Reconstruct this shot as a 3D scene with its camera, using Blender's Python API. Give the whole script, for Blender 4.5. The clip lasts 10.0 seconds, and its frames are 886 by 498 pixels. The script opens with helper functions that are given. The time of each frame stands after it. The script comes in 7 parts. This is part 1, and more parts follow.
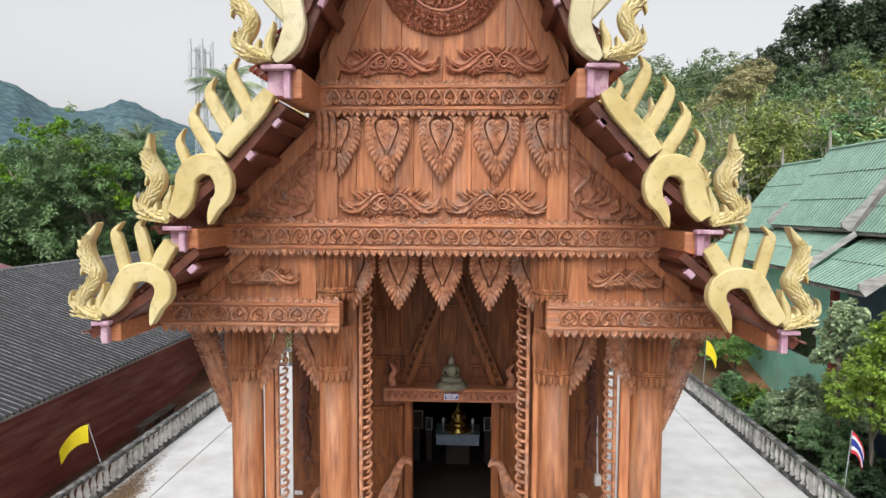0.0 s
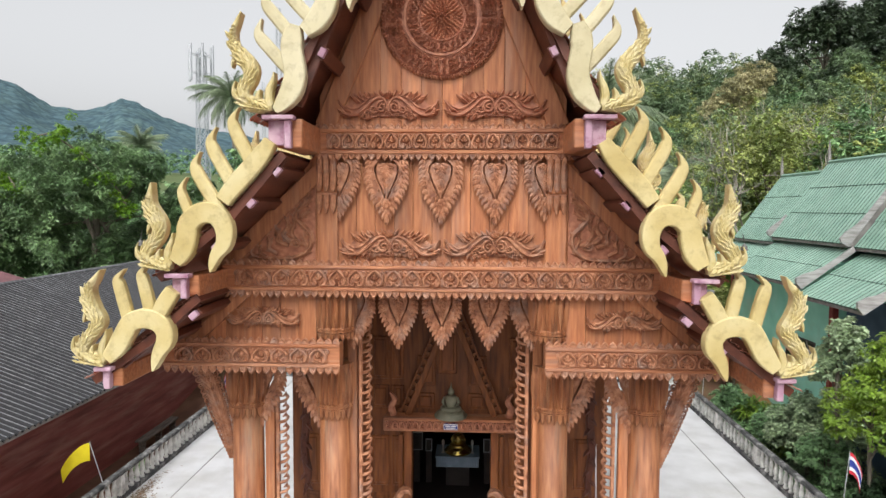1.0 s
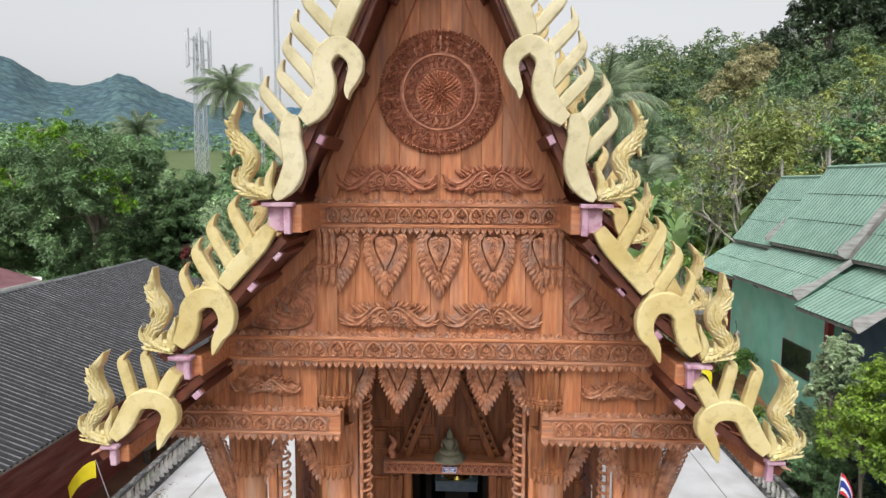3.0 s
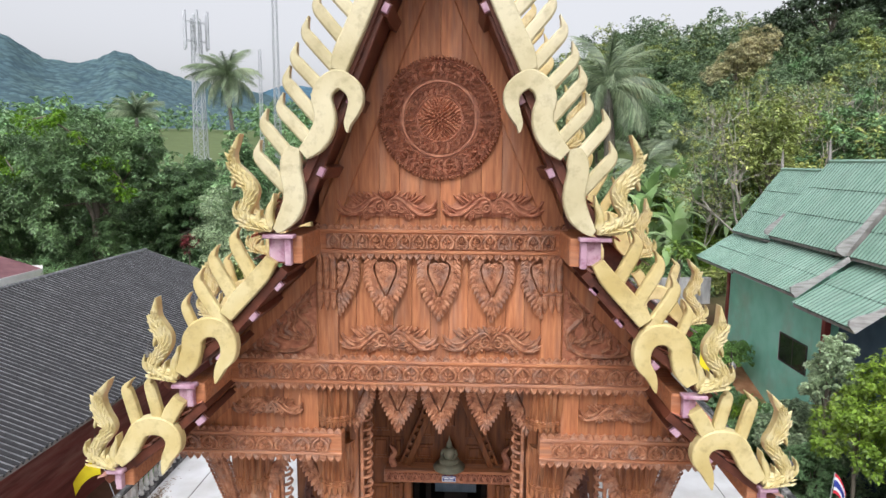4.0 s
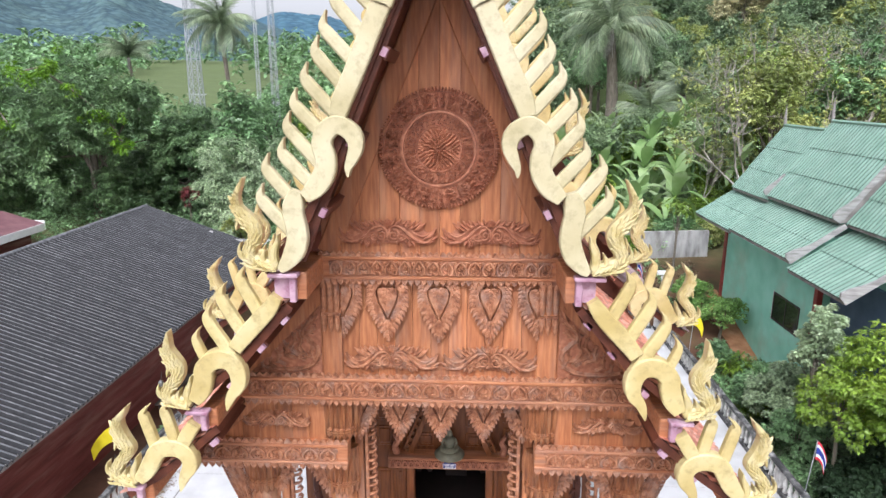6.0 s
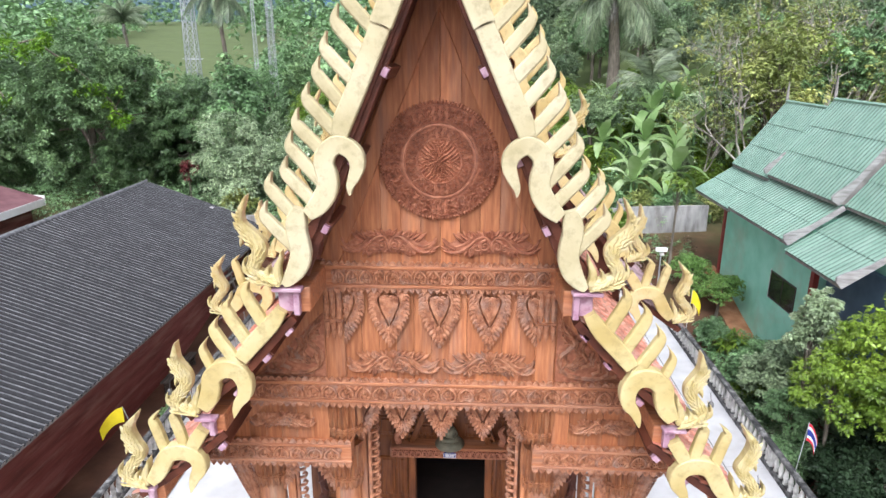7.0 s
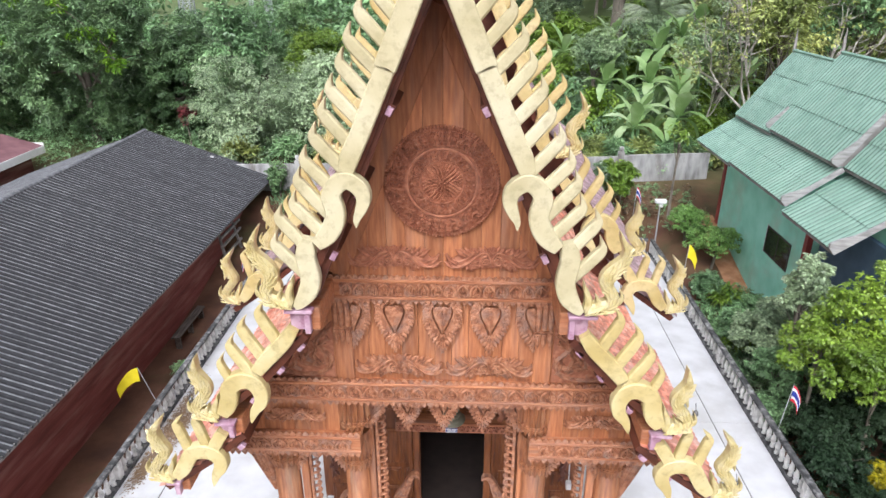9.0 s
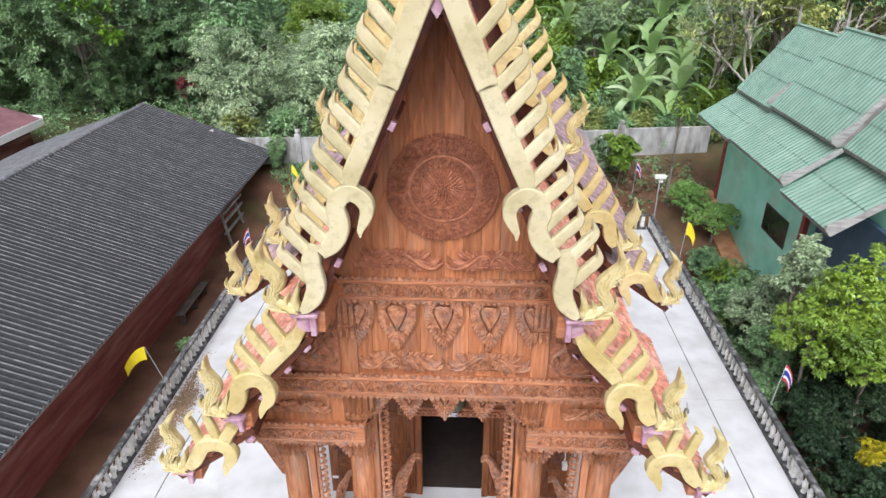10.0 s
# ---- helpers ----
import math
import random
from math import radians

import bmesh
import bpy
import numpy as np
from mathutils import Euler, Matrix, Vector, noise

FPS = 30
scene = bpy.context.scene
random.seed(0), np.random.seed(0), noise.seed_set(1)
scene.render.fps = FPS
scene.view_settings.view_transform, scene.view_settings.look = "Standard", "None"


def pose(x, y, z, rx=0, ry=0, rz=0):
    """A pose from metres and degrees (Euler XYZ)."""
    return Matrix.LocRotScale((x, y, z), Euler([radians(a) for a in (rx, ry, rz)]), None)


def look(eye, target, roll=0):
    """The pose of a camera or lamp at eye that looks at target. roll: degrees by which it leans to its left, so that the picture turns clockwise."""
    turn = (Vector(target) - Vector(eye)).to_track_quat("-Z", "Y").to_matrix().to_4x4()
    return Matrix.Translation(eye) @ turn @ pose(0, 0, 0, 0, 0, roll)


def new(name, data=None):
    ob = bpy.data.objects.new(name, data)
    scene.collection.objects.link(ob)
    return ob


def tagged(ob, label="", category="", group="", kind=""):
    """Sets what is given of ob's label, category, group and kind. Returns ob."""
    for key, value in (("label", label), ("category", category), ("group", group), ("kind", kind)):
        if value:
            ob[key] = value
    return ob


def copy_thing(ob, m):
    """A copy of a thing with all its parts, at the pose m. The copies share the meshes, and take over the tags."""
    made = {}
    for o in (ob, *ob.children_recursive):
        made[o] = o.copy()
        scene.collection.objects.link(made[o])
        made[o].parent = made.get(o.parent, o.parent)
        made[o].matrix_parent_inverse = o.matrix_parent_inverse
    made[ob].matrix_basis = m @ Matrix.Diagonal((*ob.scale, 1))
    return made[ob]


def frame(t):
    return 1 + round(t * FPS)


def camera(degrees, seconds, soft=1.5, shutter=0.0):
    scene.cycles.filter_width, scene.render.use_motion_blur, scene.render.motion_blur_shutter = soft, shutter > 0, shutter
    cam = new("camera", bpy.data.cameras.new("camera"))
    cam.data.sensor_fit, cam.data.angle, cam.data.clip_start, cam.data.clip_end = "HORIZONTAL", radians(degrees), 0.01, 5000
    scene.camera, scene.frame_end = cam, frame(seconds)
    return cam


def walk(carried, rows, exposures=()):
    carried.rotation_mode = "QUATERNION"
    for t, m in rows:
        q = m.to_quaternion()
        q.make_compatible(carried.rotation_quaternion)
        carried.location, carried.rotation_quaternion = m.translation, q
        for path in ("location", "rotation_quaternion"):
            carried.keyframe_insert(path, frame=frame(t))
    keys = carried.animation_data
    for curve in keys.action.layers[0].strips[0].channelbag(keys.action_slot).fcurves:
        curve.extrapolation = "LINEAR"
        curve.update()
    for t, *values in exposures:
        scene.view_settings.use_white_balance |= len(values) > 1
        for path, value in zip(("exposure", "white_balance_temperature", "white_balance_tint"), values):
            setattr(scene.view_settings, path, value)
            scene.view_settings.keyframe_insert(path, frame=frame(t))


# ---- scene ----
cam = camera(69.0, 10.0)
PATH = [
    (0, (0.373, -0.037, 5.475), (0.281, 1.957, 5.35), 0.3),
    (0.5, (0.376, -0.054, 5.735), (0.285, 1.94, 5.609), 0.3),
    (1, (0.384, -0.064, 5.99), (0.291, 1.929, 5.861), 0.3),
    (1.5, (0.386, -0.07, 6.279), (0.293, 1.923, 6.143), 0.3),
    (2, (0.394, -0.076, 6.546), (0.301, 1.916, 6.393), 0.3),
    (2.5, (0.401, -0.072, 6.852), (0.308, 1.918, 6.672), 0.2),
    (4, (0.396, -0.058, 7.701), (0.305, 1.922, 7.43), 0.3),
    (4.5, (0.408, -0.04, 7.994), (0.316, 1.932, 7.674), 0.2),
    (5, (0.41, -0.036, 8.271), (0.319, 1.928, 7.902), 0.2),
    (5.5, (0.403, -0.039, 8.563), (0.313, 1.914, 8.139), 0.1),
    (7, (0.388, -0.019, 9.413), (0.301, 1.892, 8.829), 0.0),
    (7.5, (0.38, 0.002, 9.702), (0.293, 1.895, 9.063), -0.0),
    (8, (0.367, 0.013, 9.976), (0.282, 1.888, 9.287), 0.0),
    (8.5, (0.356, 0.021, 10.277), (0.271, 1.876, 9.533), -0.0),
    (9, (0.352, 0.055, 10.562), (0.268, 1.887, 9.765), -0.1),
    (9.5, (0.344, 0.07, 10.823), (0.26, 1.88, 9.977), -0.1),
    (10, (0.337, 0.074, 11.108), (0.255, 1.859, 10.209), -0.1),
]
walk(cam, [(t, look(eye, target, roll)) for t, eye, target, roll in PATH], exposures=[(0.0, 0.03, 6500, 10), (2.5, -0.05, 6500, 9), (4.0, 0.03, 6300, 12), (5.5, 0.2, 6080, 14), (7.0, 0.32, 6080, 14), (8.5, 0.28, 6080, 14), (10.0, 0.14, 6200, 13)])

# ---- world and light ----
world = bpy.data.worlds.new("overcast_sky")
scene.world = world
world.use_nodes = True
wn, wl = world.node_tree.nodes, world.node_tree.links
sky = wn.new("ShaderNodeTexSky")
sky.sky_type = "NISHITA"
sky.sun_disc = False
sky.sun_elevation, sky.sun_rotation = radians(50.5), radians(188)
sky.air_density, sky.dust_density, sky.ozone_density = 1.0, 6.0, 1.0
hsv = wn.new("ShaderNodeHueSaturation")
hsv.inputs["Saturation"].default_value, hsv.inputs["Value"].default_value = 0.12, 1.85
wl.new(sky.outputs["Color"], hsv.inputs["Color"])
cloud = wn.new("ShaderNodeMix")
cloud.data_type = "RGBA"
cloud.inputs["Factor"].default_value = 0.35
cloud.inputs["B"].default_value = (5.9, 5.95, 6.1, 1)
wl.new(hsv.outputs["Color"], cloud.inputs["A"])
wl.new(cloud.outputs["Result"], wn["Background"].inputs["Color"])
wn["Background"].inputs["Strength"].default_value = 0.132
sun_data = bpy.data.lights.new("sun", "SUN")
sun_data.energy, sun_data.angle, sun_data.color = 1.5, radians(32), (0.97, 0.98, 1.0)
sun = new("sun", sun_data)
sun.matrix_basis = look((-5.0, -27, 43), (0, 8, 0))


# ---- materials ----
def mat(name, cols, rough=0.6, scale=6.0, stretch=(1, 1, 1), bump=0.15, bump_scale=40.0, metal=0.0, stain=None, stain_scale=0.8,
        stain_amount=0.5, bump_depth=0.02, island=0.0, per_object=0.0, spec=0.5, translucent=0.0):
    """Two-scale noise material: cols are mixed by grain, stain is laid over in patches."""
    m = bpy.data.materials.new(name)
    m.use_nodes = True
    n, l = m.node_tree.nodes, m.node_tree.links
    b = n["Principled BSDF"]
    geo = n.new("ShaderNodeNewGeometry")
    info = n.new("ShaderNodeObjectInfo")
    shift = n.new("ShaderNodeVectorMath")
    shift.operation = "MULTIPLY_ADD"
    rnd = n.new("ShaderNodeCombineXYZ")
    for k in range(3):
        l.new(info.outputs["Random"], rnd.inputs[k])
    l.new(rnd.outputs[0], shift.inputs[0])
    shift.inputs[1].default_value = (7.0 * per_object, 5.0 * per_object, 9.0 * per_object)
    l.new(geo.outputs["Position"], shift.inputs[2])
    mp = n.new("ShaderNodeMapping")
    mp.inputs["Scale"].default_value = stretch
    l.new(shift.outputs[0], mp.inputs["Vector"])
    grain = n.new("ShaderNodeTexNoise")
    grain.inputs["Scale"].default_value, grain.inputs["Detail"].default_value = scale, 6
    l.new(mp.outputs[0], grain.inputs["Vector"])
    ramp = n.new("ShaderNodeValToRGB")
    ramp.color_ramp.elements[0].position, ramp.color_ramp.elements[1].position = 0.32, 0.68
    ramp.color_ramp.elements[0].color = (*cols[0], 1)
    ramp.color_ramp.elements[1].color = (*cols[-1], 1)
    if len(cols) == 3:
        e = ramp.color_ramp.elements.new(0.5)
        e.color = (*cols[1], 1)
    l.new(grain.outputs["Fac"], ramp.inputs["Fac"])
    out = ramp.outputs["Color"]
    if stain:
        sn = n.new("ShaderNodeTexNoise")
        sn.inputs["Scale"].default_value, sn.inputs["Detail"].default_value, sn.inputs["Roughness"].default_value = stain_scale, 8, 0.65
        l.new(mp.outputs[0], sn.inputs["Vector"])
        sr = n.new("ShaderNodeMapRange")
        sr.inputs["From Min"].default_value, sr.inputs["From Max"].default_value = 0.5, 0.72
        sr.inputs["To Max"].default_value = stain_amount
        l.new(sn.outputs["Fac"], sr.inputs["Value"])
        mx = n.new("ShaderNodeMix")
        mx.data_type = "RGBA"
        l.new(sr.outputs[0], mx.inputs["Factor"])
        l.new(out, mx.inputs["A"])
        mx.inputs["B"].default_value = (*stain, 1)
        out = mx.outputs["Result"]
    if island or per_object:
        hs = n.new("ShaderNodeHueSaturation")
        mr = n.new("ShaderNodeMapRange")
        amount = island or 0.35 * per_object
        mr.inputs["To Min"].default_value, mr.inputs["To Max"].default_value = 1 - amount, 1 + amount
        l.new(geo.outputs["Random Per Island"] if island else info.outputs["Random"], mr.inputs["Value"])
        l.new(mr.outputs[0], hs.inputs["Value"])
        l.new(out, hs.inputs["Color"])
        out = hs.outputs["Color"]
    l.new(out, b.inputs["Base Color"])
    b.inputs["Roughness"].default_value, b.inputs["Metallic"].default_value = rough, metal
    b.inputs["Specular IOR Level"].default_value = spec
    if bump:
        fine = n.new("ShaderNodeTexNoise")
        fine.inputs["Scale"].default_value, fine.inputs["Detail"].default_value = bump_scale, 4
        l.new(mp.outputs[0], fine.inputs["Vector"])
        bp = n.new("ShaderNodeBump")
        bp.inputs["Strength"].default_value, bp.inputs["Distance"].default_value = bump, bump_depth
        l.new(fine.outputs["Fac"], bp.inputs["Height"])
        l.new(bp.outputs[0], b.inputs["Normal"])
    if translucent:
        tr = n.new("ShaderNodeBsdfTranslucent")
        l.new(out, tr.inputs["Color"])
        ms = n.new("ShaderNodeMixShader")
        ms.inputs[0].default_value = translucent
        l.new(b.outputs[0], ms.inputs[1])
        l.new(tr.outputs[0], ms.inputs[2])
        l.new(ms.outputs[0], n["Material Output"].inputs["Surface"])
    return m


WOOD = [(0.335, 0.120, 0.052), (0.45, 0.174, 0.076), (0.56, 0.242, 0.108)]
GREY_WEAR = (0.31, 0.215, 0.175)
wood_plank = mat("teak_planks", WOOD, 0.5, 8, (3, 3, 0.3), 0.35, 60, stain=GREY_WEAR, stain_scale=1.3, stain_amount=0.5, per_object=0.6)
wood_beam = mat("teak_beam", WOOD, 0.5, 8, (0.3, 3, 3), 0.35, 60, stain=GREY_WEAR, stain_scale=1.6, stain_amount=0.6)
wood_carved = mat("carved_teak", [(0.22, 0.080, 0.040), (0.40, 0.170, 0.086), (0.54, 0.265, 0.15)], 0.5, 12, (1, 1, 1), 0.4, 90, stain=GREY_WEAR,
                  stain_scale=3.4, stain_amount=0.85, per_object=0.25)
wood_column = mat("weathered_column_teak", [(0.18, 0.062, 0.026), (0.32, 0.118, 0.047), (0.43, 0.180, 0.075)], 0.5, 7, (3, 3, 0.3), 0.3, 60, stain=(0.29, 0.225, 0.15), stain_scale=1.9, stain_amount=0.6, per_object=0.3)
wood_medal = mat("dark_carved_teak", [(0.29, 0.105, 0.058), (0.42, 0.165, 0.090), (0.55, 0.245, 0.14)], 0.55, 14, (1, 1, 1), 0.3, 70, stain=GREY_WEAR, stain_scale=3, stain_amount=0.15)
wood_dark = mat("dark_soffit_wood", [(0.06, 0.016, 0.009), (0.11, 0.031, 0.016), (0.15, 0.045, 0.023)], 0.5, 5, (1, 0.3, 1), 0.2, 50)
# Amber teak, its base colour lowered to stand for the porch's shade.
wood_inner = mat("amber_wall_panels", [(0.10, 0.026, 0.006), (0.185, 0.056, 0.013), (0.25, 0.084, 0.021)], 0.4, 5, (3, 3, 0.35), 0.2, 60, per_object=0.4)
cream = mat("cream_yellow_paint", [(0.48, 0.42, 0.235), (0.585, 0.525, 0.325), (0.65, 0.595, 0.40)], 0.5, 1.6, (1, 1, 1), 0.15, 30, stain=(0.33, 0.28, 0.15),
            stain_scale=9.0, stain_amount=0.65, per_object=0.06)
amber = mat("amber_yellow_paint", [(0.49, 0.38, 0.145), (0.595, 0.49, 0.225), (0.65, 0.565, 0.305)], 0.5, 1.8, (1, 1, 1), 0.15, 30, stain=(0.33, 0.25, 0.105),
            stain_scale=9.0, stain_amount=0.65, per_object=0.06)
gold = mat("gold_paint", [(0.50, 0.40, 0.16), (0.61, 0.52, 0.26), (0.68, 0.61, 0.37)], 0.4, 9, (1, 1, 1), 0.3, 50, metal=0.05, stain=(0.34, 0.24, 0.08), stain_scale=9, stain_amount=0.5)
pink = mat("faded_pink_paint", [(0.40, 0.22, 0.30), (0.55, 0.38, 0.45)], 0.65, 5, (1, 1, 1), 0.2, 40, stain=(0.24, 0.08, 0.14), stain_scale=7, stain_amount=1.0)
tile_new = mat("coral_roof_tile", [(0.50, 0.155, 0.095), (0.61, 0.25, 0.17), (0.69, 0.38, 0.29)], 0.55, 5, (1, 1, 1), 0.15, 60, stain=(0.62, 0.45, 0.38), stain_scale=2.5, stain_amount=0.6, island=0.3)
tile_part = mat("coral_loose_tile", [(0.50, 0.155, 0.095), (0.61, 0.25, 0.17), (0.69, 0.38, 0.29)], 0.55, 5, (1, 1, 1), 0.15, 60, stain=(0.62, 0.45, 0.38), stain_scale=2.5, stain_amount=0.6, per_object=0.8)
tile_old = mat("mauve_roof_tile", [(0.25, 0.15, 0.15), (0.38, 0.25, 0.26), (0.48, 0.34, 0.36)], 0.6, 5, (1, 1, 1), 0.15, 60, stain=(0.16, 0.12, 0.12), stain_scale=1.5, stain_amount=0.6, island=0.3)
terrace_mat = mat("pale_concrete", [(0.50, 0.50, 0.502), (0.565, 0.567, 0.572), (0.615, 0.618, 0.625)], 0.6, 1.5, (1, 1, 1), 0.1, 30, stain=(0.38, 0.365, 0.33), stain_scale=0.5, stain_amount=0.5)
joint_mat = mat("dark_joint", [(0.10, 0.095, 0.085), (0.2, 0.19, 0.17)], 0.9, 8)
bal_mat = mat("stained_white_concrete", [(0.50, 0.49, 0.46), (0.66, 0.65, 0.62), (0.74, 0.73, 0.70)], 0.8, 6, (1, 1, 1), 0.3, 30, stain=(0.10, 0.10, 0.095), stain_scale=3.5, stain_amount=0.75, per_object=0.2)
rail_mat = mat("blackened_concrete", [(0.025, 0.025, 0.026), (0.06, 0.06, 0.06), (0.13, 0.13, 0.128)], 0.85, 5, (1, 1, 1), 0.35, 25, stain=(0.50, 0.49, 0.475), stain_scale=3.6, stain_amount=0.75)
wall_mat = mat("streaked_wall_plaster", [(0.22, 0.215, 0.21), (0.37, 0.365, 0.355), (0.50, 0.495, 0.48)], 0.85, 3, (1, 1, 0.3), 0.2, 25, stain=(0.13, 0.11, 0.085), stain_scale=1.4, stain_amount=0.95)
corr_black = mat("weathered_fibre_cement", [(0.080, 0.082, 0.087), (0.135, 0.138, 0.146), (0.21, 0.215, 0.225)], 0.85, 5, (0.3, 1, 1), 0.2, 60, stain=(0.34, 0.34, 0.335), stain_scale=9.0, stain_amount=0.55, per_object=0.3, spec=0.2)
# Roof valleys: shade between crests put into the colour, together with grime.
corr_valley = mat("shade_and_grime_in_valleys", [(0.018, 0.018, 0.020), (0.032, 0.032, 0.035)], 0.9, 9)
green_valley = mat("shade_and_dirt_in_green_valleys", [(0.055, 0.10, 0.078), (0.08, 0.145, 0.112)], 0.8, 6)
corr_green = mat("green_metal_sheet", [(0.19, 0.33, 0.25), (0.235, 0.385, 0.30), (0.28, 0.43, 0.345)], 0.5, 2, (1, 1, 1), 0.08, 30, stain=(0.20, 0.25, 0.20), stain_scale=1.2, stain_amount=0.35, per_object=0.12)
ridge_mat = mat("greyed_wood_trim", [(0.20, 0.185, 0.17), (0.34, 0.32, 0.30)], 0.8, 4, (1, 1, 1), 0.3, 40)
old_wood = mat("dark_weathered_wood", [(0.055, 0.042, 0.034), (0.10, 0.08, 0.066), (0.16, 0.135, 0.115)], 0.85, 6, (3, 0.3, 3), 0.3, 50)
silver_wood = mat("silvered_timber", [(0.23, 0.225, 0.215), (0.335, 0.328, 0.317), (0.43, 0.422, 0.408)], 0.8, 5, (0.4, 3, 3), 0.35, 50, stain=(0.20, 0.18, 0.16), stain_scale=3, stain_amount=0.6)
house_green = mat("mint_wall_paint", [(0.30, 0.70, 0.55), (0.36, 0.77, 0.62), (0.42, 0.81, 0.67)], 0.75, 1.2, (1, 1, 1), 0.15, 30, stain=(0.42, 0.34, 0.22), stain_scale=0.5, stain_amount=0.4)
house_blue = mat("slate_blue_wall", [(0.045, 0.085, 0.14), (0.07, 0.12, 0.19)], 0.7, 2)
red_trim = mat("oxblood_paint", [(0.24, 0.035, 0.03), (0.33, 0.06, 0.05)], 0.6, 4)
red_wall = mat("faded_red_boards", [(0.06, 0.014, 0.010), (0.10, 0.026, 0.019), (0.145, 0.048, 0.038)], 0.75, 2.2, (3, 0.3, 3), 0.2, 40, stain=(0.42, 0.27, 0.22), stain_scale=1.0, stain_amount=0.55)
red_board = mat("scuffed_red_paint", [(0.17, 0.042, 0.034), (0.25, 0.066, 0.054), (0.33, 0.105, 0.088)], 0.7, 1.6, (3, 0.3, 3), 0.2, 40, stain=(0.44, 0.24, 0.20), stain_scale=1.5, stain_amount=0.55)
dark_glass = mat("dark_window_glass", [(0.012, 0.013, 0.014), (0.025, 0.026, 0.028)], 0.08, 2, bump=0)
# Near-black stands in for the hall's unlit depth; also colours the window frame.
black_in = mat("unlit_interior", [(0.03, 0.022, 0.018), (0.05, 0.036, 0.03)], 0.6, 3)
bark = mat("grey_bark", [(0.10, 0.085, 0.065), (0.22, 0.19, 0.15)], 0.9, 5, (2, 2, 0.4), 0.6, 25)
metal_grey = mat("galvanised_steel", [(0.42, 0.44, 0.46), (0.55, 0.57, 0.6)], 0.4, 6, metal=0.5)
iron = mat("dull_iron", [(0.10, 0.10, 0.10), (0.17, 0.165, 0.16)], 0.5, 8, metal=0.6)
white_paint = mat("white_paint", [(0.70, 0.70, 0.69), (0.80, 0.80, 0.79)], 0.4, 4)
yellow_cloth = mat("yellow_cloth", [(0.78, 0.62, 0.01), (0.86, 0.70, 0.02)], 0.7, 6, bump=0.1)
red_cloth = mat("red_cloth", [(0.50, 0.02, 0.04), (0.60, 0.03, 0.05)], 0.7, 6, bump=0.1)
pale_blue_cloth = mat("pale_blue_cloth", [(0.30, 0.40, 0.50), (0.42, 0.52, 0.62)], 0.75, 6, bump=0.1)
white_cloth = mat("white_cloth", [(0.62, 0.64, 0.68), (0.75, 0.76, 0.78)], 0.75, 6, bump=0.1)
blue_cloth = mat("blue_cloth", [(0.015, 0.03, 0.22), (0.02, 0.045, 0.30)], 0.7, 6, bump=0.1)
gold_metal = mat("polished_gold", [(0.60, 0.42, 0.10), (0.75, 0.55, 0.18)], 0.25, 6, metal=0.8)
jade = mat("pale_grey_stone", [(0.15, 0.15, 0.10), (0.24, 0.23, 0.16)], 0.5, 8)


def leaf_mat(name, a, b, c, translucent=0.22, patch=0.7, gloss=0.6):
    a, b, c = [((r * 0.95 + 0.06 * g) * 1.42, g * 1.40, max(bl + 0.20 * g, 0.006) * 1.42) for r, g, bl in (a, b, c)]
    dark = tuple(0.5 * v for v in a)
    return mat(name, [a, b, c], 0.38, 0.5, (1, 1, 1), 0, stain=dark, stain_scale=0.16, stain_amount=patch, island=0.45, translucent=translucent, spec=gloss)


leaf_mango = leaf_mat("dark_mango_leaves", (0.050, 0.102, 0.020), (0.100, 0.182, 0.038), (0.190, 0.305, 0.072), 0.2, 0.9)
leaf_grey = leaf_mat("grey_green_leaves", (0.085, 0.145, 0.045), (0.155, 0.235, 0.070), (0.27, 0.365, 0.125), 0.25, 0.8)
leaf_lime = leaf_mat("lime_green_leaves", (0.070, 0.135, -0.012), (0.125, 0.215, -0.018), (0.215, 0.325, -0.024), 0.25, 0.6)
leaf_lush = leaf_mat("lush_green_leaves", (0.075, 0.165, 0.005), (0.135, 0.27, 0.012), (0.215, 0.375, 0.03), 0.3, 0.4)
leaf_mid = leaf_mat("mid_green_leaves", (0.082, 0.165, 0.036), (0.135, 0.25, 0.06), (0.21, 0.345, 0.09))
leaf_olive = leaf_mat("olive_yellow_leaves", (0.105, 0.150, 0.010), (0.205, 0.255, 0.022), (0.36, 0.39, 0.05))
leaf_wood = leaf_mat("forest_leaves", (0.052, 0.095, 0.030), (0.110, 0.175, 0.052), (0.21, 0.285, 0.09))
leaf_banana = leaf_mat("banana_leaf", (0.125, 0.225, 0.03), (0.20, 0.315, 0.06), (0.33, 0.42, 0.16), 0.3, 0.0)
leaf_vine = leaf_mat("creeper_leaves", (0.06, 0.15, -0.02), (0.10, 0.22, -0.03), (0.15, 0.29, -0.04), 0.4, 0.3)
leaf_palm = leaf_mat("palm_leaf", (0.10, 0.145, 0.055), (0.165, 0.225, 0.085), (0.26, 0.32, 0.13), 0.25, 0.2)
# Near-black leaves carry the shade under the garden trees in their colour.
leaf_shade = leaf_mat("shade_darkened_leaves", (0.012, 0.026, 0.008), (0.022, 0.042, 0.012), (0.035, 0.062, 0.018), 0.08, 0.7, 0.12)
leaf_feather = leaf_mat("feathery_leaves", (0.14, 0.205, 0.075), (0.24, 0.325, 0.12), (0.37, 0.47, 0.20), 0.3, 0.3)
leaf_litter = leaf_mat("dry_leaf_litter", (0.09, 0.05, 0.015), (0.14, 0.09, 0.03), (0.20, 0.13, 0.05), 0.1)
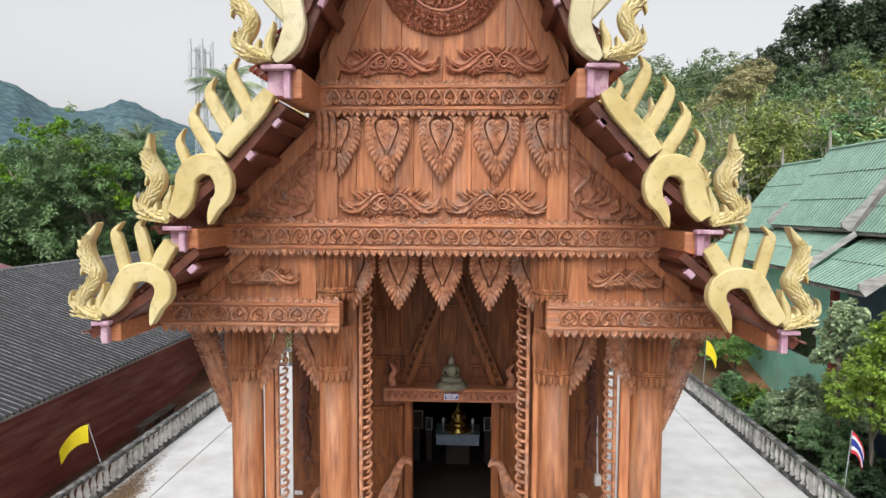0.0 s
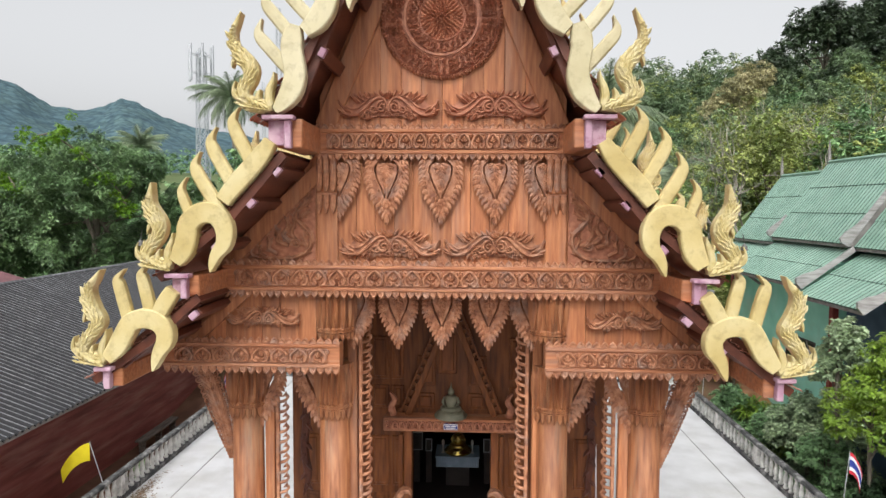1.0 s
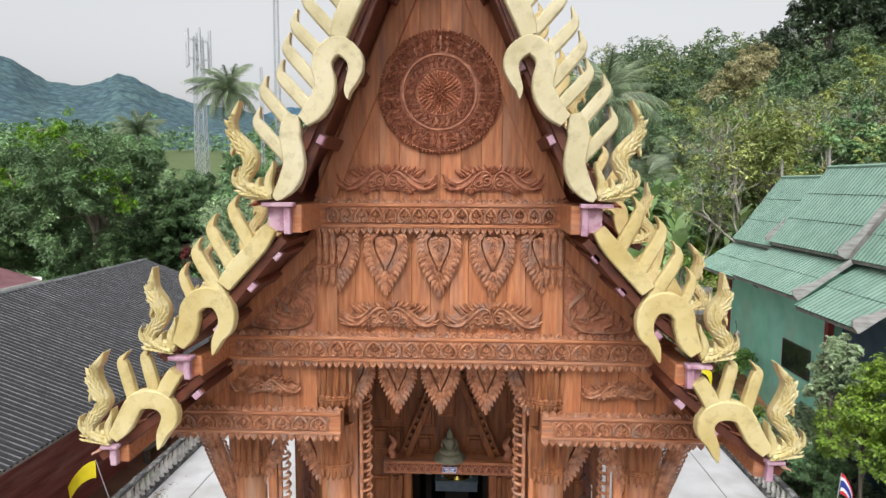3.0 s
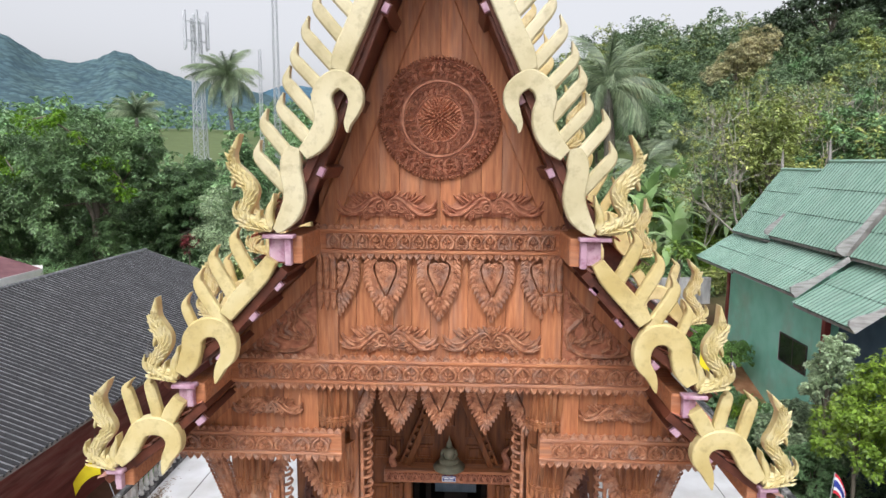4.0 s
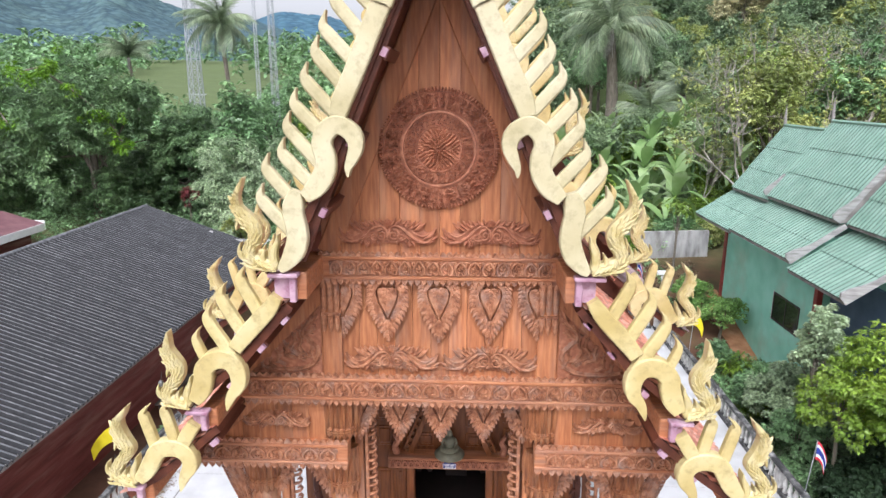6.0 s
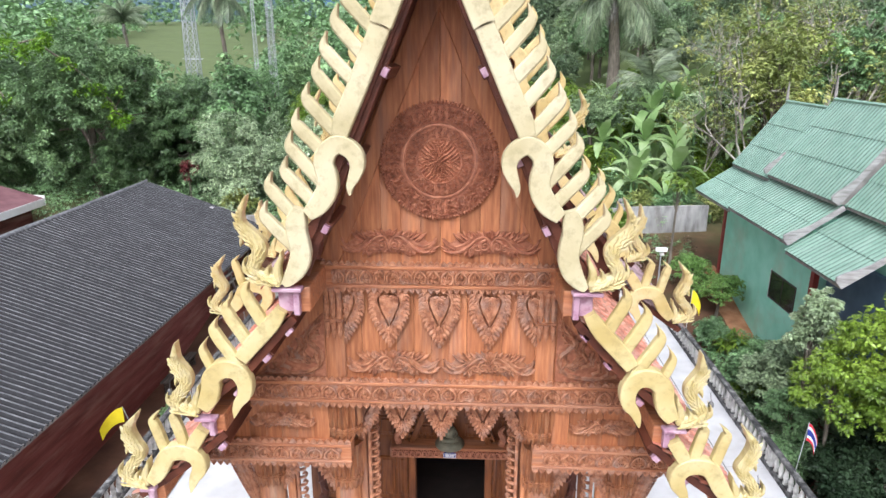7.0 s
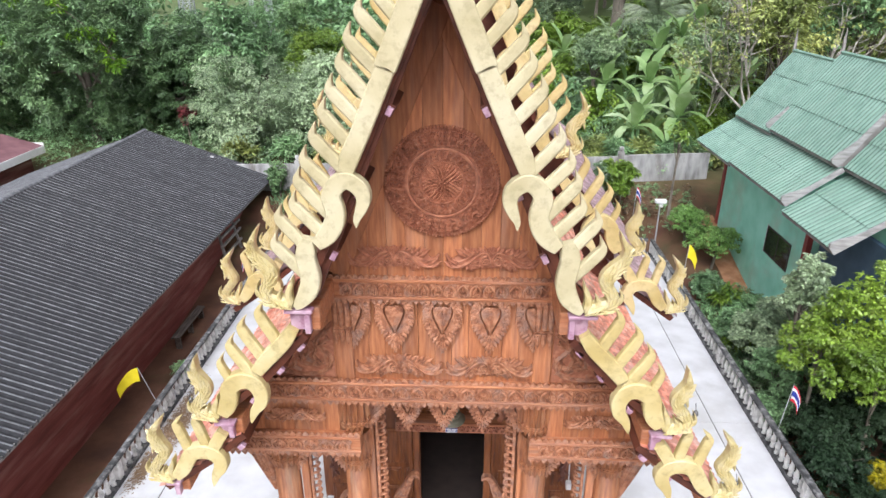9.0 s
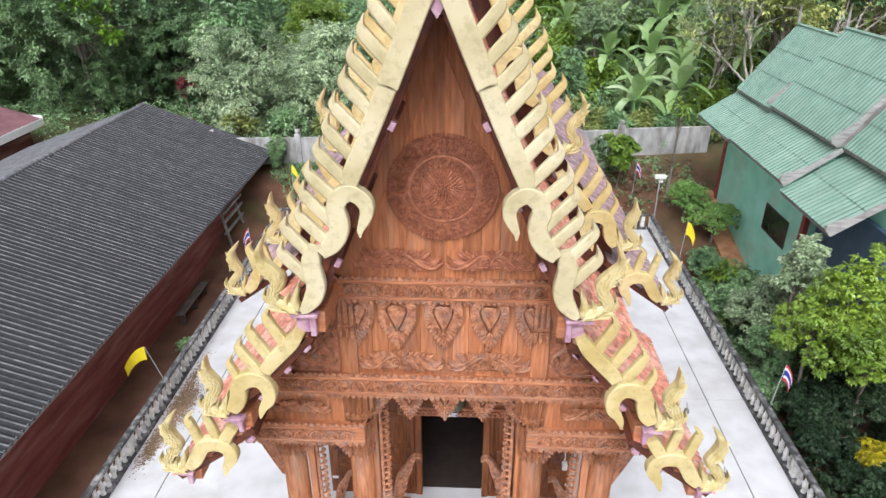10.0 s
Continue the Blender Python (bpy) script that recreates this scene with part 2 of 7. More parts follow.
leaf_dark = leaf_mat("dark_forest_leaves", (0.022, 0.040, 0.012), (0.040, 0.068, 0.020), (0.070, 0.110, 0.032), 0.15)
leaf_cream = leaf_mat("cream_blossom_leaves", (0.20, 0.20, 0.06), (0.33, 0.315, 0.11), (0.45, 0.42, 0.17), 0.2, 0.3)
leaf_red = leaf_mat("red_leaves", (0.075, 0.010, 0.010), (0.11, 0.018, 0.016), (0.14, 0.030, 0.024))
leaf_gold = leaf_mat("golden_croton_leaves", (0.17, 0.155, -0.03), (0.27, 0.235, -0.04), (0.36, 0.325, -0.05))


# ---- mesh helpers ----
class Geo:
    """Collects vertices and faces of one mesh."""

    def __init__(self):
        self.v, self.f = [], []

    def add(self, verts, faces):
        k = len(self.v)
        self.v += [tuple(p) for p in verts]
        self.f += [tuple(i + k for i in q) for q in faces]
        return self

    def mesh(self, name="mesh", smooth=False):
        me = bpy.data.meshes.new(name)
        me.from_pydata(self.v, [], self.f)
        if smooth:
            me.polygons.foreach_set("use_smooth", [True] * len(me.polygons))
        me.update()
        return me

    def box(self, x0, x1, y0, y1, z0, z1, b=0.0):
        if b <= 0:
            p = [(x, y, z) for x in (x0, x1) for y in (y0, y1) for z in (z0, z1)]
            return self.add(p, [(0, 1, 3, 2), (4, 6, 7, 5), (0, 4, 5, 1), (2, 3, 7, 6), (0, 2, 6, 4), (1, 5, 7, 3)])
        bm = bmesh.new()
        bmesh.ops.create_cube(bm, size=1.0, matrix=Matrix.Translation(((x0 + x1) / 2, (y0 + y1) / 2, (z0 + z1) / 2))
                              @ Matrix.Diagonal((abs(x1 - x0), abs(y1 - y0), abs(z1 - z0), 1)))
        bmesh.ops.bevel(bm, geom=bm.edges[:], offset=b, segments=1, affect="EDGES")
        bm.verts.index_update()
        self.add([v.co for v in bm.verts], [[v.index for v in f.verts] for f in bm.faces])
        bm.free()
        return self

    def beam(self, a, b, w, h=None):
        """A bar of section w x h from a to b."""
        a, b = Vector(a), Vector(b)
        d = (b - a).normalized()
        side = d.cross(Vector((0, 0, 1)))
        side = side.normalized() if side.length > 1e-4 else Vector((1, 0, 0))
        up = side.cross(d)
        s, u = side * w / 2, up * (h or w) / 2
        p = [a - s - u, a + s - u, a + s + u, a - s + u, b - s - u, b + s - u, b + s + u, b - s + u]
        return self.add(p, [(0, 1, 2, 3), (7, 6, 5, 4), (0, 4, 5, 1), (1, 5, 6, 2), (2, 6, 7, 3), (3, 7, 4, 0)])

    def lathe(self, profile, seg=16, at=(0, 0, 0), flute=0.0, flutes=8):
        n = len(profile)
        vs = []
        for k in range(seg):
            a = 2 * math.pi * k / seg
            for r, z in profile:
                rr = r * (1 + flute * abs(math.sin(flutes * a / 2)))
                vs.append((at[0] + rr * math.cos(a), at[1] + rr * math.sin(a), at[2] + z))
        fs = [(k * n + i, ((k + 1) % seg) * n + i, ((k + 1) % seg) * n + i + 1, k * n + i + 1) for k in range(seg) for i in range(n - 1)]
        fs.append(tuple(k * n + n - 1 for k in range(seg)))
        fs.append(tuple(k * n for k in reversed(range(seg))))
        return self.add(vs, fs)

    def tube(self, pts, radii, seg=6):
        """A tapered tube through pts."""
        rings = []
        for i, p in enumerate(pts):
            p = Vector(p)
            d = (Vector(pts[min(i + 1, len(pts) - 1)]) - Vector(pts[max(i - 1, 0)])).normalized()
            s = d.cross(Vector((0.3, 0.9, 0.1))).normalized()
            u = s.cross(d)
            rings.append([p + (s * math.cos(2 * math.pi * k / seg) + u * math.sin(2 * math.pi * k / seg)) * radii[i] for k in range(seg)])
        vs = [q for r in rings for q in r]
        fs = [(i * seg + k, i * seg + (k + 1) % seg, (i + 1) * seg + (k + 1) % seg, (i + 1) * seg + k) for i in range(len(pts) - 1) for k in range(seg)]
        fs += [tuple(range(seg)), tuple(reversed(range((len(pts) - 1) * seg, len(pts) * seg)))]
        return self.add(vs, fs)

    def ribbon(self, pts, y0, y1, sub=4, bev=0.3, mirror=False, ridge=0.0):
        """A solid band in the x-z plane: pts are (x, z, half width); front at y0, back at y1. ridge lifts its middle line."""
        c = smooth_line(pts, sub)
        n = len(c)
        vs = []
        for i in range(n):
            x, z, w = c[i]
            tx, tz = c[min(i + 1, n - 1)][0] - c[max(i - 1, 0)][0], c[min(i + 1, n - 1)][1] - c[max(i - 1, 0)][1]
            ln = math.hypot(tx, tz) or 1
            nx, nz = -tz / ln, tx / ln
            e = min(w * bev, abs(y1 - y0) * 0.6)
            yb = y0 + (y1 - y0) * min(0.5, e / max(abs(y1 - y0), 1e-5))
            prof = [(-w, y1), (-w, yb), (-(w - e), y0), (0, y0 - ridge * min(1, w * 12)), (w - e, y0), (w, yb), (w, y1)]
            vs += [((-1 if mirror else 1) * (x + nx * o), y, z + nz * o) for o, y in prof]
        m = 7
        fs = [(i * m + k, i * m + k + 1, (i + 1) * m + k + 1, (i + 1) * m + k) for i in range(n - 1) for k in range(m - 1)]
        fs += [(i * m, (i + 1) * m, (i + 1) * m + m - 1, i * m + m - 1) for i in range(n - 1)]
        fs += [tuple(range(m)), tuple(reversed(range((n - 1) * m, n * m)))]
        if mirror:
            fs = [tuple(reversed(q)) for q in fs]
        return self.add(vs, fs)

    def leaf(self, x, y, z, ang, ln, w, d, mirror=False):
        """A raised carved leaflet on a wall facing -y: from (x, z) along ang degrees, ln long, w wide, d proud."""
        ca, sa = math.cos(radians(ang)), math.sin(radians(ang))
        prof = [(0, 0), (0.28, 0.46), (0.6, 0.42), (1, 0), (0.6, -0.42), (0.28, -0.46)]
        vs = []
        for dd in (0.0, 0.45):
            for s, o in prof:
                vs.append((x + ca * s * ln - sa * o * w, y - d * dd * 1.3, z + sa * s * ln + ca * o * w))
        vs += [(x + ca * 0.25 * ln, y - d * 1.45, z + sa * 0.25 * ln), (x + ca * 0.62 * ln, y - d * 1.4, z + sa * 0.62 * ln)]
        fs = [(k, (k + 1) % 6, 6 + (k + 1) % 6, 6 + k) for k in range(6)]
        fs += [(6, 7, 12), (7, 8, 13, 12), (8, 9, 13), (9, 10, 13), (10, 11, 12, 13), (11, 6, 12)]
        if mirror:
            vs = [(-a, b, c) for a, b, c in vs]
        else:
            fs = [tuple(reversed(q)) for q in fs]
        return self.add(vs, fs)

    def scroll(self, x, y, z, r, turns=1.4, start=0.0, hand=1, w=0.016, d=0.03):
        """A spiral volute in relief."""
        pts = []
        for k in range(14):
            t = k / 13
            a = radians(start) + hand * t * turns * 2 * math.pi
            rr = r * (1 - 0.86 * t)
            pts.append((x + rr * math.cos(a), z + rr * math.sin(a), w * (1 - 0.45 * t)))
        return self.ribbon(pts, y - d, y, sub=1, bev=0.6)


def smooth_line(pts, sub):
    out = []
    for i in range(len(pts) - 1):
        p0, p1, p2, p3 = pts[max(i - 1, 0)], pts[i], pts[i + 1], pts[min(i + 2, len(pts) - 1)]
        for k in range(sub):
            t = k / sub
            out.append(tuple(0.5 * (2 * b + (c - a) * t + (2 * a - 5 * b + 4 * c - d) * t * t + (3 * b - a - 3 * c + d) * t ** 3)
                             for a, b, c, d in zip(p0, p1, p2, p3)))
    out.append(tuple(pts[-1]))
    return [(*q[:-1], max(q[-1], 0.003)) for q in out]


def part(name, shape, material, parent=None, label="", at=None, turn=None, smooth=False):
    """Links a Geo or a mesh as one object under parent."""
    me = shape.mesh(name, smooth) if isinstance(shape, Geo) else shape
    if not me.materials:
        me.materials.append(material)
    ob = new(name, me)
    if parent is not None:
        ob.parent = parent
    if at is not None:
        ob.location = at
    if turn is not None:
        ob.rotation_euler = [radians(a) for a in turn]
    if label:
        tagged(ob, label=label)
    return ob


def thing(name, label, category, group="", kind="", at=(0, 0, 0)):
    ob = new(name)
    ob.location = at
    ob.empty_display_size = 0.2
    return tagged(ob, label, category, group, kind)


# ---- ground ----
def s01(t):
    t = min(max(t, 0.0), 1.0)
    return t * t * (3 - 2 * t)


def ground_z(x, y):
    z = -1.95 + 2.6 * s01((y - 20) / 14)
    up = min(max(y - 35, 0.0), 118.0)
    z += (0.225 * up + 0.10 * min(max(x - 32, 0.0), 60.0) * s01(up / 60)) * s01((x + 12) / 45)
    z += 0.08 * min(max(y - 70, 0.0), 330.0) * (1 - s01((x + 12) / 45))
    k = s01((29.6 - y) / 1.7) * s01((10.0 - abs(x)) / 0.9)
    z = z * (1 - k) + min(z, -1.8) * k
    return z + 0.10 * noise.noise((x * 0.15, y * 0.15, 0)) + 1.2 * s01((y - 60) / 60) * noise.noise((x * 0.03, y * 0.03, 2))


def grid_line(near, far, n):
    return [math.copysign(near * (math.exp(abs(k) / n * math.log(far / near + 1)) - 1), k) for k in range(-n, n + 1)]


gx, gy = grid_line(14, 1500, 70), [v + 20 for v in grid_line(14, 1700, 70)]
g = Geo()
g.add([(x, y, ground_z(x, y)) for x in gx for y in gy], [(i * len(gy) + j, (i + 1) * len(gy) + j, (i + 1) * len(gy) + j + 1, i * len(gy) + j + 1)
                                                       for i in range(len(gx) - 1) for j in range(len(gy) - 1)])


def ground_material():
    m = mat("earth_and_grass", [(0.075, 0.034, 0.020), (0.125, 0.056, 0.031), (0.17, 0.085, 0.050)], 0.95, 0.9, (1, 1, 1), 0.5, 10,
            stain=(0.06, 0.085, 0.025), stain_scale=0.25, stain_amount=0.9)
    n, l = m.node_tree.nodes, m.node_tree.links
    b = n["Principled BSDF"]
    src = b.inputs["Base Color"].links[0].from_socket
    geo = n.new("ShaderNodeNewGeometry")
    sep = n.new("ShaderNodeSeparateXYZ")
    l.new(geo.outputs["Position"], sep.inputs[0])
    far = n.new("ShaderNodeMapRange")
    far.inputs["From Min"].default_value, far.inputs["From Max"].default_value = 29, 40
    l.new(sep.outputs["Y"], far.inputs["Value"])
    gn = n.new("ShaderNodeTexNoise")
    gn.inputs["Scale"].default_value, gn.inputs["Detail"].default_value = 0.3, 8
    gr = n.new("ShaderNodeValToRGB")
    gr.color_ramp.elements[0].color, gr.color_ramp.elements[1].color = (0.055, 0.085, 0.025, 1), (0.13, 0.17, 0.055, 1)
    l.new(geo.outputs["Position"], gn.inputs["Vector"])
    l.new(gn.outputs["Fac"], gr.inputs["Fac"])
    mx = n.new("ShaderNodeMix")
    mx.data_type = "RGBA"
    l.new(far.outputs[0], mx.inputs["Factor"])
    l.new(src, mx.inputs["A"])
    l.new(gr.outputs[0], mx.inputs["B"])
    l.new(mx.outputs["Result"], b.inputs["Base Color"])
    return m


ground = part("ground", g, ground_material(), smooth=True)
tagged(ground, "reddish bare earth and grass rising to a hill", "ground", kind="structure")

# ---- terrace ----
TZ = -1.4
terrace = thing("terrace", "pale sunlit concrete terrace round the temple", "terrace", kind="structure")
for x0, x1 in ((-8.75, -7.25), (-7.22, 7.38), (7.41, 8.85)):
    # Front edge ends unseen at y 1.5, leaving dark earth to cut bounce light.
    for y0, y1 in ((1.5, 5.98), (6.0, 15.4), (15.415, 27.6)):
        part("slab", Geo().box(x0, x1, y0, y1, TZ - 0.9, TZ, 0.006), terrace_mat, terrace)
part("joint_bed", Geo().box(-8.7, 8.8, 1.6, 27.5, TZ - 0.85, TZ - 0.012), joint_mat, terrace, "dark joints between the slabs")


# ---- balustrade ----
def balustrade(x, y0, y1, along="y"):
    b = thing("balustrade", "low concrete balustrade with turned white balusters and blackened rail", "balustrade", "terrace balustrades")
    ln = y1 - y0
    prof = [(0.06, 0), (0.06, 0.05), (0.04, 0.08), (0.062, 0.15), (0.07, 0.22), (0.052, 0.33), (0.036, 0.42), (0.05, 0.45), (0.055, 0.50)]
    me = Geo().lathe(prof, 10).mesh("baluster", True)
    me.materials.append(bal_mat)
    post = Geo().box(-0.085, 0.085, -0.10, 0.10, 0, 0.5, 0.01).mesh("post")
    post.materials.append(bal_mat)

    def spot(s):
        return (x, y0 + s, TZ + 0.12) if along == "y" else (y0 + s, x, TZ + 0.12)
    w = 0.085
    rail, plinth = Geo(), Geo()
    if along == "y":
        rail.box(x - w, x + w, y0, y1, TZ + 0.62, TZ + 0.73, 0.025)
        plinth.box(x - 0.10, x + 0.10, y0, y1, TZ - 0.05, TZ + 0.12, 0.012)
    else:
        rail.box(y0, y1, x - w, x + w, TZ + 0.62, TZ + 0.76, 0.025)
        plinth.box(y0, y1, x - 0.13, x + 0.13, TZ - 0.05, TZ + 0.12, 0.012)
    part("rail", rail, rail_mat, b, "black-stained top rail")
    part("plinth", plinth, rail_mat, b, "blackened plinth")
    n = int(ln / 0.27)
    for k in range(n):
        s = 0.1 + k * ln / n
        if k % 11 == 5:
            part("post", post, bal_mat, b, at=spot(s))
        else:
            part("baluster", me, bal_mat, b, at=spot(s), turn=(0, 0, k * 37 % 360))
    return b


balustrade(8.58, 2.0, 27.45)
balustrade(-8.45, 2.0, 27.45)
balustrade(27.4, -8.3, 8.4, "x")

# ---- temple ----
temple = thing("temple", "carved teak temple with stepped gables and cream-yellow naga bargeboards", "temple")
WY = 7.57          # face of the gable boards
BY = 6.53          # face of the front bargeboards
CY = 8.16          # line of the porch columns
DY = 10.24         # face of the hall's front wall

# the outline of one roof, from ridge to eaves, right half: three overlapping tiers
TIERS = [[(0.0, 10.72), (0.50, 9.60), (0.98, 8.50), (1.38, 7.60), (1.86, 6.98)],
         [(1.62, 6.62), (2.2, 5.95), (2.98, 5.30)],
         [(2.55, 5.10), (3.1, 4.62), (3.72, 4.18)]]


def roof_slabs(x_shift, dz, y0, y1, spread, parent, tile_material, tile_w, tile_e, seed, loose=None):
    """Roof tiers with scalloped tiles on both sides; loose is the (tier, side) whose tiles near the front are single parts."""
    rng = np.random.RandomState(seed)
    for ti, line in enumerate(TIERS):
        for side in (1, -1):
            pts = [(x_shift + side * (x + spread[ti] * min(1, x / 1.5)), z + dz) for x, z in line]
            g = Geo()
            m = len(pts)
            for i, (x, z) in enumerate(pts):
                (xa, za), (xb, zb) = pts[max(i - 1, 0)], pts[min(i + 1, m - 1)]
                ln = math.hypot(xb - xa, zb - za)
                nx, nz = side * abs(zb - za) / ln, abs(xb - xa) / ln
                g.v += [(x, y0, z), (x, y1, z), (x - nx * 0.09, y1, z - nz * 0.09), (x - nx * 0.09, y0, z - nz * 0.09)]
            for i in range(m - 1):
                g.f += [tuple(4 * i + q for q in f) for f in ((0, 1, 5, 4), (1, 2, 6, 5), (2, 3, 7, 6), (3, 0, 4, 7))]
            g.f += [(0, 3, 2, 1), tuple(4 * (m - 1) + q for q in (0, 1, 2, 3))]
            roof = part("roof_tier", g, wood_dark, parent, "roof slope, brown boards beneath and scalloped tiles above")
            # courses of tiles
            total = [0.0]
            for (xa, za), (xb, zb) in zip(pts[:-1], pts[1:]):
                total.append(total[-1] + math.hypot(xb - xa, zb - za))
            rows = int(total[-1] / tile_e)
            tg = Geo()
            shape = [(-0.5, 0.0, 0.004), (0.5, 0.0, 0.004), (0.5, 1.2, 0.034), (0.3, 1.42, 0.040), (0, 1.52, 0.042), (-0.3, 1.42, 0.040), (-0.5, 1.2, 0.034)]
            me = None
            count = 0
            for r in range(rows + 1):
                s = min(r * tile_e, total[-1] - 0.001)
                k = max(i for i in range(len(total) - 1) if total[i] <= s)
                f = (s - total[k]) / (total[k + 1] - total[k])
                (xa, za), (xb, zb) = pts[k], pts[k + 1]
                ln = total[k + 1] - total[k]
                dx, dz2 = (xb - xa) / ln, (zb - za) / ln
                nx, nz = -dz2 * side * (1 if side * dx > 0 else -1), abs(dx)
                if nx * side < 0:
                    nx = -nx
                cols = int((y1 - y0) / tile_w)
                for c in range(cols):
                    y = y0 + (c + (0.5 if r % 2 else 0.0) + 0.25) * tile_w
                    if y + tile_w * 0.5 > y1:
                        continue
                    lift = rng.uniform(0.0, 0.006)
                    ox, oz = xa + (xb - xa) * f, za + (zb - za) * f
                    if loose == (ti, side) and count < 290 and c < 22 and r < rows:
                        if me is None:
                            tile = Geo()
                            tile.add([(a * tile_w * 0.94, -b * tile_e, h) for a, b, h in shape] + [(a * tile_w * 0.94, -b * tile_e, h - 0.022) for a, b, h in shape[2:]],
                                     [(0, 6, 5, 4, 3, 2, 1)] + [(2 + i, 3 + i, 8 + i, 7 + i) for i in range(4)])
                            me = tile.mesh("tile")
                            me.materials.append(tile_part)
                        ob = part("tile", me, tile_part, roof)
                        m3 = Matrix(((0, -dx, nx), (side * -1.0, 0, 0), (0, -dz2, nz))).to_4x4()
                        ob.matrix_basis = Matrix.Translation((ox + nx * lift, y, oz + nz * lift)) @ m3
                        count += 1
                        continue
                    vs = [(ox + dx * b * tile_e + nx * (h + lift), y + a * tile_w * 0.94, oz + dz2 * b * tile_e + nz * (h + lift)) for a, b, h in shape]
                    vs += [(x - nx * 0.012, y2, z - nz * 0.022) for x, y2, z in vs[2:]]
                    tg.add(vs, [(0, 1, 2, 3, 4, 5, 6)] + [(2 + i, 3 + i, 8 + i, 7 + i) for i in range(4)])
            tob = part("tiles", tg, tile_material, roof, "weathered scalloped clay tiles")
            tagged(tob, kind="stuff")



# the bargeboard: hooked bands (x, z, half width), right half
BAND_A = [(0.03, 10.76, 0.105), (0.165, 10.47, 0.105), (0.427, 9.84, 0.103), (0.672, 9.27, 0.102), (0.80, 8.98, 0.102), (0.905, 8.76, 0.104), (0.955, 8.60, 0.085)]
BAND_B = [(0.868, 7.985, 0.008), (0.866, 8.07, 0.036), (0.822, 8.17, 0.060), (0.782, 8.285, 0.076), (0.800, 8.395, 0.088), (0.880, 8.478, 0.092), (0.982, 8.508, 0.096), (1.092, 8.428, 0.102), (1.130, 8.309, 0.104), (1.100, 8.167, 0.106),
          (1.117, 8.024, 0.112), (1.205, 7.879, 0.108), (1.33, 7.765, 0.07)]
BAND_C = [(1.425, 7.83, 0.060), (1.458, 7.71, 0.104), (1.470, 7.59, 0.108), (1.447, 7.445, 0.110), (1.440, 7.299, 0.112), (1.490, 7.153, 0.108), (1.585, 7.026, 0.07), (1.645, 6.975, 0.035)]
NAGA_1 = [(1.67, 7.018, 0.05), (1.81, 7.025, 0.075), (1.955, 7.075, 0.085), (1.975, 7.178, 0.072), (1.905, 7.299, 0.072), (1.900, 7.408, 0.085), (1.990, 7.529, 0.080), (2.065, 7.649, 0.048),
          (2.068, 7.769, 0.033), (2.024, 7.876, 0.021), (1.980, 7.967, 0.004)]
BAND_D = [(1.705, 6.665, 0.066), (1.815, 6.505, 0.092), (1.955, 6.349, 0.097), (2.085, 6.209, 0.096), (2.215, 6.045, 0.080)]
BAND_E = [(2.352, 5.30, 0.008), (2.328, 5.393, 0.040), (2.288, 5.488, 0.060), (2.215, 5.588, 0.080), (2.195, 5.708, 0.092), (2.225, 5.818, 0.100), (2.292, 5.898, 0.108), (2.40, 5.922, 0.112), (2.505, 5.885, 0.110), (2.588, 5.788, 0.108),
          (2.604, 5.662, 0.109), (2.650, 5.521, 0.108), (2.725, 5.396, 0.072)]
NAGA_2 = [(2.772, 5.364, 0.045), (2.895, 5.390, 0.062), (3.03, 5.410, 0.076), (3.045, 5.507, 0.072), (2.965, 5.611, 0.072), (2.902, 5.711, 0.068), (2.912, 5.804, 0.084), (2.97, 5.914, 0.078), (2.997, 6.023, 0.050), (2.985, 6.131, 0.028),
          (2.967, 6.235, 0.004)]
BAND_F = [(2.77, 5.10, 0.076), (2.858, 4.969, 0.084), (2.925, 4.845, 0.078)]
BAND_G = [(2.995, 4.235, 0.008), (2.968, 4.332, 0.042), (2.935, 4.428, 0.063), (2.870, 4.539, 0.088), (2.858, 4.635, 0.092), (2.905, 4.731, 0.100), (3.0, 4.785, 0.104), (3.122, 4.790, 0.104), (3.232, 4.745, 0.103), (3.308, 4.624, 0.101),
          (3.388, 4.481, 0.098), (3.495, 4.355, 0.065)]
NAGA_3 = [(3.515, 4.335, 0.045), (3.635, 4.362, 0.070), (3.765, 4.385, 0.076), (3.750, 4.518, 0.068), (3.640, 4.66, 0.068), (3.592, 4.754, 0.072), (3.650, 4.866, 0.078), (3.690, 4.993, 0.070), (3.676, 5.119, 0.046), (3.61, 5.212, 0.030),
          (3.545, 5.31, 0.004)]


def moved(band, dx, dz, grow=1.0):
    return [(x + dx, z + dz, w * grow) for x, z, w in band]


def fin_shape(kind):
    """A flame-like fin rising from the board, origin at its foot, for the right half."""
    if kind == 0:
        return [(-0.10, -0.11, 0.064), (0.0, 0.0, 0.066), (0.14, 0.155, 0.066), (0.215, 0.245, 0.062), (0.240, 0.31, 0.041), (0.222, 0.38, 0.018), (0.200, 0.44, 0.004)]
    if kind == 1:
        return [(-0.08, -0.15, 0.064), (0.0, 0.0, 0.068), (0.108, 0.190, 0.066), (0.150, 0.29, 0.059), (0.156, 0.35, 0.040), (0.125, 0.42, 0.016), (0.085, 0.475, 0.004)]
    if kind == 2:
        return [(-0.05, -0.12, 0.041), (0.0, 0.0, 0.048), (0.043, 0.105, 0.046), (0.058, 0.18, 0.034), (0.035, 0.25, 0.014), (-0.008, 0.315, 0.003)]
    return [(-0.03, -0.13, 0.057), (0.0, 0.0, 0.062), (0.044, 0.175, 0.062), (0.080, 0.315, 0.055), (0.078, 0.37, 0.028), (0.035, 0.42, 0.013), (0.0, 0.455, 0.004)]


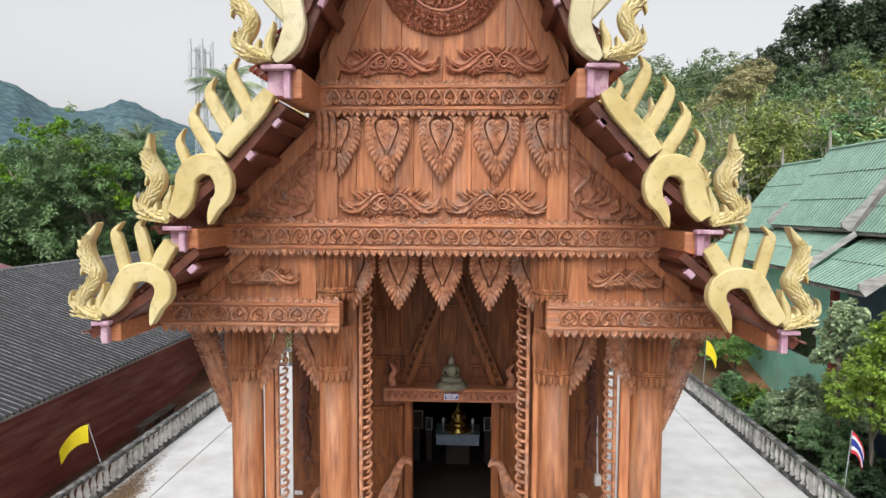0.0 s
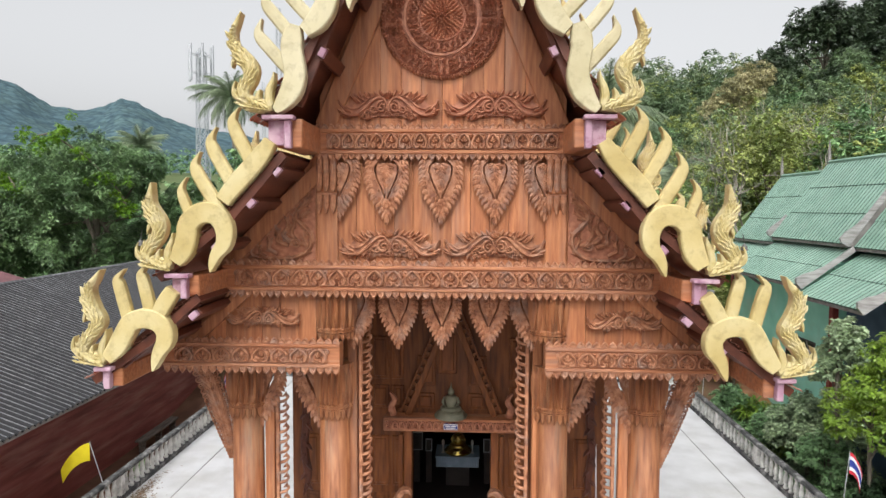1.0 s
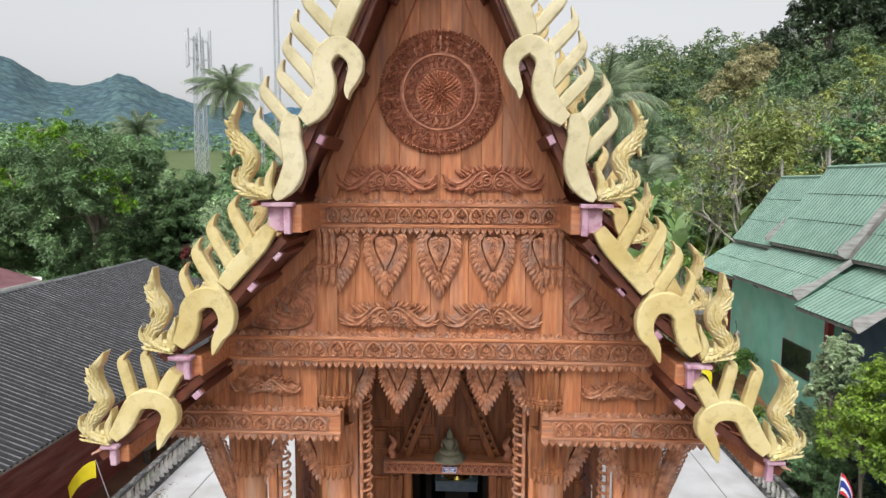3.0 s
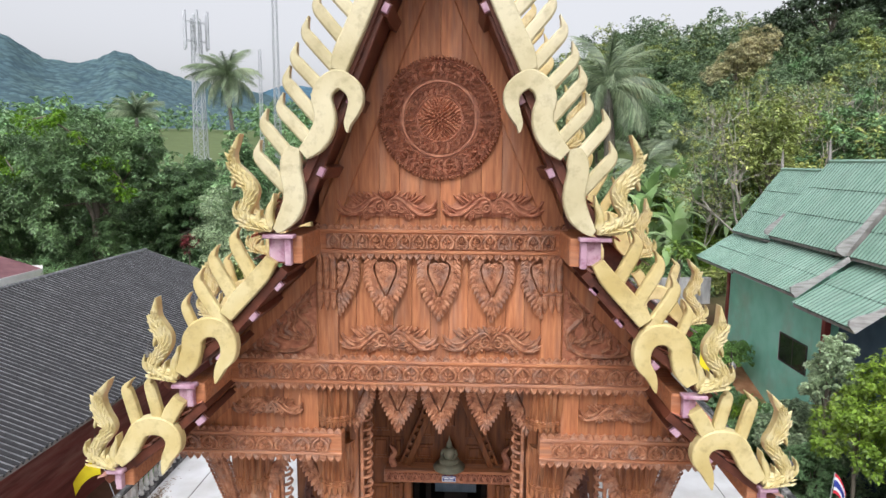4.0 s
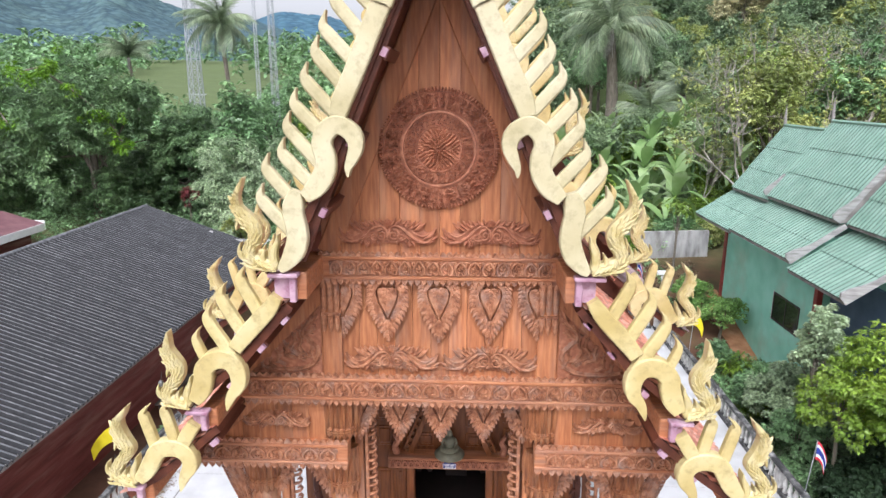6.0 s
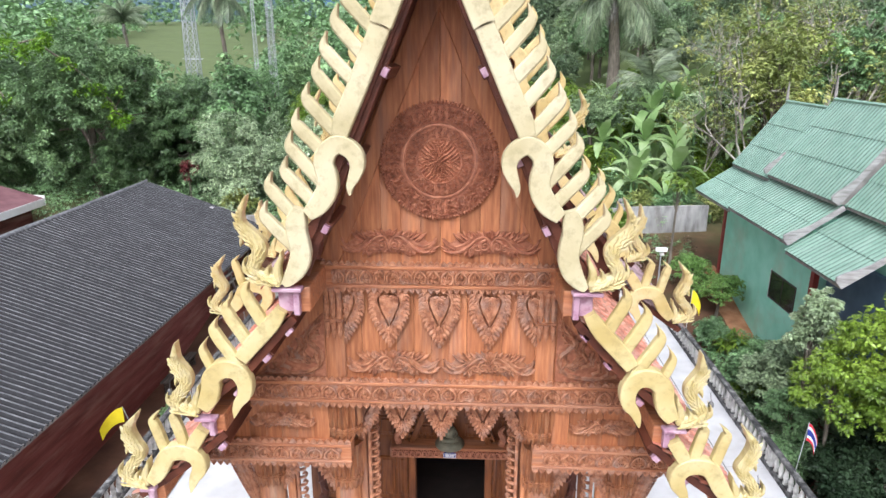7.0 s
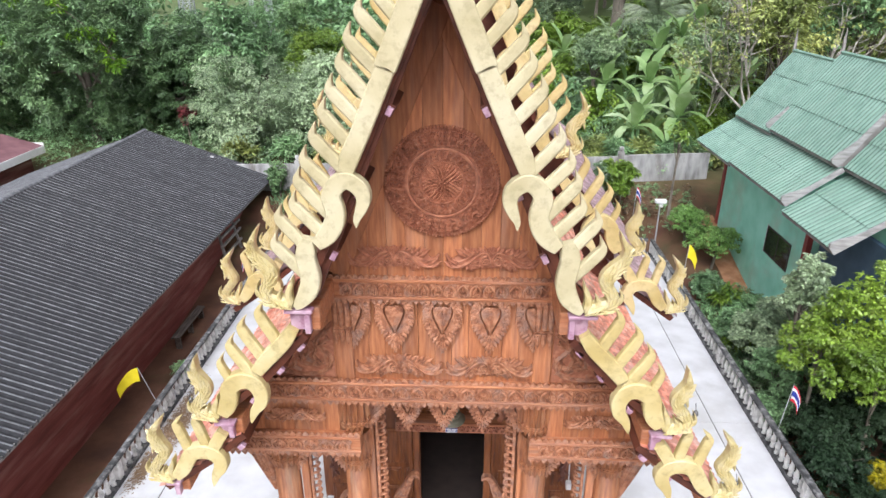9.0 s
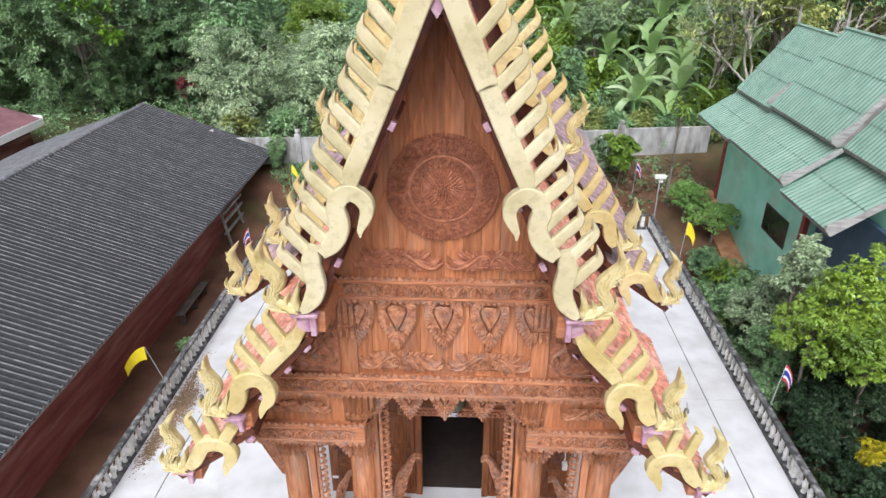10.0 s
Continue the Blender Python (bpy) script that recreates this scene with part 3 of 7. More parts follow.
FINS_1 = [(0.395 + 0.1085 * k, 10.155 - 0.2445 * k) for k in range(8)] + [(1.255, 8.205), (1.315, 7.945), (1.508, 7.775), (1.575, 7.465)]
FINS_2 = [(1.960, 6.535), (2.185, 6.333), (2.345, 6.084), (2.612, 5.975)]
FINS_3 = [(3.045, 4.923), (3.295, 4.862)]


def naga(parent, spine, y, side, x_shift):
    """The upturned naga at the foot of a board, with its scaled and flamed relief."""
    g = Geo()
    last = len(spine) - 1
    sp = spine
    g.ribbon(sp, y + 0.0, y + 0.13, sub=5, bev=0.45, ridge=0.016)
    line = smooth_line(sp, 6)
    last = len(line)
    for i in range(2, int(last * 0.86), 2):
        x, z, w = line[i]
        tx, tz = line[i + 1][0] - line[i - 1][0], line[i + 1][1] - line[i - 1][1]
        a = math.degrees(math.atan2(tz, tx))
        ln = math.hypot(tx, tz) or 1
        for o in (-0.62, -0.2, 0.2, 0.62):
            g.leaf(x - tz / ln * w * o, y + 0.002 - 0.010 * (abs(o) < 0.5), z + tx / ln * w * o, a + 26 * o + (12 if i % 4 else -12), w * 0.95, w * 0.34, 0.011)
    # open jaw and beard on the outer side, flames along the neck, curled crest where the body leaves the board
    x1, z1, w1 = line[int(last * 0.56)]
    g.ribbon([(x1 - 0.01, z1 + 0.06, 0.03), (x1 + w1 * 1.0, z1 + 0.03, 0.028), (x1 + w1 * 1.45, z1 - 0.03, 0.014), (x1 + w1 * 1.5, z1 - 0.08, 0.003)], y + 0.01, y + 0.11, sub=3, bev=0.5)
    for f in (0.60, 0.68, 0.76):
        x1, z1, w1 = line[int(last * f)]
        g.leaf(x1 + w1 * 0.5, y + 0.03, z1 - 0.03, 55, 0.10, 0.05, 0.03)
    x2, z2, w2 = line[int(last * 0.24)]
    g.ribbon([(x2 + 0.02, z2 - 0.02, 0.03), (x2 + 0.09, z2 + 0.02, 0.024), (x2 + 0.10, z2 + 0.10, 0.014), (x2 + 0.075, z2 + 0.17, 0.003)], y + 0.01, y + 0.11, sub=3, bev=0.5)
    x0, z0, w0 = sp[0]
    g.ribbon([(x0 + 0.02, z0 + 0.0, 0.035), (x0 + 0.04, z0 + 0.09, 0.040), (x0 + 0.025, z0 + 0.18, 0.034), (x0 - 0.01, z0 + 0.26, 0.020), (x0 - 0.025, z0 + 0.34, 0.004)], y - 0.01, y + 0.12, bev=0.5)
    g.ribbon([(x0 + 0.14, z0 + 0.02, 0.03), (x0 + 0.15, z0 + 0.10, 0.026), (x0 + 0.12, z0 + 0.17, 0.004)], y - 0.006, y + 0.11, bev=0.5)
    for k in range(6):
        g.leaf(x0 + 0.02 + 0.05 * k, y - 0.004, z0 - 0.04 + 0.004 * k * k, 34 + 9 * k, 0.095, 0.045, 0.03)
        g.leaf(x0 + 0.00 + 0.055 * k, y - 0.008, z0 - 0.05 + 0.006 * k, 4 + 4 * k, 0.08, 0.026, 0.02)
    g.v = [(side * x + x_shift, yy, z) for x, yy, z in g.v]
    if side < 0:
        g.f = [tuple(reversed(q)) for q in g.f]
    return part("naga", g, gold, parent, "gold carved naga finial", smooth=False)


def bargeboard(parent, side, y, x_shift, dz, spread, tier, label):
    """One stepped length of bargeboard with fins and naga."""
    dx = spread[tier]
    y = y + (0.004 if side < 0 else 0.0)
    bands = [[BAND_A, BAND_B, BAND_C], [BAND_D, BAND_E], [BAND_F, BAND_G]][tier]
    g = Geo()
    for i, b in enumerate(bands):
        o = -0.012 * (i % 2)
        g.ribbon(moved(b, dx, dz), y + o, y + 0.12, sub=6, bev=0.13)
    if tier == 0:
        # the lapped sleeve over the upper length
        g.ribbon(moved([(0.02, 10.77, 0.115), (0.165, 10.47, 0.115), (0.33, 10.07, 0.115), (0.487, 9.70, 0.115), (0.497, 9.675, 0.113)], dx, dz), y - 0.014, y + 0.1, sub=2, bev=0.1)
    g.v = [(side * x + x_shift, yy, z) for x, yy, z in g.v]
    if side < 0:
        g.f = [tuple(reversed(q)) for q in g.f]
    paint = amber if tier or dz else cream
    board = part("bargeboard", g, paint, parent, label, smooth=False)
    fins = [FINS_1, FINS_2, FINS_3][tier]
    for k, (fx, fz) in enumerate(fins):
        kind = (0, 2 if k == 3 else 1, 3)[tier]
        key = (kind, side, paint.name)
        if key not in FIN_MESH:
            f = Geo().ribbon(fin_shape(kind), 0, 0.085, sub=4, bev=0.28, ridge=0.004, mirror=side < 0)
            FIN_MESH[key] = f.mesh("fin")
            FIN_MESH[key].materials.append(paint)
        part("fin", FIN_MESH[key], paint, board, at=(side * (fx + dx) + x_shift, y + 0.02, fz + dz), turn=(0, side * ((k * 37) % 5 - 2), 0))
    naga(board, moved([NAGA_1, NAGA_2, NAGA_3][tier], dx, dz), y - 0.005, side, x_shift)
    return board


FIN_MESH = {}
SPREAD_1, SPREAD_2 = (0.0, 0.0, 0.0), (-0.05, 0.02, 0.13)
for side in (1, -1):
    for tier in range(3):
        bargeboard(temple, side, BY - 0.01 + (0.02 if tier else 0.0), -0.015, 0.0, SPREAD_1, tier, "cream-yellow hooked bargeboard with flame fins")
        bargeboard(temple, side, BY + 3.28, 0.02, 0.92, SPREAD_2, tier, "yellow hooked bargeboard of the hall roof with flame fins")
roof_slabs(-0.015, -0.05, BY + 0.1, DY + 0.2, SPREAD_1, temple, tile_new, 0.105, 0.08, 3, loose=(1, 1))
roof_slabs(0.02, 0.87, BY + 3.4, 24.6, SPREAD_2, temple, tile_old, 0.17, 0.15, 4)

# purlins: brown beams under the slopes with pink-painted ends
for side in (1, -1):
    for x, z, w, h in ((1.645, 6.77, 0.27, 0.29), (2.74, 5.15, 0.20, 0.22), (3.57, 4.15, 0.13, 0.20)):
        xi = x - 0.10
        g = Geo().box(side * xi - w / 2, side * xi + w / 2, BY + 0.13, WY + 0.1, z - h / 2 - 0.02, z + h / 2 - 0.01, 0.012)
        b = part("eaves_beam", g, wood_beam, temple)
        g = Geo().box(side * x - w / 2 + 0.02, side * x + w / 2 - 0.05, BY + 0.10, BY + 0.16, z - h / 2, z + h / 2 - 0.03, 0.008)
        part("beam_end", g, pink, b, "recessed magenta-stained pink beam end")
        g = Geo().box(side * (x - w / 2 + 0.035) - 0.035, side * (x - w / 2 + 0.035) + 0.035, BY + 0.047, BY + 0.13, z - h / 2 - 0.03, z + h / 2 - 0.03, 0.008)
        part("end_cheek", g, pink, b, "pale pink cheek board")
        g = Geo().box(side * x - w / 2 - 0.02, side * x + w / 2 + 0.04, BY + 0.0, BY + 0.13, z + h / 2 - 0.03, z + h / 2 + 0.015, 0.008)
        part("end_cap", g, pink, b, "pale pink cap board")
    for x, z, a in ((0.56, 9.32, 62), (0.93, 8.42, 62), (1.25, 7.68, 62), (2.02, 6.12, 46), (2.40, 5.66, 46), (1.74, 6.46, 46), (2.66, 4.92, 42), (3.02, 4.62, 42)):
        m = Matrix.Translation((side * (x - 0.06), 0, z - 0.1)) @ Euler((0, radians(side * a), 0)).to_matrix().to_4x4()
        g = Geo().box(-0.07, 0.07, BY + 0.16, WY + 0.02, -0.04, 0.04, 0.006)
        g.v = [tuple(m @ Vector(v)) for v in g.v]
        b = part("purlin", g, wood_dark, temple)
        g = Geo().box(-0.048, 0.048, BY + 0.10, BY + 0.165, -0.034, 0.034, 0.006)
        g.v = [tuple(m @ Vector(v)) for v in g.v]
        part("beam_end", g, pink, b, "pink-painted beam end")
g = Geo()
g.add([(-0.015, BY + 0.04, 10.30), (0.09, BY + 0.04, 10.46), (-0.015, BY + 0.04, 10.62), (-0.12, BY + 0.04, 10.46), (-0.015, BY + 0.3, 10.30), (0.09, BY + 0.3, 10.46), (-0.015, BY + 0.3, 10.62), (-0.12, BY + 0.3, 10.46)],
      [(0, 1, 2, 3), (7, 6, 5, 4), (0, 4, 5, 1), (1, 5, 6, 2), (2, 6, 7, 3), (3, 7, 4, 0)])
part("ridge_end", g, pink, temple, "pink-painted ridge end")


# gable boards
def boards(parent, x0, x1, z0, top, y, step=0.232, material=None):
    """Upright boards with open joints, cut to the slope top(x)."""
    n = max(1, round((x1 - x0) / step))
    for k in range(n):
        a, b = x0 + (x1 - x0) * k / n + 0.0018, x0 + (x1 - x0) * (k + 1) / n - 0.0018
        y_k = y + (k * 7 % 5 - 2) * 0.0016
        za, zb = top(a), top(b)
        if max(za, zb) < z0 + 0.02:
            continue
        pts = [(a, z0), (b, z0), (b, max(zb, z0 + 0.01))]
        if a < 0 < b:
            pts.append((0, top(0.0)))
        pts.append((a, max(za, z0 + 0.01)))
        m = len(pts)
        ins = 0.0035
        cx, cz = sum(p[0] for p in pts) / m, sum(p[1] for p in pts) / m
        front = [(x + ins * (1 if x < cx else -1), y_k, z) for x, z in pts]
        vs = [(x, y_k + 0.004, z) for x, z in pts] + front + [(x, y_k + 0.035, z) for x, z in pts]
        fs = [tuple(m + i for i in range(m))] + [(i, (i + 1) % m, m + (i + 1) % m, m + i) for i in range(m)]
        fs += [(2 * m + i, 2 * m + (i + 1) % m, (i + 1) % m, i) for i in range(m)] + [tuple(2 * m + i for i in reversed(range(m)))]
        part("board", Geo().add(vs, fs), material or wood_plank, parent)


def slope(line):
    def top(x):
        x = abs(x)
        for (xa, za), (xb, zb) in zip(line[:-1], line[1:]):
            if xa <= x <= xb:
                return za + (zb - za) * (x - xa) / (xb - xa)
        return line[-1][1] if x > line[-1][0] else line[0][1]
    return top


gable = part("gable_wall", Geo().box(-1.42, 1.44, WY + 0.036, WY + 0.08, 5.0, 7.0).add(
    [(-1.40, WY + 0.05, 7.0), (1.40, WY + 0.05, 7.0), (0, WY + 0.05, 10.4)], [(0, 1, 2)]), wood_dark, temple, "gable of upright red-brown teak boards")
boards(gable, -1.44, 1.46, 6.9, slope([(0, 10.55), (0.5, 9.42), (0.98, 8.32), (1.36, 7.45), (1.62, 6.9)]), WY)
boards(gable, -1.46, 1.48, 5.2, lambda x: 6.7, WY)
boards(gable, 1.48, 2.85, 5.2, slope([(1.4, 6.72), (2.15, 5.85), (2.9, 5.1)]), WY + 0.01)
boards(gable, -2.85, -1.46, 5.2, slope([(1.4, 6.72), (2.15, 5.85), (2.9, 5.1)]), WY + 0.01)
for sx in (1, -1):
    a, b = sorted((sx * 1.50, sx * 3.5))
    boards(gable, a, b, 4.2, slope([(1.4, 5.2), (2.45, 5.02), (3.1, 4.5), (3.6, 4.1)]), WY + 0.012)
    # raking trim along the slopes
    g = Geo()
    for (xa, za), (xb, zb), hw in (((0.0, 10.20), (1.37, 6.93), 0.125), ((1.40, 6.46), (2.74, 5.14), 0.095), ((2.37, 4.95), (3.27, 4.13), 0.075)):
        g.ribbon([(xa, za, hw), ((xa + xb) / 2, (za + zb) / 2, hw), (xb, zb, hw)], WY - 0.045 + 0.003 * sx, WY + 0.02, sub=1, bev=0.1)
    g.v = [(sx * x, y, z) for x, y, z in g.v]
    part("raking_trim", g, wood_plank, temple)
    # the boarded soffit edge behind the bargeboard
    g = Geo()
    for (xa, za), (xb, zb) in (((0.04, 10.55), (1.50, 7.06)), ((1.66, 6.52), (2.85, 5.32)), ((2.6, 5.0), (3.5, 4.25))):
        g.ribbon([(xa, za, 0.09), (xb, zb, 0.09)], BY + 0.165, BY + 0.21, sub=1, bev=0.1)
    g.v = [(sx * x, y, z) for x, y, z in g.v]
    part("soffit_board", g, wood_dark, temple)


# carved beams
def heart(w, h, d, up):
    """A pointed lotus-leaf tooth, hanging (up = -1) or standing (up = 1)."""
    g = Geo()
    prof = [(-0.5, 0.0), (-0.52, 0.3), (-0.38, 0.62), (0, 1.0), (0.38, 0.62), (0.52, 0.3), (0.5, 0.0)]
    outer = [(x * w, z * h * up) for x, z in prof]
    inner = [(x * w * 0.72, (0.06 + z * 0.78) * h * up) for x, z in prof]
    n = len(prof)
    vs = [(x, 0, z) for x, z in outer] + [(x, -d, z) for x, z in outer] + [(x, -d * 1.5, z) for x, z in inner] + [(0, -d * 0.9, h * 0.45 * up)]
    fs = [(i, i + 1, n + i + 1, n + i) for i in range(n - 1)] + [(n + i, n + i + 1, 2 * n + i + 1, 2 * n + i) for i in range(n - 1)]
    fs += [(2 * n + i, 2 * n + i + 1, 3 * n) for i in range(n - 1)] + [(2 * n + n - 1, 2 * n, 3 * n)]
    return g.add(vs, fs)


def band_motif(w, h):
    """One repeat of the carved band: a pointed arch of two scrolls round a bud."""
    g = Geo()
    for s in (1, -1):
        g.ribbon([(s * 0.02 * w, 0.94 * h, 0.010), (s * 0.26 * w, 0.74 * h, 0.013), (s * 0.42 * w, 0.46 * h, 0.014), (s * 0.34 * w, 0.17 * h, 0.013), (s * 0.16 * w, 0.12 * h, 0.011),
                  (s * 0.10 * w, 0.27 * h, 0.009), (s * 0.20 * w, 0.33 * h, 0.006)], -0.040, 0.004, sub=2, bev=0.6)
        g.leaf(s * 0.50 * w, 0.002, 0.92 * h, -90 - s * 8, 0.42 * h, 0.20 * w, 0.022)
        g.leaf(s * 0.30 * w, 0.002, 0.80 * h, 90 - s * 50, 0.20 * h, 0.14 * w, 0.02)
    g.box(-0.46 * w, 0.46 * w, -0.001, 0.003, 0.04 * h, 0.96 * h)
    g.leaf(0, 0.002, 0.36 * h, 90, 0.46 * h, 0.26 * w, 0.03)
    g.leaf(0, 0.002, 0.34 * h, -90, 0.28 * h, 0.16 * w, 0.024)
    for s in (1, -1):
        g.leaf(s * 0.05 * w, 0.002, 0.40 * h, 90 - s * 38, 0.30 * h, 0.13 * w, 0.026)
        g.scroll(s * 0.42 * w, 0.002, 0.16 * h, 0.10 * h, 1.2, 90, -s, 0.007, 0.022)
    return g


def carved_beam(x0, x1, z0, z1, y, motif_w, tooth_w, label):
    """z0 to z1: the squared beam; teeth hang below and stand above it."""
    h = z1 - z0
    g = Geo().box(x0, x1, y, WY + 0.1, z0, z1, 0.008)
    beam = part("carved_beam", g, wood_beam, temple, label)
    part("moulding", Geo().box(x0 - 0.004, x1 + 0.004, y - 0.022, y + 0.02, z1 - 0.045, z1 - 0.004, 0.008), wood_beam, beam)
    part("moulding", Geo().box(x0 - 0.004, x1 + 0.004, y - 0.022, y + 0.02, z0 + 0.004, z0 + 0.045, 0.008), wood_beam, beam)
    e = 0.17 * h / 0.34
    n = round((x1 - x0 - 2 * e) / motif_w)
    mw = (x1 - x0 - 2 * e) / n
    me = band_motif(mw, h - 0.095).mesh("motif")
    me.materials.append(wood_carved)
    for k in range(n):
        part("motif", me, wood_carved, beam, at=(x0 + e + (k + 0.5) * mw, y - 0.001, z0 + 0.048))
    for up, zz, tw, th in ((-1, z0 + 0.006, tooth_w, tooth_w * 1.05), (1, z1 - 0.004, tooth_w, tooth_w * 0.85)):
        tm = heart(tw * 0.94, th, 0.016, up).mesh("tooth")
        tm.materials.append(wood_carved)
        m = round((x1 - x0) / tw)
        for k in range(m):
            part("tooth", tm, wood_carved, beam, at=(x0 + (k + 0.5) * (x1 - x0) / m, y + 0.012, zz))
    return beam


carved_beam(-1.48, 1.51, 6.605, 6.90, 7.47, 0.166, 0.078, "carved teak tie beam with scroll band and leaf teeth")
carved_beam(-2.60, 2.62, 4.99, 5.30, 7.46, 0.222, 0.088, "weathered teak tie beam with scroll band and leaf teeth")
carved_beam(-3.34, -1.19, 4.07, 4.36, 7.45, 0.225, 0.092, "short teak eaves beam with scroll band and leaf teeth")
carved_beam(1.24, 3.36, 4.07, 4.36, 7.45, 0.225, 0.092, "short teak eaves beam with scroll band and leaf teeth")


# leaf pendants
def pendant(x, z_top, w, h, y, half=0):
    """A flat hanging leaf: serrated border of leaflets, a pierced heart-shaped slit and a carved heart inside it. half: 1 or -1 keeps one side."""
    g = Geo()

    def hw(t):
        return w / 2 * (0.88 + 0.30 * t - 0.2 * t * t) * (1 if t < 0.3 else max(0.0, 1 - ((t - 0.3) / 0.7) ** 1.25))

    def core(t):
        """Half width of the inner heart."""
        return w * float(np.interp(t, [0.0, 0.04, 0.10, 0.18, 0.30, 0.45, 0.60], [0.10, 0.17, 0.225, 0.235, 0.19, 0.095, 0.0]))
    n = 14
    slit = 0.042 * w
    for s in (1, -1) if not half else (half,):
        for lo, hi, a, b, front in ((lambda t: 0.0, core, 0.065, 0.60, 0.036), (lambda t: core(t) + slit, lambda t: hw(t) * 0.84, 0.0, 0.62, 0.040), (lambda t: 0.0, lambda t: hw(t) * 0.84, 0.62, 0.97, 0.040)):
            vs, fs = [], []
            for k in range(n + 1):
                t = a + (b - a) * k / n
                p, q, zz = x + s * lo(t), x + s * max(hi(t), lo(t) + 0.002), z_top - h * t
                vs += [(p, y + 0.012, zz), (p, y - front, zz), (q, y - front + 0.006, zz), (q, y + 0.012, zz)]
            for k in range(n):
                for j in range(3):
                    f = (k * 4 + j, k * 4 + j + 1, (k + 1) * 4 + j + 1, (k + 1) * 4 + j)
                    fs.append(f if s < 0 else tuple(reversed(f)))
            g.add(vs, fs)
        # serrated border: two rows of pointed leaflets, and small volutes inside them
        for k in range(13):
            t = 0.03 + 0.90 * k / 12
            xx = hw(t)
            g.leaf(x + s * (xx - 0.085 * w), y - 0.030, z_top - h * (t - 0.03), -90 + s * (52 - 38 * t), 0.15 * w + 0.022, 0.105 * w, 0.016)
            if t < 0.75:
                g.leaf(x + s * (xx * 0.86 - 0.05 * w), y - 0.038, z_top - h * (t - 0.02), -90 + s * (34 - 24 * t), 0.125 * w, 0.08 * w, 0.013)
            if 0.05 < t < 0.62 and k % 2 == 0:
                g.scroll(x + s * (core(t) + slit + 0.052 * w), y - 0.036, z_top - h * t, 0.036 * w, 1.3, 60, -s, 0.0055, 0.018)
        # rim of the heart and the fronds in it
        g.ribbon([(x + s * (core(t) + slit + 0.006), z_top - h * t, 0.0055) for t in (0.03, 0.10, 0.18, 0.30, 0.45, 0.58)], y - 0.052, y - 0.03, sub=3, bev=0.5)
        for k in range(4):
            zz = z_top - h * (0.06 + 0.10 * k)
            g.leaf(x + s * 0.012 * w, y - 0.032, zz, -90 + s * (66 - 10 * k), 0.19 * w * (1 - 0.17 * k), 0.095 * w, 0.015)
            g.leaf(x + s * 0.010 * w, y - 0.034, zz - 0.03 * h, -90 + s * (34 - 5 * k), 0.16 * w * (1 - 0.12 * k), 0.08 * w, 0.014)
        g.scroll(x + s * 0.125 * w, y - 0.032, z_top - 0.10 * h, 0.060 * w, 1.3, 90, s, 0.007, 0.020)
        for r in range(4):
            t = 0.60 + 0.085 * r
            for q in range(1, 3):
                xx = q * 0.085 * w - (0.042 * w if r % 2 else 0.0)
                if xx < hw(t) * 0.72:
                    g.leaf(x + s * xx, y - 0.038, z_top - h * (t - 0.03), -90 + s * 12, 0.10 * h, 0.085 * w, 0.015)
    for k in range(4):
        g.leaf(x, y - 0.034, z_top - h * (0.08 + 0.115 * k), -90, 0.12 * h, 0.095 * w, 0.018)
    for k in range(4):
        g.leaf(x, y - 0.039, z_top - h * (0.60 + 0.085 * k), -90, 0.11 * h, 0.10 * w * (1 - 0.1 * k), 0.017)
    return g


for x in (-0.636, 0.0, 0.635):
    part("leaf_pendant", pendant(x, 6.54, 0.52, 0.74, WY - 0.045), wood_carved, temple, "carved teak leaf pendant with pierced heart")
part("leaf_pendant", pendant(-1.20, 6.54, 0.50, 0.70, WY - 0.045, half=1), wood_carved, temple, "half leaf pendant carved in teak")
part("leaf_pendant", pendant(1.22, 6.54, 0.50, 0.70, WY - 0.045, half=-1), wood_carved, temple, "half leaf pendant carved in teak")
for x in (-0.535, 0.006, 0.584):
    part("leaf_pendant", pendant(x, 4.96, 0.49, 0.72, WY + 0.28), wood_carved, temple, "weathered leaf pendant over the porch opening")
part("leaf_pendant", pendant(-1.10, 4.96, 0.56, 0.72, WY + 0.29, half=1), wood_carved, temple, "half leaf pendant carved in teak")
part("leaf_pendant", pendant(1.12, 4.96, 0.56, 0.72, WY + 0.29, half=-1), wood_carved, temple, "half leaf pendant carved in teak")


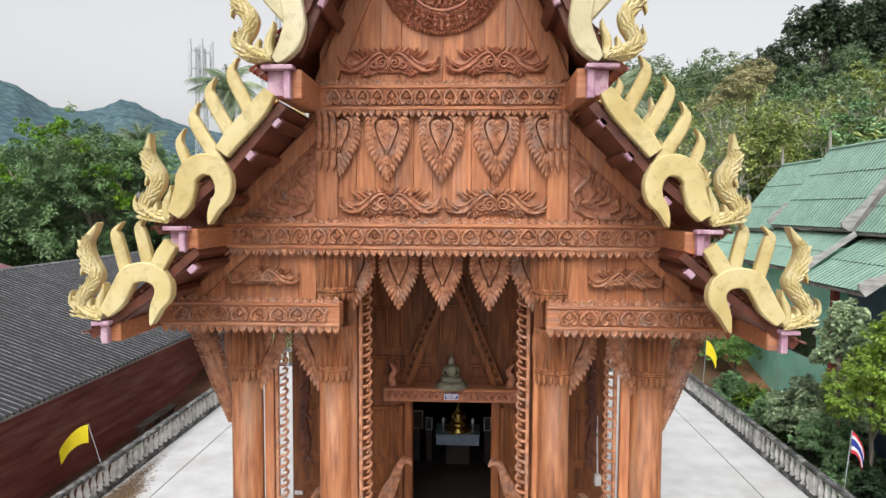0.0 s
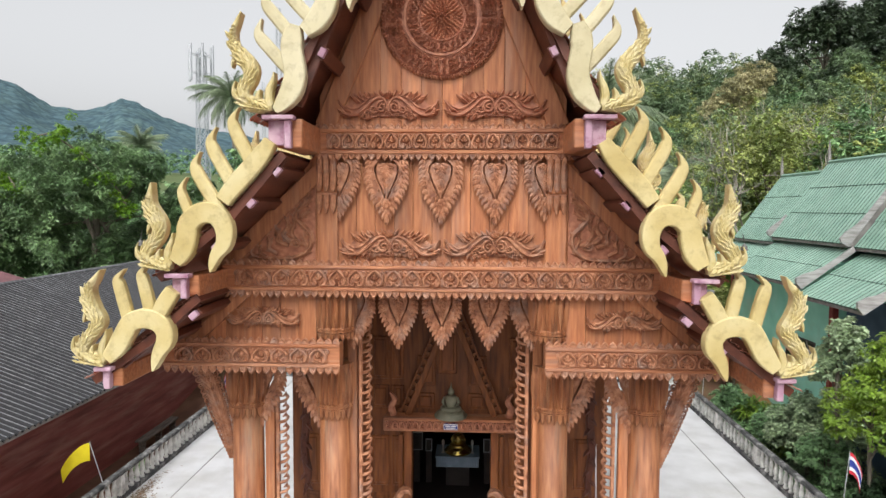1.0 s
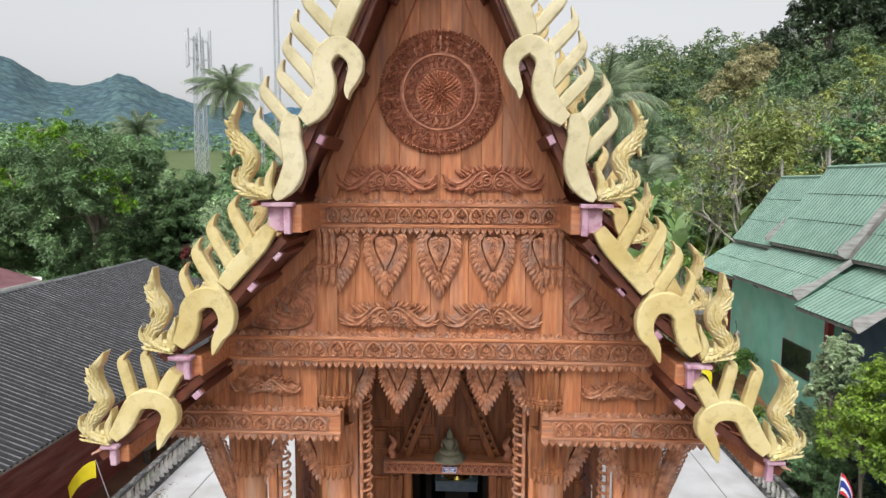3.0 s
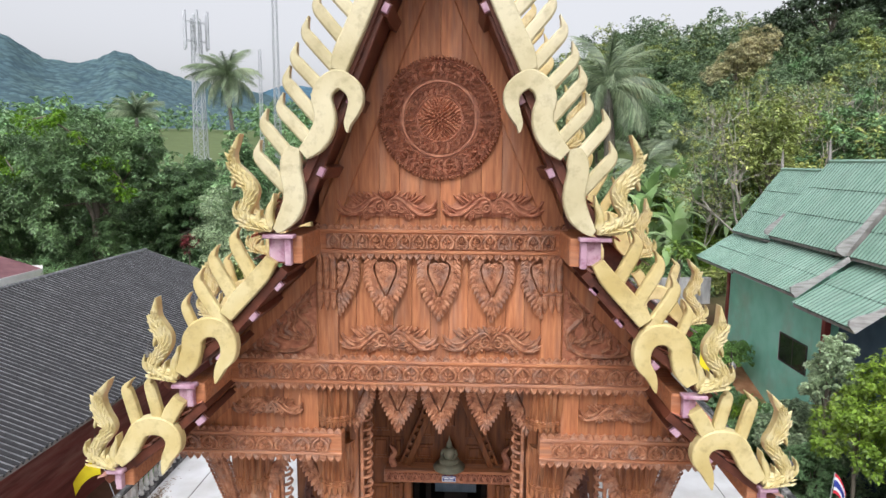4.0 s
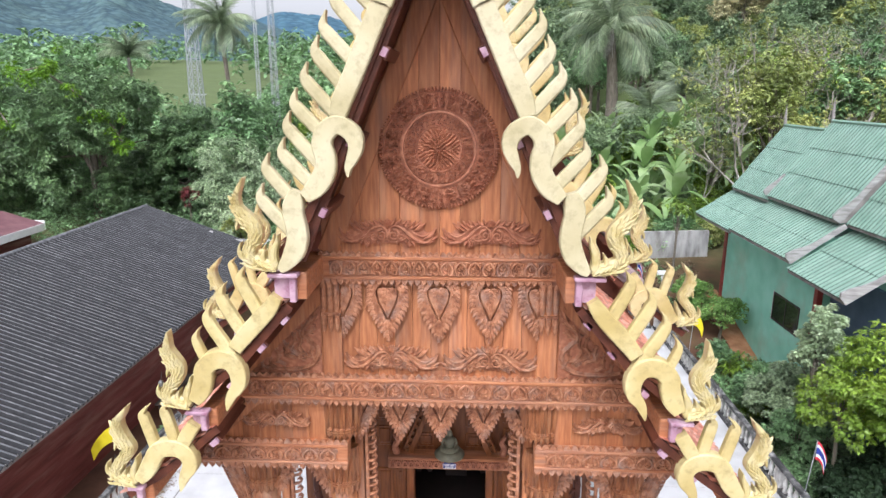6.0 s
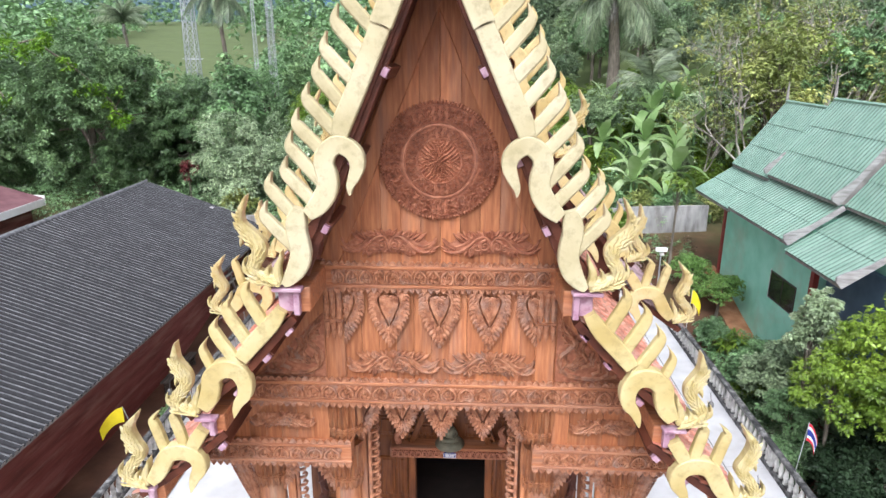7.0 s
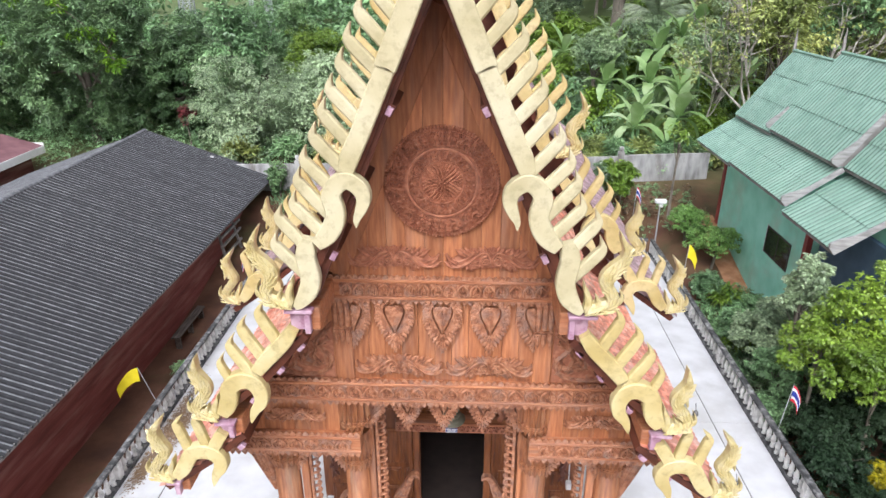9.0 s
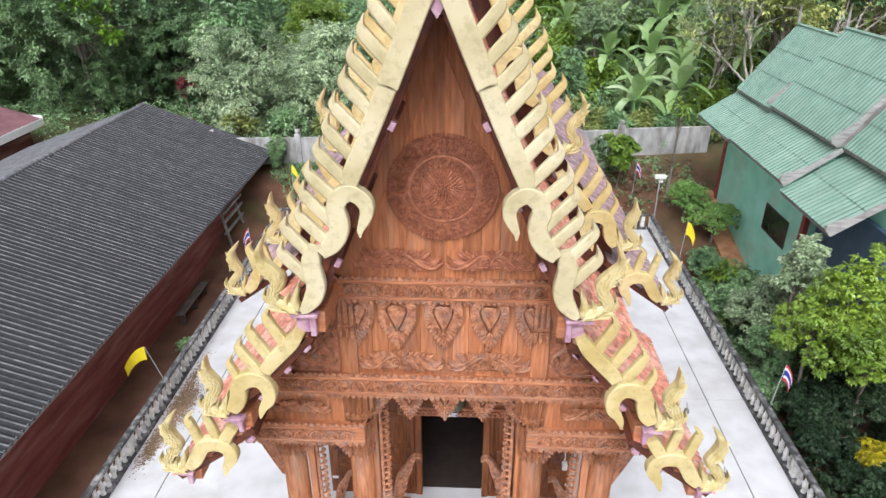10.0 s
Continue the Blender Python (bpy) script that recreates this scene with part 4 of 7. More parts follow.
# floral panels
def floral(cx, cz, w, h, y):
    """A symmetric carved spray: a cut-out plate with paired volutes, sweeping stems, flame leaves above and lobes below."""
    g = Geo()
    edge = [(0.0, 0.96, 0.08), (0.12, 0.84, 0.10), (0.26, 0.86, 0.10), (0.36, 0.78, 0.02), (0.46, 0.86, -0.04), (0.54, 0.78, 0.06), (0.62, 0.80, 0.14), (0.70, 0.90, 0.16), (0.75, 0.58, 0.10), (0.84, 0.46, 0.03), (0.93, 0.52, 0.10), (1.0, 0.68, 0.42)]
    n = len(edge)
    for s in (1, -1):
        def at(u, v):
            return cx + s * u * w / 2, cz + (v - 0.5) * h

        def leaf(u, v, ang, ln, wd, d=0.03, lift=0.016):
            x, z = at(u, v)
            g.leaf(x, y - lift, z, ang if s > 0 else 180 - ang, ln * h, wd * h, d)

        def band(pts, front, bev=0.6):
            g.ribbon([(*at(u, v), q) for u, v, q in pts], y - front, y, sub=4, bev=bev)
        vs = []
        for yy in (y - 0.018, y + 0.004):
            for u, a, b in edge:
                vs += [(at(u, a)[0], yy, at(u, a)[1]), (at(u, b)[0], yy, at(u, b)[1])]
        fs = [(2 * i, 2 * i + 1, 2 * i + 3, 2 * i + 2) for i in range(n - 1)]
        fs += [(2 * i, 2 * i + 2, 2 * n + 2 * i + 2, 2 * n + 2 * i) for i in range(n - 1)] + [(2 * i + 1, 2 * n + 2 * i + 1, 2 * n + 2 * i + 3, 2 * i + 3) for i in range(n - 1)]
        g.add(vs, fs if s > 0 else [tuple(reversed(q)) for q in fs])
        # stems: over the volute and out to the upturned end, with a second one above it
        band([(0.01, 0.22, 0.010), (0.03, 0.52, 0.013), (0.11, 0.70, 0.014), (0.22, 0.72, 0.015), (0.34, 0.58, 0.015), (0.48, 0.34, 0.015), (0.64, 0.17, 0.014), (0.80, 0.12, 0.013), (0.92, 0.28, 0.010), (0.99, 0.66, 0.003)], 0.052)
        band([(0.16, 0.80, 0.010), (0.32, 0.78, 0.012), (0.46, 0.60, 0.012), (0.60, 0.40, 0.012), (0.74, 0.34, 0.010), (0.86, 0.44, 0.004)], 0.042)
        # volutes
        x, z = at(0.13, 0.40)
        g.scroll(x, y - 0.014, z, 0.215 * h, 1.6, 100 if s > 0 else 80, -s, 0.014, 0.048)
        x, z = at(0.29, 0.33)
        g.scroll(x, y - 0.014, z, 0.15 * h, 1.5, 160 if s > 0 else 20, s, 0.011, 0.044)
        x, z = at(0.42, 0.20)
        g.scroll(x, y - 0.014, z, 0.12 * h, 1.4, 160 if s > 0 else 20, -s, 0.010, 0.042)
        # flames along the top, lobes along the bottom and at the ends
        for u, v, a, ln in ((0.10, 0.74, 62, 0.30), (0.20, 0.74, 52, 0.28), (0.29, 0.72, 44, 0.30), (0.38, 0.64, 40, 0.32), (0.46, 0.58, 34, 0.42), (0.54, 0.52, 38, 0.50), (0.60, 0.50, 46, 0.50), (0.52, 0.70, 62, 0.28), (0.43, 0.74, 70, 0.22)):
            leaf(u, v, a, ln, 0.12, 0.034)
        for u, v, a, ln in ((0.36, 0.20, -70, 0.26), (0.43, 0.16, -84, 0.26), (0.50, 0.18, -60, 0.22), (0.20, 0.18, -90, 0.14), (0.58, 0.20, -30, 0.24), (0.68, 0.16, -16, 0.24), (0.77, 0.14, -6, 0.26)):
            leaf(u, v, a, ln, 0.11, 0.03)
        for u, v, a, ln in ((0.74, 0.22, 30, 0.34), (0.80, 0.22, 44, 0.36), (0.86, 0.24, 56, 0.36), (0.92, 0.30, 66, 0.36), (0.95, 0.44, 60, 0.26), (0.84, 0.14, 12, 0.30), (0.90, 0.20, 30, 0.30)):
            leaf(u, v, a, ln, 0.10, 0.03)
        for k in range(5):
            leaf(0.31 + 0.035 * k, 0.42 - 0.045 * k, -20 - 12 * k, 0.16, 0.08, 0.028)
    for k in range(-3, 4):
        g.leaf(cx, y - 0.014, cz + 0.16 * h, 90 + k * 17, 0.34 * h - 0.02 * h * abs(k), 0.075 * h, 0.034)
    for k in (-1, 0, 1):
        g.leaf(cx, y - 0.014, cz - 0.22 * h, -90 + 40 * k, 0.20 * h, 0.10 * h, 0.03)
    return g


for cx, cz, w, h, m in ((-0.62, 7.19, 1.16, 0.34, wood_medal), (0.63, 7.19, 1.16, 0.34, wood_medal), (-0.60, 5.56, 1.16, 0.36, wood_carved), (0.64, 5.56, 1.16, 0.36, wood_carved),
                        (-2.13, 4.67, 0.86, 0.25, wood_carved), (2.16, 4.67, 0.86, 0.25, wood_carved)):
    part("floral_carving", floral(cx, cz, w, h, WY - 0.014), m, temple, "carved teak floral spray with volutes")


# flame panels in the lower corners of the gable
TONGUES = [[(0.66, 0.03, 0.010), (0.42, 0.02, 0.017), (0.20, 0.04, 0.020), (0.05, 0.14, 0.020), (0.02, 0.30, 0.018), (0.12, 0.42, 0.018), (0.19, 0.50, 0.019), (0.18, 0.60, 0.017), (0.10, 0.68, 0.015), (0.04, 0.78, 0.012), (0.02, 0.92, 0.003)],
           [(0.20, 0.50, 0.018), (0.11, 0.54, 0.016), (0.04, 0.62, 0.003)], [(0.16, 0.62, 0.015), (0.08, 0.66, 0.014), (0.02, 0.74, 0.003)],
           [(0.10, 0.20, 0.016), (0.25, 0.22, 0.021), (0.36, 0.30, 0.018), (0.30, 0.42, 0.015), (0.35, 0.55, 0.003)], [(0.20, 0.24, 0.014), (0.26, 0.33, 0.015), (0.22, 0.44, 0.012), (0.25, 0.56, 0.003)],
           [(0.30, 0.18, 0.016), (0.43, 0.23, 0.017), (0.42, 0.33, 0.014), (0.46, 0.43, 0.003)], [(0.44, 0.08, 0.015), (0.54, 0.14, 0.015), (0.52, 0.22, 0.012), (0.55, 0.31, 0.003)],
           [(0.56, 0.04, 0.012), (0.645, 0.09, 0.012), (0.63, 0.18, 0.003)], [(0.66, 0.03, 0.012), (0.74, 0.06, 0.010), (0.75, 0.12, 0.003)], [(0.06, 0.16, 0.013), (0.10, 0.27, 0.014), (0.07, 0.36, 0.003)]]


def flame(line, s):
    """One carved flame tongue with nested grooves and side licks; line: (across, up, half width)."""
    g = Geo()
    x0, z0 = 1.525, 5.345
    pts = [(x0 + a, z0 + b, w * 1.5) for a, b, w in line]
    g.ribbon(pts, WY - 0.040, WY - 0.008, sub=4, bev=0.5)
    g.ribbon([(a, b, w * 0.35) for a, b, w in pts], WY - 0.060, WY - 0.03, sub=4, bev=0.6)
    c = smooth_line(pts, 3)
    for i in range(2, len(c) - 1, 2):
        ang = math.degrees(math.atan2(c[i + 1][1] - c[i - 1][1], c[i + 1][0] - c[i - 1][0]))
        for o in (32, -32):
            g.leaf(c[i][0], WY - 0.022, c[i][1], ang + o, 0.055 + c[i][2], 0.026, 0.015)
    g.v = [(s * x, y, z) for x, y, z in g.v]
    if s < 0:
        g.f = [tuple(reversed(q)) for q in g.f]
    return g


for s in (1, -1):
    top_line = [(1.50, 6.30), (1.62, 6.22), (1.70, 6.02), (1.86, 5.98), (1.92, 5.78), (2.08, 5.72), (2.16, 5.54), (2.32, 5.48), (2.38, 5.36)]
    m = len(top_line)
    g = Geo().add([(s * x, WY - 0.012, z) for x, z in top_line] + [(s * x, WY - 0.012, 5.31) for x, z in top_line], [(i, i + m, i + m + 1, i + 1) for i in range(m - 1)])
    flames = part("flame_panel", g, wood_medal, temple, "triangular panel of carved flames")
    for line in TONGUES:
        part("flame", flame(line, s), wood_carved, flames)
    part("volute", Geo().scroll(s * 1.73, WY - 0.012, 5.545, 0.062, 1.6, 200, s, 0.014, 0.05), wood_carved, flames)
    # pilasters beside the middle panel
    g = Geo().box(s * 1.35 - 0.125, s * 1.35 + 0.125, WY - 0.05, WY + 0.02, 5.3, 6.6, 0.01)
    pil = part("pilaster", g, wood_plank, temple)
    g = Geo()
    for k in range(3):
        x = s * 1.35 - 0.082 + 0.082 * k
        g.ribbon([(x, 6.57, 0.006), (x, 6.53, 0.032), (x, 6.24, 0.034), (x, 6.17, 0.010)], WY - 0.105, WY - 0.04, sub=3, bev=0.35)
        g.ribbon([(x, 6.50, 0.006), (x, 6.44, 0.014), (x, 6.28, 0.014), (x, 6.22, 0.003)], WY - 0.125, WY - 0.09, sub=3, bev=0.6)
        g.ribbon([(x, 6.13, 0.034), (x, 6.03, 0.036), (x, 5.97, 0.024), (x, 5.91, 0.003)], WY - 0.105, WY - 0.04, sub=3, bev=0.35)
        g.ribbon([(x, 6.10, 0.016), (x, 6.02, 0.015), (x, 5.97, 0.003)], WY - 0.125, WY - 0.09, sub=3, bev=0.6)
    g.box(s * 1.35 - 0.127, s * 1.35 + 0.127, WY - 0.072, WY - 0.03, 6.115, 6.15, 0.008)
    part("capital", g, wood_carved, pil)


# the round medallion
def medallion(cx, cz, r, y):
    g = Geo()

    def ring(r0, r1, d, seg=72):
        vs, fs = [], []
        for k in range(seg):
            a = 2 * math.pi * k / seg
            for rr, dd in ((r0, 0), (r0 + 0.006, d), (r1 - 0.006, d), (r1, 0)):
                vs.append((cx + rr * math.cos(a), y - dd, cz + rr * math.sin(a)))
        for k in range(seg):
            for j in range(3):
                fs.append((k * 4 + j, k * 4 + j + 1, ((k + 1) % seg) * 4 + j + 1, ((k + 1) % seg) * 4 + j))
        g.add(vs, fs)
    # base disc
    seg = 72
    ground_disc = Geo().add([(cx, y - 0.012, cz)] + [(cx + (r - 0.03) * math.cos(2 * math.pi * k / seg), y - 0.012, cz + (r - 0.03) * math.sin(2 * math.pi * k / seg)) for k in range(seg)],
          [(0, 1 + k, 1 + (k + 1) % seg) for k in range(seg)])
    ring(r - 0.070, r - 0.058, 0.034)
    ring(0.410, 0.446, 0.040)
    ring(0.452, 0.460, 0.034)
    ring(0.258, 0.274, 0.036)

    def row(rr, n, turn, ln, w, d, shift=0.0):
        """A ring of n leaflets at radius rr, each turned from the radius by turn degrees, swaying to either side in turn."""
        for k in range(n):
            a = 360 * (k + shift) / n
            g.leaf(cx + rr * math.cos(radians(a)), y - 0.010, cz + rr * math.sin(radians(a)), a + turn * (-1) ** k, ln, w, d)

    def volutes(rr, n, q, w):
        for k in range(n):
            a = 360 * (k + 0.5) / n
            g.scroll(cx + rr * math.cos(radians(a)), y - 0.010, cz + rr * math.sin(radians(a)), q, 1.4, a + 90 * (-1) ** k, (-1) ** k, w, 0.032)
    row(r - 0.055, 112, 0, 0.052, 0.036, 0.034)
    row(r - 0.048, 112, 0, 0.024, 0.014, 0.044)
    # outer lace
    volutes(0.620, 56, 0.026, 0.0055)
    volutes(0.555, 48, 0.030, 0.0060)
    volutes(0.492, 44, 0.026, 0.0055)
    for rr, n, turn, shift in ((0.640, 96, 140, 0.25), (0.588, 96, 38, 0.0), (0.590, 96, 150, 0.5), (0.525, 88, 35, 0.25), (0.522, 88, 145, 0.0), (0.466, 80, 22, 0.5)):
        row(rr, n, turn, 0.040, 0.016, 0.036, shift)
    for k in range(12):
        a = 360 * (k + 0.5) / 12
        for j, rr in enumerate((0.47, 0.53, 0.59)):
            for h in (-1, 0, 1):
                g.leaf(cx + rr * math.cos(radians(a)), y - 0.016, cz + rr * math.sin(radians(a)), a + h * 34, 0.062, 0.026, 0.036)
    # inner lace
    volutes(0.385, 36, 0.026, 0.0055)
    volutes(0.315, 30, 0.026, 0.0055)
    for rr, n, turn, shift in ((0.405, 64, 150, 0.5), (0.350, 60, 36, 0.0), (0.348, 60, 146, 0.5), (0.280, 52, 24, 0.25)):
        row(rr, n, turn, 0.036, 0.015, 0.036, shift)
    # lotus heart: overlapping rings of petals, each ring with its own count
    for j, (rr, n) in enumerate(((0.208, 34), (0.176, 30), (0.144, 26), (0.112, 21), (0.080, 15), (0.048, 10), (0.014, 6))):
        row(rr, n, 0, 0.046, 0.040, 0.022 + 0.004 * j, 0.5 * j)
    return g, ground_disc


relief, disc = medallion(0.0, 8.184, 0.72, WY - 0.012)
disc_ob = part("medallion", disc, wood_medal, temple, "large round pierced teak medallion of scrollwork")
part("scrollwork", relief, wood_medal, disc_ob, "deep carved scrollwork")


# porch floor, columns and fretwork
part("porch_floor", Geo().box(-3.0, 3.02, 7.2, 24.0, TZ - 0.02, -0.02, 0.01), terrace_mat, temple, "pale raised porch floor")
g = Geo()
for k in range(7):
    g.box(-1.1 - 0.004 * k, 1.12 + 0.004 * k, 7.19 - 0.28 * (k + 1), 7.18 + 0.002 * k, TZ - 0.02 - 0.004 * k, -0.02 - 0.19 * (k + 1), 0.01)
part("steps", g, terrace_mat, temple, "concrete steps up to the porch")


def column(x, y, z_top, upper):
    """A round teak column; upper: also the short length above the eaves beam."""
    g = Geo().lathe([(0.26, -0.02), (0.26, 0.12), (0.215, 0.2), (0.205, 1.2), (0.20, 3.3)], 24, (x, y, 0))
    col = part("column", g, wood_column, temple, "round weathered teak column", smooth=True)
    for z0 in ((3.18,) + ((4.36,) if upper else ())):
        if z0 > 4:
            x, y = x - math.copysign(0.08, x), WY + 0.19
        h = (3.98 if z0 < 4 else 5.0) - z0
        c = Geo()
        lo = z0 + (0.24 if z0 < 4 else 0.12)
        c.lathe([(0.222, lo - z0 - 0.01), (0.232, lo - z0 + 0.03), (0.21, lo - z0 + 0.05), (0.225, h * 0.62), (0.235, h)], 48, (x, y, z0), 0.07, 24)
        for dz, r in ((-0.03, 0.238), (0.0, 0.25), (0.03, 0.238)):
            c.lathe([(r - 0.03, lo - z0 + dz - 0.014), (r, lo - z0 + dz - 0.008), (r, lo - z0 + dz + 0.008), (r - 0.03, lo - z0 + dz + 0.014)], 24, (x, y, z0))
        n = 18
        for k in range(n):
            a = 2 * math.pi * k / n
            p = Geo()
            p.leaf(0, 0, 0, -90, 0.17 if z0 < 4 else 0.12, 0.074, 0.02)
            p.leaf(0, -0.008, -0.01, -90, 0.10, 0.035, 0.02)
            p.leaf(0, -0.004, h - (lo - z0) - 0.02, -90, (h - (lo - z0)) * 0.92, 0.062, 0.045)
            m = Matrix.Translation((x, y, lo)) @ Matrix.Rotation(a, 4, "Z") @ Matrix.Translation((0, -0.214, 0))
            c.add([m @ Vector(v) for v in p.v], p.f)
        part("capital", c, wood_column, col, "fluted lotus capital")
    return col


for x, up in ((-2.56, False), (-1.40, True), (1.42, True), (2.60, False)):
    column(x, CY, 4.0, up)


def fret_strip(x, z0, z1, s):
    """A hanging fretwork strip of linked curls beside a column; s: the side on which the curls point."""
    g = Geo().box(x - 0.022, x + 0.022, CY - 0.05, CY + 0.02, z0, z1, 0.006)
    n = int((z1 - z0) / 0.135)
    for k in range(n):
        z = z0 + (k + 0.5) * (z1 - z0) / n
        g.ribbon([(x + s * 0.02, z - 0.055, 0.016), (x + s * 0.10, z - 0.03, 0.018), (x + s * 0.135, z + 0.02, 0.015), (x + s * 0.10, z + 0.05, 0.012), (x + s * 0.075, z + 0.025, 0.008)], CY - 0.045, CY, sub=3, bev=0.6)
        g.leaf(x + s * 0.10, CY - 0.04, z + 0.03, 90 - s * 20, 0.08, 0.03, 0.02)
    return g


for x, s, z1 in ((-1.06, 1, 4.5), (1.09, -1, 4.5), (-2.16, 1, 3.55), (2.20, -1, 3.6)):
    part("fretwork_strip", fret_strip(x, 0.3, z1, s), wood_carved, temple, "upright strip of carved fretwork curls")
    part("fret_post", Geo().box(x - s * 0.12 - 0.05, x - s * 0.12 + 0.075, CY - 0.03, CY + 0.06, 0, z1 + 0.05, 0.01), wood_plank, temple)


for x, s in ((-2.36, 1), (-1.60, -1), (1.62, 1), (2.40, -1)):
    part("leaf_bracket", pendant(x, 3.99, 0.66, 0.86, CY - 0.02, half=s), wood_carved, temple, "carved leaf bracket under the eaves beam")


def eave_bracket(s):
    """The pierced flame bracket from the outer column up to the eaves."""
    g = Geo()
    spine = smooth_line([(2.775, 2.66, 0.006), (2.83, 2.94, 0.055), (2.92, 3.26, 0.088), (3.04, 3.60, 0.098), (3.22, 4.04, 0.105)], 6)
    g.ribbon(spine, CY - 0.03, CY + 0.02, sub=1, bev=0.2)
    n = len(spine)
    for k in range(1, n - 1):
        x, z, w = spine[k]
        tx, tz = spine[k + 1][0] - spine[k - 1][0], spine[k + 1][1] - spine[k - 1][1]
        ln = math.hypot(tx, tz)
        nx, nz = tz / ln, -tx / ln
        ang = math.degrees(math.atan2(tz, tx))
        q = 0.022 + w * 0.26
        for o in (1, -1):
            e = o * (w + q * 0.45)
            g.scroll(x + nx * e, CY + 0.005, z + nz * e, q, 1.4, ang + 90 * o, o, 0.010, 0.035)
            g.scroll(x + nx * o * w * 0.5, CY - 0.020, z + nz * o * w * 0.5, q * 0.9, 1.4, ang - 90 * o, -o, 0.008, 0.022)
            g.leaf(x + nx * o * w * 0.3, CY - 0.026, z + nz * o * w * 0.3, ang - 26 * o, w * 1.5, w * 0.5, 0.014)
        g.leaf(x, CY - 0.028, z, ang, 0.10, w * 0.6, 0.016)
    g.v = [(s * x, y, z) for x, y, z in g.v]
    if s < 0:
        g.f = [tuple(reversed(q)) for q in g.f]
    return g


for s in (1, -1):
    part("eaves_bracket", eave_bracket(s), wood_carved, temple, "pierced flame bracket under the eaves")

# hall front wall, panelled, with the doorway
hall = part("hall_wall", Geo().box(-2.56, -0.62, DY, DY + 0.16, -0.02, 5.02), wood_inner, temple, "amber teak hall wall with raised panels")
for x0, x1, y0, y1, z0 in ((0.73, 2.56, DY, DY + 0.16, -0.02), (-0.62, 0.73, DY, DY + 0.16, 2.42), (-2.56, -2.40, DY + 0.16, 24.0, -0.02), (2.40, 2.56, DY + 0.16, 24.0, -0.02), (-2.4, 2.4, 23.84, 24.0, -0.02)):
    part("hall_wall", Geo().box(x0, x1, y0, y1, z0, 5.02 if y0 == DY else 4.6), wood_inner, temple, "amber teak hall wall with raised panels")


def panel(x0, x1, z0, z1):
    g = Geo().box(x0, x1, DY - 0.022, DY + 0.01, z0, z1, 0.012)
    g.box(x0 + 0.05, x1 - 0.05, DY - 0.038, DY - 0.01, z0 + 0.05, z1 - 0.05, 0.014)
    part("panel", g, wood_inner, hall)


for x0 in (-2.40, -2.02, -1.64, -1.26, -0.92, 0.98, 1.28, 1.66, 2.04):
    w = 0.30 if abs(x0 + 0.92) > 0.01 else 0.2
    for z0, z1 in ((0.12, 0.82), (0.94, 1.30), (1.42, 2.26), (2.72, 3.10), (3.2, 3.9)):
        panel(x0, x0 + w, z0, z1)
for x0, z0, z1 in ((-0.52, 2.72, 2.98), (-0.16, 3.3, 3.95), (0.32, 2.72, 2.98), (-0.5, 3.1, 3.6), (0.32, 3.1, 3.6)):
    panel(x0, x0 + 0.30, z0, z1)
# second gable above the porch roof
part("hall_gable", Geo().add([(-1.62, DY + 0.08, 7.9), (1.72, DY + 0.08, 7.9), (0.05, DY + 0.08, 11.3), (-2.7, DY + 0.08, 6.3), (2.8, DY + 0.08, 6.3), (-2.9, DY + 0.08, 4.5), (3.0, DY + 0.08, 4.5)],
                                  [(0, 1, 2), (3, 4, 1, 0), (5, 6, 4, 3)]), wood_dark, temple, "dark boarded gable of the main hall")
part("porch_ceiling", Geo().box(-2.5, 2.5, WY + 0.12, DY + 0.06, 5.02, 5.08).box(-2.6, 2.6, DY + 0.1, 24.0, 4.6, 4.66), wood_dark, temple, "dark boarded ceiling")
# door frame and lintel
for x0, x1, y0, y1, z0, z1 in ((-0.72, -0.585, DY - 0.05, DY + 0.18, 0, 2.42), (0.695, 0.83, DY - 0.05, DY + 0.18, 0, 2.42), (-0.80, -0.73, DY - 0.07, DY + 0.02, 0.1, 2.3), (0.84, 0.91, DY - 0.07, DY + 0.02, 0.1, 2.3)):
    part("door_jamb", Geo().box(x0, x1, y0, y1, z0, z1, 0.01), wood_inner, temple, "amber wooden door jamb")
g = Geo().box(-1.02, 1.13, DY - 0.30, DY + 0.02, 2.43, 2.64, 0.015)
lintel = part("lintel", g, wood_beam, temple, "carved lintel shelf over the doorway")
me = band_motif(0.10, 0.15).mesh("motif")
me.materials.append(wood_medal)
for k in range(19):
    part("motif", me, wood_medal, lintel, at=(-0.93 + 0.108 * k, DY - 0.301, 2.46))
